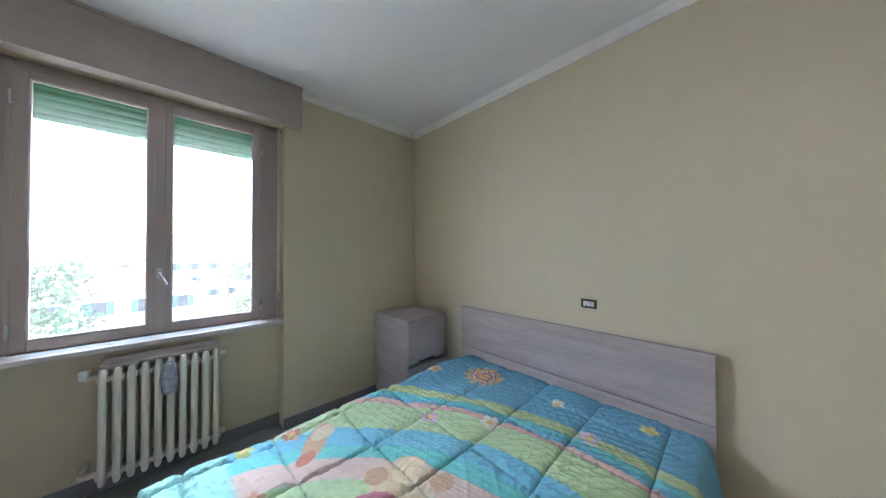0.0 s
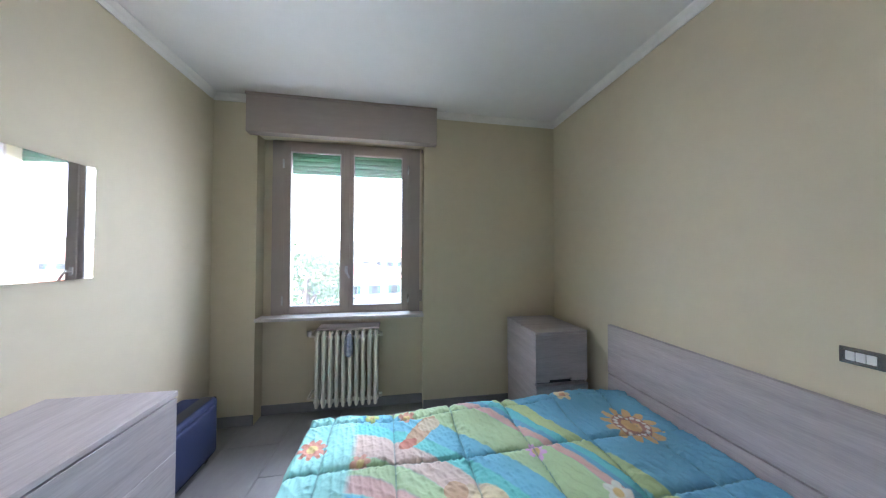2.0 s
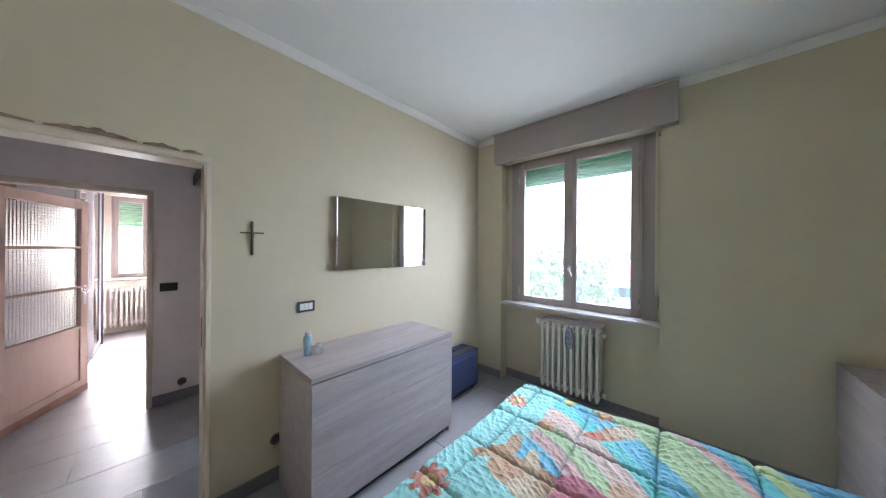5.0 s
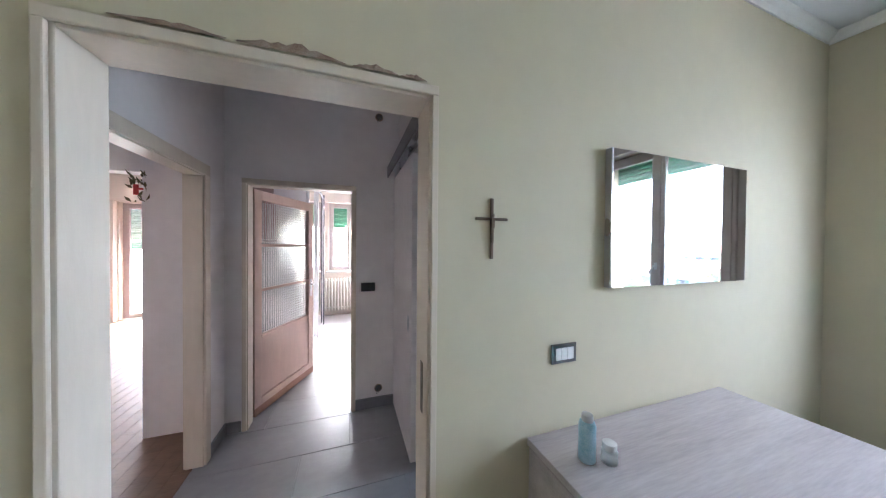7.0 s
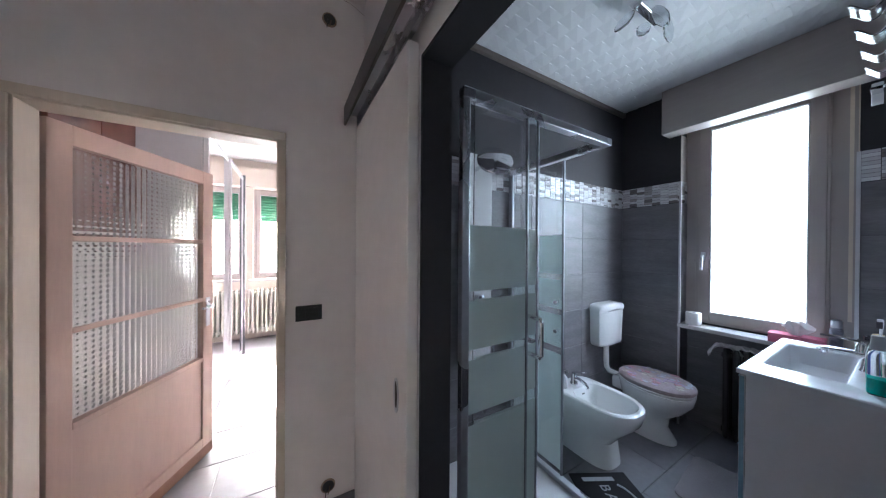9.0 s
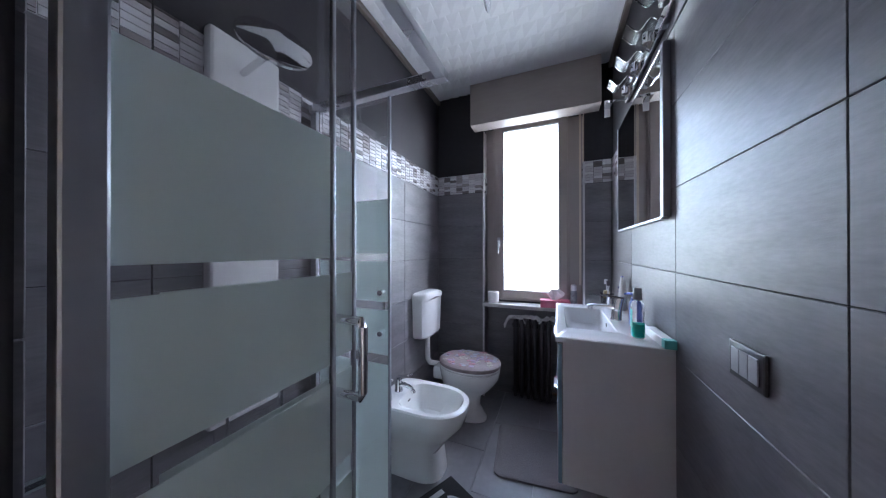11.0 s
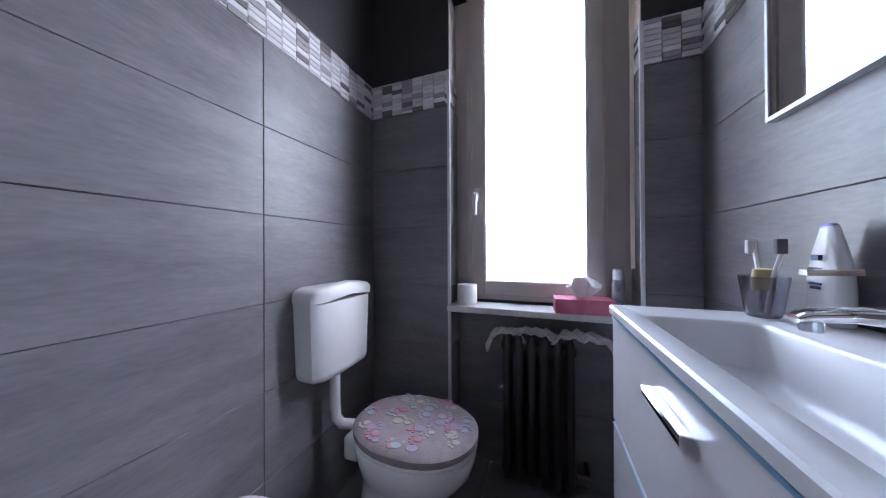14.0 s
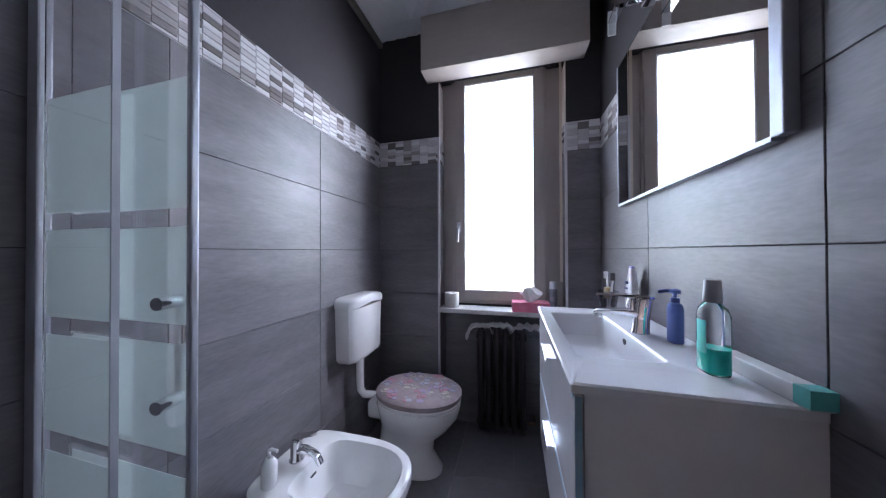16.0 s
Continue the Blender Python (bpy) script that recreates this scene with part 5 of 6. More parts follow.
def rrect(x0, x1, y0, y1, z, r, k=5):
    pts = []
    for cx, cy, a0 in ((x1 - r, y1 - r, 0), (x0 + r, y1 - r, 90), (x0 + r, y0 + r, 180), (x1 - r, y0 + r, 270)):
        for i in range(k + 1):
            a = radians(a0 + 90 * i / k)
            pts.append((cx + r * math.cos(a), cy + r * math.sin(a), z))
    return pts


vt = solo("washbasin", loft([rrect(VX, BATH_E - 0.009, VY0, VY1, VT - 0.021, 0.006), rrect(VX, BATH_E - 0.009, VY0, VY1, VT - 0.004, 0.006), rrect(VX + 0.004, BATH_E - 0.011, VY0 + 0.004, VY1 - 0.004, VT, 0.006),
                             rrect(-0.507, -0.296, -0.975, -0.452, VT - 0.0005, 0.022), rrect(-0.504, -0.299, -0.971, -0.456, VT - 0.003, 0.022), rrect(-0.501, -0.302, -0.967, -0.460, VT - 0.009, 0.022), rrect(-0.492, -0.308, -0.952, -0.490, VT - 0.085, 0.035), rrect(-0.482, -0.318, -0.935, -0.53, VT - 0.105, 0.04), rrect(-0.46, -0.335, -0.90, -0.58, VT - 0.113, 0.03), rrect(-0.42, -0.375, -0.79, -0.66, VT - 0.117, 0.02), rrect(-0.401, -0.395, -0.723, -0.717, VT - 0.1185, 0.002)], False), M_BASIN, "white ceramic washbasin top on the vanity", "washbasin", smooth=True)
part("overflow_hole", loft([[(x, -0.705 + 0.012 * math.cos(a), VT - 0.036 + 0.010 * math.sin(a)) for a in [k * math.pi / 8 for k in range(16)]] for x in (-0.3020, -0.3065)]), M_DARKGAP, vt)
part("plug", lathe([(0.022, 0.862), (0.022, 0.866), (0.012, 0.868)], 16, -0.398, -0.72), M_CHROME, vt, smooth=True)
fa = thing("basin_mixer", "chrome single-lever basin tap", "tap", pose(-0.262, -0.712, VT - 0.001, 0, 0, -12))
part("tap_body", loft([ring(cx, 0, z, rx, ry, 28, 3.2) for z, cx, rx, ry in ((0, 0, 0.027, 0.026), (0.005, 0, 0.027, 0.026), (0.012, 0.001, 0.024, 0.023), (0.05, 0.003, 0.023, 0.022), (0.088, 0.008, 0.024, 0.021), (0.112, 0.012, 0.024, 0.020), (0.116, 0.012, 0.021, 0.017))]), M_CHROME, fa, smooth=True)
part("spout", loft([[(x, w * math.copysign(abs(math.cos(a)) ** 0.7, math.cos(a)), z + h_ * math.sin(a)) for a in [k * math.pi / 10 for k in range(20)]] for x, z, w, h_ in ((0.0, 0.060, 0.021, 0.020), (-0.04, 0.066, 0.020, 0.014), (-0.085, 0.066, 0.019, 0.010), (-0.125, 0.061, 0.018, 0.009), (-0.134, 0.056, 0.016, 0.006))]), M_CHROME, fa, smooth=True)
part("aerator", lathe([(0.011, 0.040), (0.012, 0.042), (0.012, 0.056)], 14, -0.118, 0), M_ALU, fa, smooth=True)
part("neck", lathe([(0.016, 0.07), (0.017, 0.09), (0.013, 0.104), (0.010, 0.112)], 16, -0.022, 0), M_CHROME, fa, smooth=True)
part("lever", loft([[(x, dy * w, z + dz) for dy, dz in ((-1, 0), (1, 0), (0.85, 0.008), (-0.85, 0.008))] for x, z, w in ((0.036, 0.112, 0.020), (-0.02, 0.117, 0.019), (-0.08, 0.118, 0.015), (-0.125, 0.116, 0.011))]), M_CHROME, fa)
cup = thing("toothbrush_cup", "dark glass cup with two toothbrushes and toothpaste", "cup", pose(-0.258, -0.390, VT))
M_SMOKE = glass("smoked_glass", (0.50, 0.50, 0.55), 0.03)
part("glass", loft([ring(0, 0, z, r_, r_, 20) for z, r_ in ((0, 0.026), (0.004, 0.029), (0.09, 0.040), (0.09, 0.037), (0.008, 0.026), (0.006, 0.005))]), M_SMOKE, cup, smooth=True)
for sgn, c_, nm in ((-1, (0.75, 0.72, 0.75), "white"), (1, (0.14, 0.12, 0.14), "dark grey")):
    tb = part("toothbrush", tube([(0.0, -0.01 * sgn, 0.012), (0.005, 0.02 * -sgn, 0.09), (0.008, 0.043 * -sgn, 0.155)], 0.0042, 8), M_WHITEPL, cup, nm + " toothbrush", smooth=True)
    part("bristles", boxes((-0.006, 0.043 * -sgn - 0.006, 0.14, 0.012, 0.043 * -sgn + 0.006, 0.172), bevel=0.003), mat(nm + "_bristle", c_, 0.7), tb)
part("toothpaste_cap", lathe([(0.018, 0.06), (0.019, 0.085), (0.016, 0.105), (0.006, 0.108)], 14, 0.0, 0.0), mat("ochre_cap", (0.55, 0.42, 0.22), 0.4), cup, smooth=True)
sham = thing("shampoo_bottle", "white shampoo bottle with blue marks", "bottle", pose(-0.182, -0.432, VT) @ Matrix.Diagonal((0.92, 0.92, 0.95, 1)))
part("bottle", loft([ring(0, 0, z, 0.022 * k, 0.042 * k, 24, 2.4) for z, k in ((0, 0.92), (0.006, 1), (0.05, 1.05), (0.10, 1.0), (0.15, 0.78), (0.19, 0.50), (0.205, 0.42), (0.21, 0.3))]), M_WHITEPL, sham, smooth=True)
M_INK = mat("dark_blue_print", (0.03, 0.05, 0.16), 0.5)
part("cap_mark", loft([ring(0, 0, z, 0.0225 * k, 0.0425 * k, 20, 2.4) for z, k in ((0.2035, 0.43), (0.2115, 0.3))]), mat("violet_cap_mark", (0.22, 0.20, 0.55), 0.4), sham, smooth=True)
for zz_, w_, h_ in ((0.14, 0.018, 0.012), (0.115, 0.034, 0.008), (0.085, 0.03, 0.004), (0.076, 0.024, 0.006)):
    part("label_print", boxes((-0.0245, -w_ / 2, zz_ - h_ / 2, -0.0232 + 0.006 * (zz_ > 0.12), w_ / 2, zz_ + h_ / 2)), M_INK, sham)
bs = thing("soap_dispenser", "blue pump soap bottle beside the tap", "bottle", pose(-0.205, -0.795, VT) @ Matrix.Diagonal((0.86, 0.86, 0.86, 1)))
M_BLUEPL = mat("blue_plastic", (0.15, 0.22, 0.58), 0.3, bump=0)
part("bottle", loft([ring(0, 0, z, 0.020 * k, 0.025 * k, 24, 2.8) for z, k in ((0, 0.93), (0.005, 1), (0.115, 1), (0.13, 0.8), (0.135, 0.45))]), M_BLUEPL, bs, smooth=True)
part("pump", lathe([(0.013, 0.135), (0.013, 0.15), (0.006, 0.152), (0.006, 0.165), (0.016, 0.166), (0.016, 0.176), (0.008, 0.18)], 14), M_BLUEPL, bs, smooth=True)
part("nozzle", tube([(0, 0, 0.171), (-0.02, 0.012, 0.172), (-0.038, 0.022, 0.166)], 0.006), M_BLUEPL, bs, smooth=True)
mw = thing("mouthwash_bottle", "clear mouthwash bottle half full of teal liquid", "bottle", pose(-0.236, -1.005, VT) @ Matrix.Diagonal((0.92, 0.90, 0.97, 1)))
M_CLEARPL = glass("clear_plastic", (0.95, 0.97, 0.97), 0.02, 1.2)
part("bottle", loft([ring(0, 0, z, 0.025 * k, 0.034 * k, 24, 3) for z, k in ((0, 0.93), (0.006, 1), (0.13, 1), (0.145, 0.85), (0.155, 0.5), (0.165, 0.46))]), M_CLEARPL, mw, smooth=True).visible_shadow = False
part("liquid", loft([ring(0, 0, z, 0.0235 * k, 0.0325 * k, 24, 3) for z, k in ((0.004, 0.92), (0.009, 1), (0.058, 1))]), M_TEAL, mw, smooth=True)
part("label", loft([[(0.026 * math.cos(a) - 0.0005, 0.0355 * math.sin(a), z) for a in [math.pi + (i / 10 - 0.5) * 1.0 for i in range(11)]] + [(0.0255 * math.cos(a), 0.0345 * math.sin(a), z) for a in [math.pi + (0.5 - i / 10) * 1.0 for i in range(11)]] for z in (0.045, 0.118)]), mat("teal_label", (0.05, 0.50, 0.44), 0.4, col2=(0.12, 0.60, 0.52)), mw)
part("cap", lathe([(0.018, 0.158), (0.019, 0.16), (0.016, 0.205), (0.014, 0.208)], 18), mat("grey_cap", (0.36, 0.36, 0.38), 0.35), mw, smooth=True)
tbx = thing("toothpaste_box", "white and teal toothpaste carton lying on the basin's end", "box", pose(-0.172, -1.045, VT, 0, 0, 92))
part("carton", boxes((-0.10, -0.018, 0, 0.10, 0.018, 0.034), bevel=0.002, seg=1), M_WHITEPL, tbx)
part("print_band", boxes((-0.1005, -0.0185, 0.003, -0.072, 0.0185, 0.0345)), mat("teal_print", (0.10, 0.45, 0.42), 0.4), tbx)
wall_plate(pose(BATH_E - 0.009, -1.535, 1.083, 0, 0, 180), "black socket plate with grey sockets on the tiled wall", mat("grey_socket", (0.35, 0.35, 0.37), 0.4), 0.125, 0.085, M_BLACK)

# mirror over the vanity
bmr = thing("bathroom_mirror", "rectangular bathroom mirror with an aluminium edge", "mirror")
part("mirror_glass", boxes((BATH_E - 0.030, -1.060, 1.470, BATH_E - 0.024, -0.258, 2.125)), M_MIRROR, bmr)
part("backing", boxes((BATH_E - 0.024, -1.055, 1.475, BATH_E - 0.009, -0.263, 2.12)), M_DARKGAP, bmr)
part("frame_edge", boxes((BATH_E - 0.034, -1.090, 1.465, BATH_E - 0.009, -1.060, 2.13), bevel=0.003), M_POST, bmr)
part("frame_edge", boxes((BATH_E - 0.032, -1.060, 1.459, BATH_E - 0.009, -0.258, 1.470)), M_POST, bmr)
part("frame_edge", boxes((BATH_E - 0.032, -0.258, 1.459, BATH_E - 0.009, -0.250, 2.13)), M_POST, bmr)
ml = thing("mirror_lamp", "chrome lamp over the mirror with four wavy glass shades", "wall lamp")
part("mounting_bar", boxes((BATH_E - 0.05, -1.28, 2.16, BATH_E - 0.001, -0.56, 2.205), bevel=0.004), M_CHROME, ml)
part("end_plate", boxes((BATH_E - 0.14, -0.49, 2.13, BATH_E - 0.11, -0.483, 2.23), bevel=0.002), M_WHITEPL, ml)
part("end_arm_bar", boxes((BATH_E - 0.125, -0.57, 2.178, BATH_E - 0.05, -0.56, 2.188)), M_CHROME, ml)
part("end_arm", boxes((BATH_E - 0.14, -0.57, 2.178, BATH_E - 0.11, -0.483, 2.188)), M_CHROME, ml)
M_WAVE = glass("wavy_lamp_glass", (0.82, 0.84, 0.88), 0.03, 1.2)
for i in range(4):
    y = -0.66 - i * 0.19
    rows = []
    for s_ in range(19):
        u = s_ / 18
        x, z = BATH_E - 0.04 - 0.105 * u, 2.215 + 0.019 * math.sin(u * 7.5)
        rows.append([(x, y - 0.036, z), (x, y + 0.036, z), (x, y + 0.036, z + 0.005), (x, y - 0.036, z + 0.005)])
    shd = part("shade", loft(rows), M_WAVE, ml, "wavy clear glass shade", smooth=True)
    part("rim", tube([((q[0][0]), y - 0.036, q[0][2] + 0.003) for q in rows], 0.0028, 6), M_CHROME, shd, smooth=True)
    part("rim", tube([((q[0][0]), y + 0.036, q[0][2] + 0.003) for q in rows], 0.0028, 6), M_CHROME, shd, smooth=True)
    part("lamp_holder", lathe([(0.016, 2.165), (0.016, 2.205), (0.010, 2.208)], 12, BATH_E - 0.07, y), M_CHROME, ml, smooth=True)
# ceiling lamp with glass petals
cl = thing("ceiling_lamp", "small metal ceiling lamp with twisted glass petals", "ceiling lamp", pose(-0.93, -1.03, 2.806))
part("base_plate", boxes((-0.022, -0.12, -0.02, 0.022, 0.12, 0), bevel=0.006), M_CHROME, cl)
for k, (ax, ay, ry_) in enumerate(((-0.03, -0.10, 35), (0.04, -0.03, -30), (-0.03, 0.06, 30), (0.04, 0.12, -35))):
    pt = part("petal", loft([ring(0, 0, z, 0.03 * w_, 0.012 * w_, 16) for z, w_ in ((0, 0.4), (-0.03, 1), (-0.07, 1.2), (-0.11, 0.7), (-0.125, 0.2))]), M_WAVE, cl, "twisted clear glass petal", smooth=True)
    pt.matrix_local = pose(ax, ay, -0.018, 25 if k % 2 else -25, ry_, 20 * k)

# things on the bathroom sill and floor
tr_ = solo("toilet_roll", loft([ring(0, 0, z, r_, r_, 24) for z, r_ in ((0, 0.022), (0, 0.048), (0.004, 0.05), (0.096, 0.05), (0.10, 0.048), (0.10, 0.022), (0.002, 0.021))], caps=False), mat("white_paper", (0.78, 0.76, 0.74), 0.95, bump=0.1), "white toilet paper roll standing on the sill", "toilet paper", pose(-1.085, 0.135, 0.858), smooth=True)
ti = thing("tissue_box", "pink tissue box with a tissue sticking out", "tissue box", pose(-0.56, 0.115, 0.858, 0, 0, 3))
part("carton", boxes((-0.115, -0.055, 0, 0.115, 0.055, 0.062), bevel=0.003), mat("pink_print_carton", (0.50, 0.06, 0.14), 0.5, col2=(0.62, 0.20, 0.28), scale=14), ti)
rows = []
for s_ in range(9):
    u = s_ / 8
    rows.append([(0.05 * math.sin(a) * (0.35 + u * 0.9) * (1 + 0.3 * math.sin(3 * a + u * 4)), 0.018 * math.cos(a) * (0.5 + u) * (1 + 0.4 * math.sin(5 * a)), 0.060 + 0.07 * u * (1 + 0.35 * math.sin(2 * a + 1))) for a in [k * math.pi / 10 for k in range(20)]])
part("tissue", loft(rows, caps=False), mat("tissue_paper", (0.82, 0.80, 0.80), 0.95), ti, "crumpled white tissue", smooth=True)
sp2 = thing("spray_can", "dark grey deodorant spray can on the sill", "spray can", pose(-0.415, 0.16, 0.858))
part("can_body", lathe([(0.024, 0), (0.026, 0.003), (0.026, 0.13), (0.020, 0.142)], 18), mat("grey_printed_can", (0.10, 0.10, 0.13), 0.3, 0.4, col2=(0.4, 0.4, 0.45), scale=25), sp2, smooth=True)
part("cap", lathe([(0.022, 0.142), (0.023, 0.145), (0.021, 0.185), (0.010, 0.192)], 16), M_ALU, sp2, smooth=True)
mt = thing("bath_mat", "black bath mat with a printed white barber motif", "mat", pose(-1.005, -1.145, 0.0, 0, 0, -28))
part("mat_body", boxes((-0.24, -0.165, 0, 0.24, 0.20, 0.009), bevel=0.003), mat("black_mat", (0.012, 0.012, 0.015), 0.9, bump=0.2, bscale=250), mt)
M_PRINT = mat("white_print", (0.42, 0.42, 0.45), 0.9)
for k, ch in enumerate("BARBER"):
    fc = bpy.data.curves.new("letter", "FONT")
    fc.body, fc.size, fc.extrude = ch, 0.085, 0.0008
    tob = bpy.data.objects.new("letter", fc)
    scene.collection.objects.link(tob)
    dg = bpy.context.evaluated_depsgraph_get()
    mm = bpy.data.meshes.new_from_object(tob.evaluated_get(dg))
    bpy.data.objects.remove(tob)
    ob = new("letter", mm)
    mm.materials.clear()
    mm.materials.append(M_PRINT)
    ob.parent = mt
    ob.location = (-0.15 + k * 0.06, -0.02, 0.0100)
part("print_arc", tube([(0.20 * math.cos(a) * 0.75, 0.075 + 0.075 * math.sin(a), 0.0092) for a in [0.25 + k * (math.pi - 0.5) / 14 for k in range(15)]], 0.006, 6), M_PRINT, mt)
part("print_pole", boxes((-0.205, -0.10, 0.0088, -0.175, 0.10, 0.0100), bevel=0.0004, seg=1), M_PRINT, mt)
M_RUG = mat("grey_pile_rug", (0.17, 0.155, 0.165), 0.95, bump=0.5, bscale=160)
rg = solo("rug", loft([rrect(-0.235, 0.235, -0.25, 0.26, z, 0.05) for z in (0.0, 0.010)] + [rrect(-0.225, 0.225, -0.24, 0.25, 0.016, 0.05)]), M_RUG, "grey pile rug on the bathroom floor", "rug", pose(-0.69, -0.48, 0, 0, 0, 6), smooth=True)



# ---- far room ----
w3 = tagged(new("window_3"), "taupe two-casement window with half-lowered green shutter", "window", kind="structure")
w3.matrix_world = pose(ROOM_W - 0.10, -3.25, 0, 0, 0, 90)
part("window_frame", boxes((0, 0, 0.95, 0.04, 0.06, 2.42), (0.83, 0, 0.95, 0.87, 0.06, 2.42), (0.04, 0, 2.37, 0.83, 0.06, 2.42), (0.04, 0, 0.95, 0.83, 0.06, 1.0), bevel=0.004), M_TAUPE, w3)
sash(w3, 0.03, 0.432, 0.985, 2.385, -0.01, 0.055, M_GLASS, M_TAUPE)
sash(w3, 0.436, 0.84, 0.985, 2.385, -0.01, 0.055, M_GLASS, M_TAUPE)
window_handle(w3, 0.434, 1.30, -0.012)
roller_shutter(w3, 0.0, 0.87, 0.14, 1.90, 2.44, 12)
part("window_sill", boxes((-0.05, -0.13, 0.915, 0.92, 0.0, 0.945), bevel=0.004), M_MARBLE, w3)
b3 = thing("shutter_box", "peach painted shutter box over the far window", "shutter box")
part("front_board", boxes((ROOM_W + 0.07, -3.60, 2.42, ROOM_W + 0.09, -2.305, 2.72), bevel=0.003), M_PINKWALL, b3)
part("bottom_board", boxes((ROOM_W + 0.001, -3.60, 2.42, ROOM_W + 0.07, -2.305, 2.438)), M_PINKWALL, b3)
rad3 = radiator(pose(ROOM_W + 0.12, -3.30, 0.12, 0, 0, 90), 14, 0.14, 0.68, 0.06, M_RAD, "ivory column radiator below the far window")
part("bracket", boxes((0.2, 0.03, 0.05, 0.23, 0.118, 0.075)), M_RAD, rad3)
part("bracket", boxes((0.6, 0.03, 0.05, 0.63, 0.118, 0.075)), M_RAD, rad3)
wa = thing("mirrored_wardrobe", "wardrobe with sliding mirror doors in white frames", "wardrobe")
part("body", boxes((-4.76, -3.774, 0.0, -2.98, -3.36, 2.45)), M_LACQ, wa)
for a, b, y in ((-3.88, -2.99, -3.325), (-4.76, -3.86, -3.30)):
    dd_ = part("sliding_door", boxes((a, y - 0.03, 0.03, a + 0.035, y, 2.42), (b - 0.035, y - 0.03, 0.03, b, y, 2.42), (a + 0.035, y - 0.03, 0.03, b - 0.035, y, 0.07), (a + 0.035, y - 0.03, 2.38, b - 0.035, y, 2.42)), M_LACQ, wa)
    part("mirror", boxes((a + 0.03, y - 0.014, 0.065, b - 0.03, y - 0.008, 2.385)), M_MIRROR, dd_)
part("end_strip", boxes((-4.80, -3.35, 0.0, -4.765, -3.28, 2.45)), mat("dark_grey_strip", (0.12, 0.12, 0.13), 0.4), wa)
cab = thing("wall_cabinet", "dark reddish brown cupboard high behind the glazed door", "cupboard")
part("body", boxes((-2.85, -3.774, 1.55, -2.05, -3.70, 2.55)), M_REDWOOD, cab)
for xa in (-2.845, -2.448):
    part("door", boxes((xa, -3.70, 1.56, xa + 0.393, -3.682, 2.54), bevel=0.004), M_REDWOOD, cab)
structure("threshold", boxes((-2.955, HALL_S, 0.0, -2.915, -2.3, 0.004)), M_MARBLE, "pale stone threshold strip", "threshold")

# ---- living room ----
w4 = tagged(new("window_4"), "white balcony door with glass and shutter box", "balcony door", kind="structure")
w4.matrix_world = pose(LIV_W - 0.10, -7.05, 0, 0, 0, 90)
part("window_frame", boxes((0, 0, 0.02, 0.05, 0.06, 2.3), (1.40, 0, 0.02, 1.45, 0.06, 2.3), (0.05, 0, 2.25, 1.40, 0.06, 2.3), (0.05, 0, 0.02, 1.4, 0.06, 0.06)), M_TAUPE, w4)
sash(w4, 0.04, 0.723, 0.05, 2.26, -0.01, 0.06, M_GLASS, M_TAUPE)
sash(w4, 0.727, 1.41, 0.05, 2.26, -0.01, 0.06, M_GLASS, M_TAUPE)
# unseen lowered shutter, added to shorten the sun patch on the living room floor
roller_shutter(w4, 0.0, 1.45, 0.14, 1.40, 2.3, 18)
b4 = thing("shutter_box", "peach painted shutter box over the balcony door", "shutter box")
part("front_board", boxes((LIV_W + 0.16, -7.25, 2.32, LIV_W + 0.18, -5.4, 2.62)), M_PINKWALL, b4)
part("bottom_board", boxes((LIV_W + 0.001, -7.25, 2.32, LIV_W + 0.16, -5.4, 2.34)), M_PINKWALL, b4)
structure("trim_living_pier", boxes((LIV_W + 0.0, -7.28, 0, LIV_W + 0.09, -7.08, 2.32)), M_PINKWALL, "peach painted pier beside the balcony door", "pier")
sb = thing("sideboard", "reddish dark wood sideboard under the television", "sideboard", pose(LIV_W + 0.02, -8.95, 0))
part("body", boxes((0, 0, 0.08, 0.42, 1.72, 0.86), bevel=0.006), M_REDWOOD, sb)
part("top_board", boxes((0, -0.02, 0.86, 0.45, 1.74, 0.89), bevel=0.006), M_REDWOOD, sb)
for k in range(3):
    dk = part("door", boxes((0.42, 0.02 + k * 0.57, 0.11, 0.44, 0.57 + k * 0.57, 0.84), bevel=0.004), M_REDWOOD, sb)
    part("knob", lathe([(0.006, 0), (0.012, 0.012), (0.0, 0.02)], 10), M_BRASS, dk, smooth=True).matrix_local = pose(0.44, 0.52 + k * 0.57, 0.5, 0, 90, 0)
for ly in (0.03, 1.63):
    part("foot", boxes((0.03, ly, 0, 0.09, ly + 0.06, 0.08)), M_REDWOOD, sb)
tv = thing("television", "flat television with a silver frame on the sideboard", "television", pose(LIV_W + 0.24, -8.08, 0.89))
part("screen", boxes((0.0, -0.50, 0.06, 0.03, 0.50, 0.62), bevel=0.006), M_BLACK, tv)
part("frame", boxes((0.0, -0.515, 0.045, 0.035, -0.50, 0.635), (0.0, 0.50, 0.045, 0.035, 0.515, 0.635), (0.0, -0.50, 0.045, 0.035, 0.50, 0.06), (0.0, -0.50, 0.62, 0.035, 0.50, 0.635)), M_ALU, tv)
part("foot", boxes((-0.08, -0.16, 0, 0.10, 0.16, 0.012), (-0.005, -0.04, 0.012, 0.015, 0.04, 0.06), bevel=0.003), M_ALU, tv)
tb_ = thing("dining_table", "pale marbled dining table with dark wooden legs", "table", pose(-5.36, -8.38, 0))
part("tabletop", boxes((0, 0, 0.72, 0.95, 1.36, 0.75), bevel=0.006), M_MARBLE, tb_)
part("apron", boxes((0.05, 0.05, 0.64, 0.90, 1.31, 0.72)), M_CREAMWOOD, tb_)
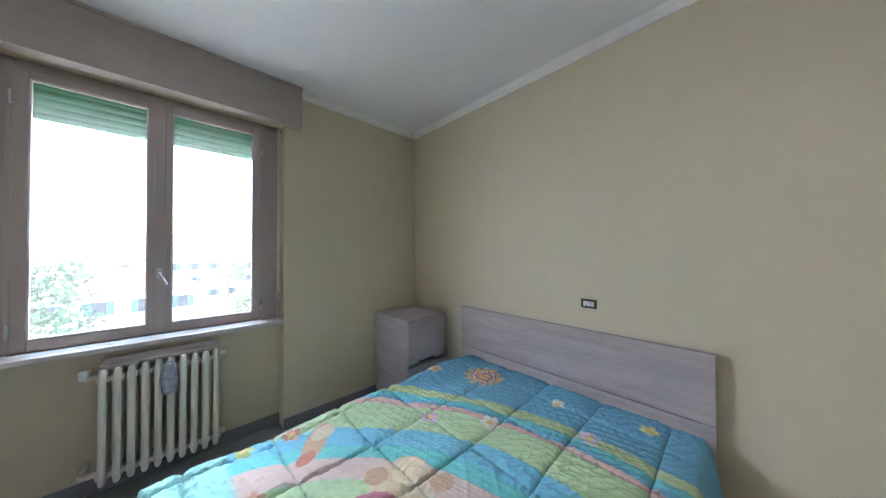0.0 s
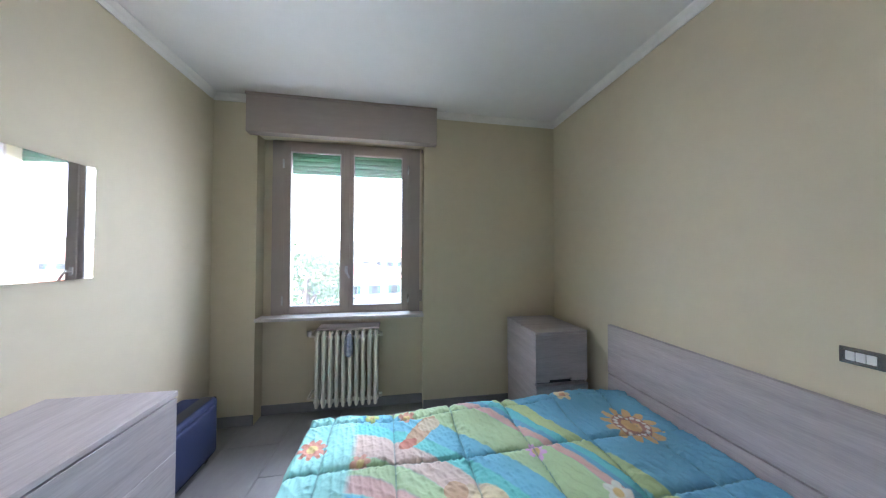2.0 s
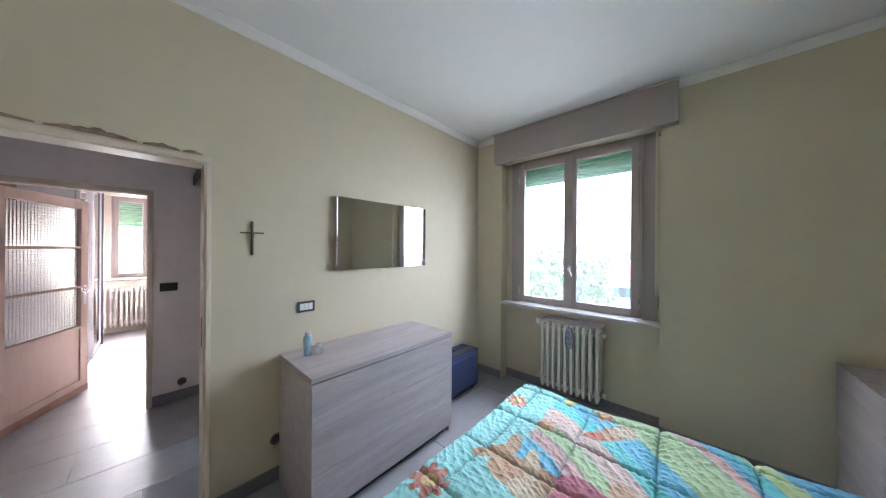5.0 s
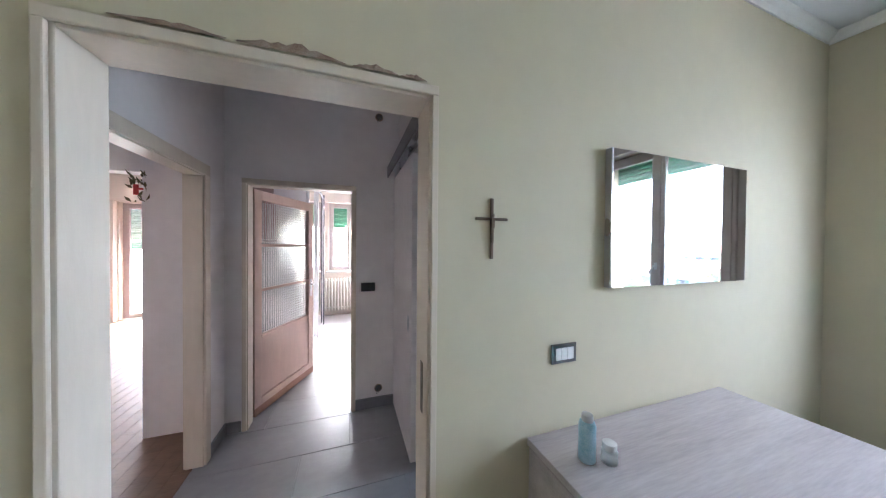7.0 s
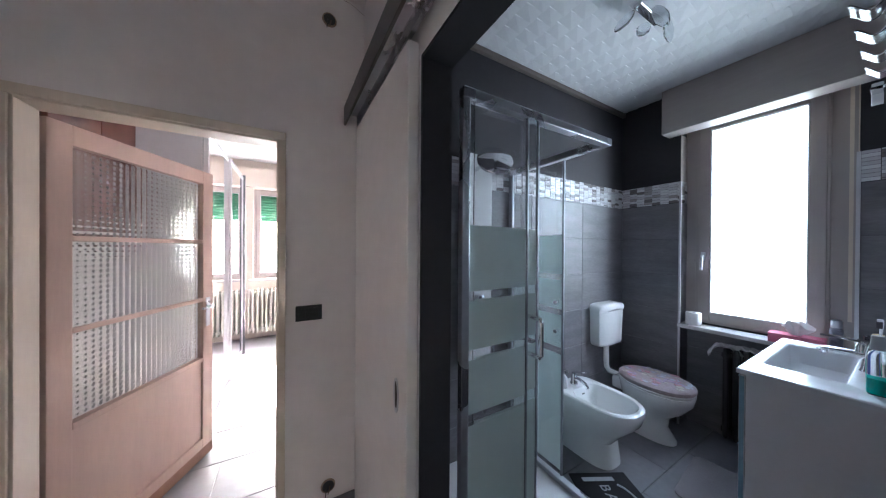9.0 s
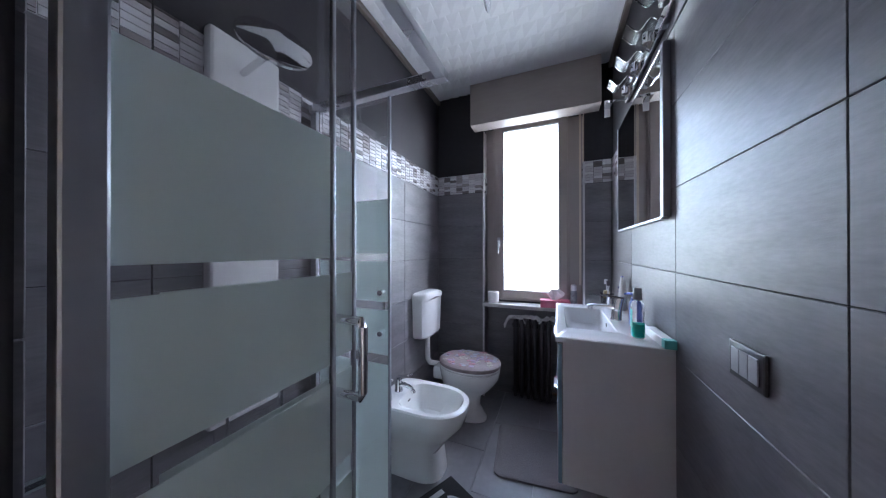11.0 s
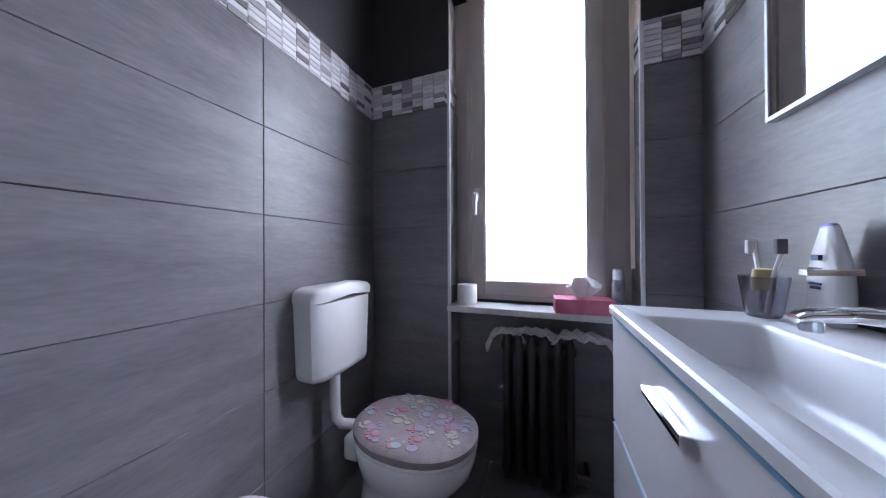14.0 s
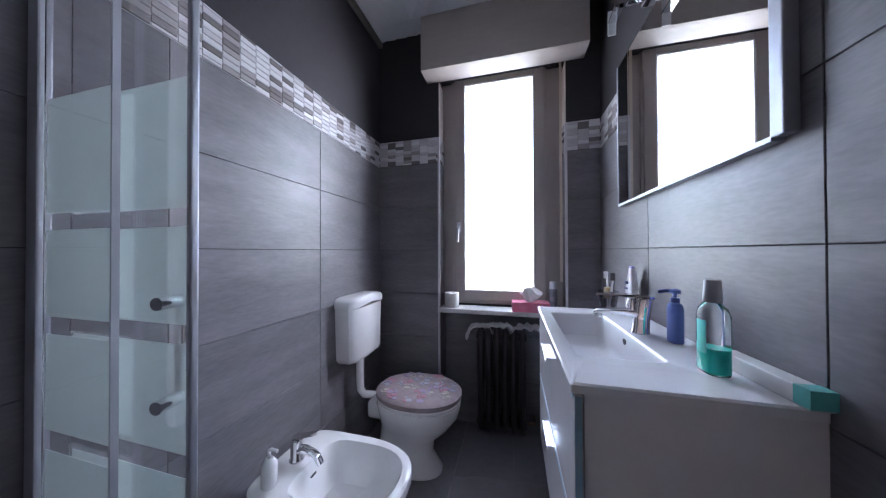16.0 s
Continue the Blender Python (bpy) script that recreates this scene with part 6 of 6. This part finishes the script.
for lx in (0.04, 0.86):
    for ly in (0.04, 1.27):
        part("leg", boxes((lx, ly, 0, lx + 0.05, ly + 0.05, 0.64), bevel=0.004), M_CREAMWOOD, tb_)
bk = thing("magazine_pile", "small pile of red and white magazines on the table", "magazines", pose(-4.95, -7.45, 0.75))
for k, c_ in enumerate(((0.5, 0.05, 0.05), (0.7, 0.66, 0.6), (0.55, 0.10, 0.08))):
    part("magazine", boxes((-0.14 + 0.01 * k, -0.10, 0.012 * k, 0.14, 0.10 - 0.012 * k, 0.012 * k + 0.011)), mat("cover_%d" % k, c_, 0.4), bk)


def dining_chair(m):
    c = thing("dining_chair", "dark leather dining chair with curved back and wooden legs", "chair", m, "dining chairs")
    M_L = bpy.data.materials.get("dark_grey_leather") or mat("dark_grey_leather", (0.05, 0.048, 0.055), 0.45, bump=0.1)
    M_S = bpy.data.materials.get("blue_seat_cloth") or mat("blue_seat_cloth", (0.03, 0.05, 0.16), 0.8)
    M_W = bpy.data.materials.get("dark_chair_wood") or mat("dark_chair_wood", (0.07, 0.03, 0.02), 0.35)
    part("seat", boxes((-0.21, -0.21, 0.43, 0.21, 0.21, 0.485), bevel=0.02, seg=3), M_S, c, "dark blue seat cushion", smooth=True)
    part("backrest", loft([[(-0.205 - 0.10 * u * u + 0.02 * math.cos(v * 2.4), v * 0.22 * (0.88 + 0.12 * u), 0.44 + 0.48 * u) for v in [-1 + k / 5 for k in range(11)]] + [(-0.235 - 0.10 * u * u + 0.02 * math.cos(v * 2.4), v * 0.22 * (0.88 + 0.12 * u), 0.44 + 0.48 * u) for v in [1 - k / 5 for k in range(11)]] for u in [k / 8 for k in range(9)]]), M_L, c, smooth=True)
    for sx in (-1, 1):
        for sy in (-1, 1):
            part("leg", tube([(sx * 0.175, sy * 0.175, 0.44), (sx * 0.185, sy * 0.18, 0.22), (sx * (0.20 if sx > 0 else 0.25), sy * 0.185, 0.0)], 0.017, 8), M_W, c, smooth=True)
    part("seat_frame", boxes((-0.195, -0.195, 0.40, 0.195, 0.195, 0.432), bevel=0.005), M_W, c)
    return c


ch1 = dining_chair(pose(-4.72, -6.78, 0, 0, 0, -100))
copy_thing(ch1, pose(-5.52, -7.55, 0, 0, 0, 0))
# small dried-flower garland at the opening's corner
gl = thing("garland", "small dried garland with a red ribbon at the opening's corner", "decoration", pose(-1.895, -4.36, 1.98))
r = random.Random(2)
M_DRY = mat("dried_leaf", (0.12, 0.10, 0.05), 0.8)
M_RIB = mat("red_ribbon", (0.45, 0.03, 0.03), 0.6)
for k in range(26):
    lx, ly, lz = r.uniform(0.0, 0.03), r.uniform(-0.05, 0.055), r.uniform(-0.16, 0.06)
    bm = loft([[(0, -0.001, 0), (0.001, 0.001, 0), (0, 0.001, 0.001)], [(0.008, -0.011, 0.025), (0.009, 0.011, 0.025), (0.008, 0.0, 0.028)], [(0.004, -0.001, 0.055), (0.005, 0.001, 0.055), (0.004, 0, 0.056)]])
    part("leaf", bm, M_DRY, gl).matrix_local = pose(lx, ly, lz, r.uniform(-70, 70), r.uniform(-30, 30), r.uniform(0, 360))
part("ribbon", boxes((0.02, -0.02, -0.10, 0.03, 0.01, -0.02), (0.018, 0.0, -0.06, 0.028, 0.035, -0.045), bevel=0.003), M_RIB, gl)

# ---- outdoors, three storeys below ----
G = -9.0
structure("ground", boxes((-900, -900, G - 1, 900, 900, G)), mat("grass_and_yards", (0.09, 0.12, 0.05), 0.9, col2=(0.20, 0.19, 0.15), scale=0.08, bump=0), "green yards and gardens far below", "ground")
structure("road", boxes((-300, 26, G, 300, 32, G + 0.03)), mat("asphalt", (0.055, 0.055, 0.06), 0.85, scale=1.5), "grey asphalt street below", "road")
M_HWALL = mat("pale_render", (0.62, 0.58, 0.53), 0.85, var=0.08, scale=0.6)
M_HWALL2 = mat("ochre_render", (0.55, 0.46, 0.34), 0.85, var=0.08, scale=0.6)
M_ROOF = mat("terracotta_roof", (0.26, 0.11, 0.07), 0.85, var=0.2, scale=2, bump=0.3, bscale=8)
M_HWIN = mat("dark_window_glass", (0.03, 0.035, 0.04), 0.1)
M_SHUT = mat("dark_green_shutter", (0.03, 0.10, 0.06), 0.6)


def house(x, y, w, d, h, turn, wallm, storeys):
    hs = thing("house", "pale rendered house with a terracotta roof among gardens", "house", pose(x, y, G, 0, 0, turn), "houses outside")
    part("wall", boxes((-w / 2, -d / 2, 0, w / 2, d / 2, h)), wallm, hs)
    o = 0.5
    rf = part("roof", loft([[(-w / 2 - o, -d / 2 - o, h), (w / 2 + o, -d / 2 - o, h), (w / 2 + o, d / 2 + o, h), (-w / 2 - o, d / 2 + o, h)], [(-w / 2 - o, -d / 2 - o, h + 0.15), (w / 2 + o, -d / 2 - o, h + 0.15), (w / 2 + o, d / 2 + o, h + 0.15), (-w / 2 - o, d / 2 + o, h + 0.15)], [(-w / 2 + d / 2.2, -0.05, h + d * 0.24), (w / 2 - d / 2.2, -0.05, h + d * 0.24), (w / 2 - d / 2.2, 0.05, h + d * 0.24), (-w / 2 + d / 2.2, 0.05, h + d * 0.24)]]), M_ROOF, hs)
    part("chimney", boxes((w * 0.2, 0.5, h + 0.3, w * 0.2 + 0.6, 1.1, h + d * 0.24 + 0.7)), wallm, rf)
    n = max(2, int(w / 3))
    for s in range(storeys):
        z = 0.9 + s * 2.9
        for k in range(n):
            xx = -w / 2 + (k + 0.5) * w / n
            wi = part("window", boxes((xx - 0.5, -d / 2 - 0.03, z, xx + 0.5, -d / 2 + 0.01, z + 1.4)), M_HWIN, hs)
            part("shutter", boxes((xx - 1.0, -d / 2 - 0.06, z, xx - 0.52, -d / 2 - 0.005, z + 1.4)), M_SHUT, wi)
            part("shutter", boxes((xx + 0.52, -d / 2 - 0.06, z, xx + 1.0, -d / 2 - 0.005, z + 1.4)), M_SHUT, wi)
            part("sill", boxes((xx - 0.6, -d / 2 - 0.12, z - 0.08, xx + 0.6, -d / 2, z)), wallm, wi)
    return hs


for hx, hy, w_, d_, h_, t_, m_, s_ in ((-6, 48, 16, 10, 6.2, 8, M_HWALL, 2), (14, 42, 12, 9, 5.8, -6, M_HWALL2, 2), (30, 55, 18, 10, 6.0, 4, M_HWALL, 2), (46, 40, 14, 10, 5.6, -12, M_HWALL, 2), (4, 82, 26, 11, 9.0, 3, M_HWALL2, 3),
                                       (38, 92, 30, 12, 8.8, -4, M_HWALL, 3), (-34, 70, 22, 11, 8.8, 10, M_HWALL, 3), (70, 75, 24, 12, 8.5, -15, M_HWALL2, 3), (-60, 8, 14, 18, 6, 0, M_HWALL, 2), (64, 30, 12, 10, 5.8, 20, M_HWALL2, 2)):
    house(hx, hy, w_, d_, h_, t_, m_, s_)
M_LEAF = mat("tree_leaves", (0.045, 0.085, 0.03), 0.8, col2=(0.10, 0.15, 0.05), scale=1.0)
M_BARK = mat("tree_bark", (0.10, 0.075, 0.055), 0.9, bump=0.5, bscale=20)


def tree(x, y, h, seed, leaves=2600):
    r = random.Random(seed)
    t = thing("tree", "leafy green garden tree below the window", "tree", pose(x, y, G), "garden trees")
    bm = tube([(0, 0, 0), (0.1, 0.05, h * 0.25), (0.0, 0.1, h * 0.5), (0.1, 0, h * 0.8)], h * 0.022, 8)
    part("trunk", bm, M_BARK, t)
    tips = []
    for k in range(9):
        a, z0 = r.uniform(0, 6.28), h * r.uniform(0.3, 0.65)
        e = Vector((math.cos(a) * h * r.uniform(0.16, 0.30), math.sin(a) * h * r.uniform(0.16, 0.30), z0 + h * r.uniform(0.12, 0.35)))
        part("limb", tube([(0.05, 0.05, z0), (e.x * 0.5, e.y * 0.5, z0 + (e.z - z0) * 0.6), tuple(e)], h * 0.008, 6), M_BARK, t)
        tips.append((e, h * r.uniform(0.11, 0.19)))
    tips.append((Vector((0, 0, h * 0.85)), h * 0.17))
    v, f = [], []
    for k in range(leaves):
        c, rad_ = tips[k % len(tips)]
        d = Vector((r.gauss(0, 1), r.gauss(0, 1), r.gauss(0, 1))).normalized() * rad_ * r.uniform(0.45, 1.12)
        p = c + Vector((d.x, d.y, d.z * 0.8))
        s = h * r.uniform(0.008, 0.018)
        q = Euler((r.uniform(0, 6), r.uniform(0, 6), r.uniform(0, 6))).to_matrix()
        b0 = len(v)
        for ox, oy in ((-1, -0.6), (1, -0.5), (0.8, 0.7), (-0.7, 0.8)):
            v.append(tuple(p + q @ Vector((ox * s, oy * s, 0.2 * s * ox * oy))))
        f.append((b0, b0 + 1, b0 + 2, b0 + 3))
    me_ = bpy.data.meshes.new("crown")
    me_.from_pydata(v, [], f)
    me_.materials.append(M_LEAF)
    ob = new("crown", me_)
    ob.parent = t


for k, (tx, ty, th) in enumerate(((-6.0, 22, 10.4), (6.5, 34, 7.0), (12, 27, 6.0), (20, 30, 6.5), (28, 37, 7.0), (-15, 34, 8.0), (36, 30, 6.0), (-24, 46, 9), (23, 50, 8), (7, 62, 9), (52, 60, 9), (-16, 62, 10), (42, 70, 10), (60, 52, 8))):
    tree(tx, ty, th, 40 + k)
hz_ = structure("backdrop", loft([[(x, 380 + 20 * math.sin(x * 0.01), z) for z in (G - 2, G + 18 + 7 * math.sin(x * 0.021) + 4 * math.sin(x * 0.057))] + [(x, 386 + 20 * math.sin(x * 0.01), z) for z in (G + 18 + 7 * math.sin(x * 0.021) + 4 * math.sin(x * 0.057), G - 2)] for x in range(-500, 501, 10)]), mat("hazy_woods", (0.24, 0.28, 0.26), 0.9, scale=0.05), "hazy far line of woods and roofs", "backdrop")

# ---- pieces: tiles, mosaic, planks ----
mesh_of = {}


def piece(name, size, material, parent, loc, bev=0.0012):
    """A small bevelled block of that size with its low corner at loc; alike pieces share one mesh."""
    key = (name, tuple(round(s, 4) for s in size), material.name)
    if key not in mesh_of:
        bm = boxes((0, 0, 0, *size), bevel=bev, seg=1)
        me = bpy.data.meshes.new(name)
        bm.to_mesh(me)
        bm.free()
        me.materials.append(material)
        mesh_of[key] = me
    ob = new(name, mesh_of[key])
    ob.parent = parent
    ob.location = loc
    return ob


TL, TH_, GAP, TT = 0.63, 0.307, 0.0022, 0.008
TLIFT, TTOP = 0.029, 1.871


def tile_strip(parent, axis, face, lo, hi, joint, zmax=TTOP, first=0):
    """Rows of wall tiles on the plane axis = face (its low side), from lo to hi."""
    cuts = [lo]
    c = joint - math.ceil((joint - lo) / TL) * TL
    while c < hi - 0.01:
        if c > lo + 0.01:
            cuts.append(c)
        c += TL
    cuts.append(hi)
    for a, b in zip(cuts, cuts[1:]):
        for k in range(first, 7):
            z0 = k * TH_ + TLIFT if k else 0.0
            z1 = min((k + 1) * TH_ + TLIFT, zmax)
            if z1 - z0 < 0.004:
                continue
            if axis == "x":
                piece("tile", (TT, b - a - GAP, z1 - z0 - GAP), M_TILE, parent, (face, a + GAP / 2, z0 + GAP / 2))
            else:
                piece("tile", (b - a - GAP, TT, z1 - z0 - GAP), M_TILE, parent, (a + GAP / 2, face, z0 + GAP / 2))


def get(name):
    return bpy.data.objects[name]


tile_strip(get("wall_west_bath"), "x", BATH_W + 0.0005, BATH_S + 0.009, BATH_N, -0.545)
ETOP, EMOS = 2.155, -0.29   # on the east wall the tiles run higher as far as the mirror, with no mosaic
tile_strip(get("wall_east_bath"), "x", BATH_E - TT - 0.0005, BATH_S, BATH_N, -0.497)
tile_strip(get("wall_east_bath"), "x", BATH_E - TT - 0.0005, BATH_S, EMOS, -0.497, ETOP, 6)
tile_strip(get("wall_north_bath"), "y", BATH_N - TT - 0.0005, BATH_W + 0.009, BNX0 - 0.004, BNX0)
tile_strip(get("wall_north_bath"), "y", BATH_N - TT - 0.0005, BNX1 + 0.004, BATH_E - 0.009, BATH_E)
tile_strip(get("wall_north_bath"), "x", BNX0 + 0.0005, BATH_N, 0.249, 0.249)
tile_strip(get("wall_north_bath"), "x", BNX1 - TT - 0.0005, BATH_N, 0.249, 0.249)
tile_strip(get("wall_north_bath_outer"), "y", 0.25 - TT - 0.0005, BNX0 + 0.009, BNX1 - 0.009, -0.755, 0.82)
tile_strip(get("wall_south_bath"), "y", BATH_S + 0.0005, BATH_W + 0.009, BX0 - 0.012, BX0)
# mosaic band
M_MOSAIC = bpy.data.materials.new("mosaic_strips")
M_MOSAIC.use_nodes = True
mn, mlk = M_MOSAIC.node_tree.nodes, M_MOSAIC.node_tree.links
geo, oinf, add = mn.new("ShaderNodeNewGeometry"), mn.new("ShaderNodeObjectInfo"), mn.new("ShaderNodeMath")
fr = mn.new("ShaderNodeMath")
fr.operation = "FRACT"
mlk.new(geo.outputs["Random Per Island"], add.inputs[0])
mlk.new(oinf.outputs["Random"], add.inputs[1])
mlk.new(add.outputs[0], fr.inputs[0])
rp = mn.new("ShaderNodeValToRGB")
rp.color_ramp.interpolation = "CONSTANT"
for k, (p_, c_) in enumerate(((0.0, (0.66, 0.65, 0.66)), (0.42, (0.54, 0.52, 0.54)), (0.66, (0.19, 0.17, 0.17)), (0.84, (0.36, 0.33, 0.33)))):
    e_ = rp.color_ramp.elements[k] if k < 2 else rp.color_ramp.elements.new(p_)
    e_.position, e_.color = p_, (*c_, 1)
mlk.new(fr.outputs[0], rp.inputs["Fac"])
mlk.new(rp.outputs["Color"], mn["Principled BSDF"].inputs["Base Color"])
mn["Principled BSDF"].inputs["Roughness"].default_value = 0.25
ML, MH, MZ, MR, MTOP = 0.062, 0.0228, 1.873, 9, 2.052
structure("trim_mosaic_bed_west", boxes((BATH_W, BATH_S + 0.009, MZ, BATH_W + 0.004, BATH_N, MTOP)), M_BTRIM, "pale mosaic grout", "grout")
structure("trim_mosaic_bed_east", boxes((BATH_E - 0.004, EMOS, MZ, BATH_E, BATH_N, MTOP)), M_BTRIM, "pale mosaic grout", "grout")


def mosaic_cells(lo, hi):
    """Upright columns of thin strips, every other column set off by half a strip: (a, b, z0, z1)."""
    for c in range(int((hi - lo) / ML) + 1):
        a, b = lo + c * ML + 0.0012, min(lo + (c + 1) * ML - 0.0012, hi)
        if b - a < 0.006:
            continue
        for row in range(MR):
            z0 = MZ + (row - 0.5 * (c % 2)) * MH
            z0, z1 = max(z0, MZ) + 0.0014, min(z0 + MH, MTOP) - 0.0014
            if z1 - z0 > 0.004:
                yield a, b, z0, z1


rest = []
for n_, (a, b, z0, z1) in enumerate(mosaic_cells(BATH_S + 0.009, BATH_N - 0.001)):
    if a > -1.42:
        piece("mosaic_piece", (0.009, round(b - a, 4), round(z1 - z0, 4)), M_MOSAIC, get("trim_mosaic_bed_west"), (BATH_W + 0.0005, a, z0), 0.0008)
    else:
        rest.append((BATH_W + 0.0005, a, z0, BATH_W + 0.0095, b, z1))
for axis, face, lo, hi in (("x", BATH_E - 0.0095, EMOS, BATH_N), ("y", BATH_N - 0.0095, BATH_W + 0.010, BNX0 - 0.004), ("y", BATH_N - 0.0095, BNX1 + 0.004, BATH_E - 0.010), ("y", BATH_S + 0.0005, BATH_W + 0.010, BX0 - 0.012), ("x", BNX0 + 0.0005, BATH_N, 0.215), ("x", BNX1 - 0.0095, BATH_N, 0.215)):
    for a, b, z0, z1 in mosaic_cells(lo, hi):
        rest.append((face, a, z0, face + 0.009, b, z1) if axis == "x" else (a, face, z0, b, face + 0.009, z1))
vs, fs = [], []
for x0, y0, z0, x1, y1, z1 in rest:
    b0 = len(vs)
    vs += [(x0, y0, z0), (x1, y0, z0), (x1, y1, z0), (x0, y1, z0), (x0, y0, z1), (x1, y0, z1), (x1, y1, z1), (x0, y1, z1)]
    fs += [tuple(b0 + i for i in q) for q in ((3, 2, 1, 0), (4, 5, 6, 7), (0, 1, 5, 4), (1, 2, 6, 5), (2, 3, 7, 6), (3, 0, 4, 7))]
me = bpy.data.meshes.new("mosaic_rest")
me.from_pydata(vs, [], fs)
me.materials.append(M_MOSAIC)
ob = new("mosaic_rest", me)
ob.parent = get("trim_mosaic_bed_east")
tagged(ob, "pale and grey mosaic strips", kind="stuff")


def floor_tiles(parent, x0, x1, y0, y1, w, l, material, shift=0.33):
    row, x = 0, x0
    while x < x1 - 0.01:
        xe = min(x + w, x1)
        y = y0 - (row % 3) * shift * l
        while y < y1 - 0.01:
            a, b = max(y, y0), min(y + l, y1)
            if b - a > 0.02:
                piece("tile", (xe - x - 0.003, b - a - 0.003, 0.008), material, parent, (x + 0.0015, a + 0.0015, -0.008), 0.001)
            y += l
        x, row = xe, row + 1


floor_tiles(floor_bed, -0.14, BED_E, BED_S, 0.14, 0.40, 1.0, M_FLOOR)
floor_tiles(floor_hall, -2.93, -0.14, HALL_S - 0.06, -2.2, 0.40, 1.0, M_FLOOR)
M_BFLOOR = mat("dark_bath_floor_tile", (0.16, 0.155, 0.17), 0.3, col2=(0.22, 0.215, 0.23), scale=3, bump=0.02, obrand=1)
floor_tiles(floor_bath, BATH_W, BATH_E, -2.2, 0.25, 0.32, 0.65, M_BFLOOR, 0.5)
# parquet: near planks one by one, the far ones joined
PW, PL = 0.10, 0.60
vs, fs, near_n = [], [], 0
for i in range(int((-0.40 - LIV_W) / PL) + 2):
    for j in range(int((HALL_S - 0.06 - LIV_S) / PW) + 1):
        y1 = HALL_S - 0.06 - j * PW
        y0 = max(y1 - PW, LIV_S)
        x0 = LIV_W + (i - 0.5 * (j % 2)) * PL
        x0c, x1c = max(x0, LIV_W), min(x0 + PL, -0.40)
        if x1c - x0c < 0.03 or y1 - y0 < 0.02:
            continue
        if -5.0 < x0c and -6.7 < y0 and near_n < 300 and not (x0c > -1.3 and y0 < -4.6):
            near_n += 1
            piece("plank", (round(x1c - x0c - 0.002, 3), round(y1 - y0 - 0.002, 3), 0.010), M_PARQUET, floor_living, (x0c + 0.001, y0 + 0.001, -0.010), 0.0008)
        else:
            b0 = len(vs)
            vs += [(x0c + 0.001, y0 + 0.001, 0), (x1c - 0.001, y0 + 0.001, 0), (x1c - 0.001, y1 - 0.001, 0), (x0c + 0.001, y1 - 0.001, 0)]
            fs.append((b0, b0 + 1, b0 + 2, b0 + 3))
me = bpy.data.meshes.new("planks_rest")
me.from_pydata(vs, [], fs)
me.materials.append(M_PARQUET)
ob = new("planks_rest", me)
ob.parent = floor_living
tagged(ob, "oak parquet planks", kind="stuff")
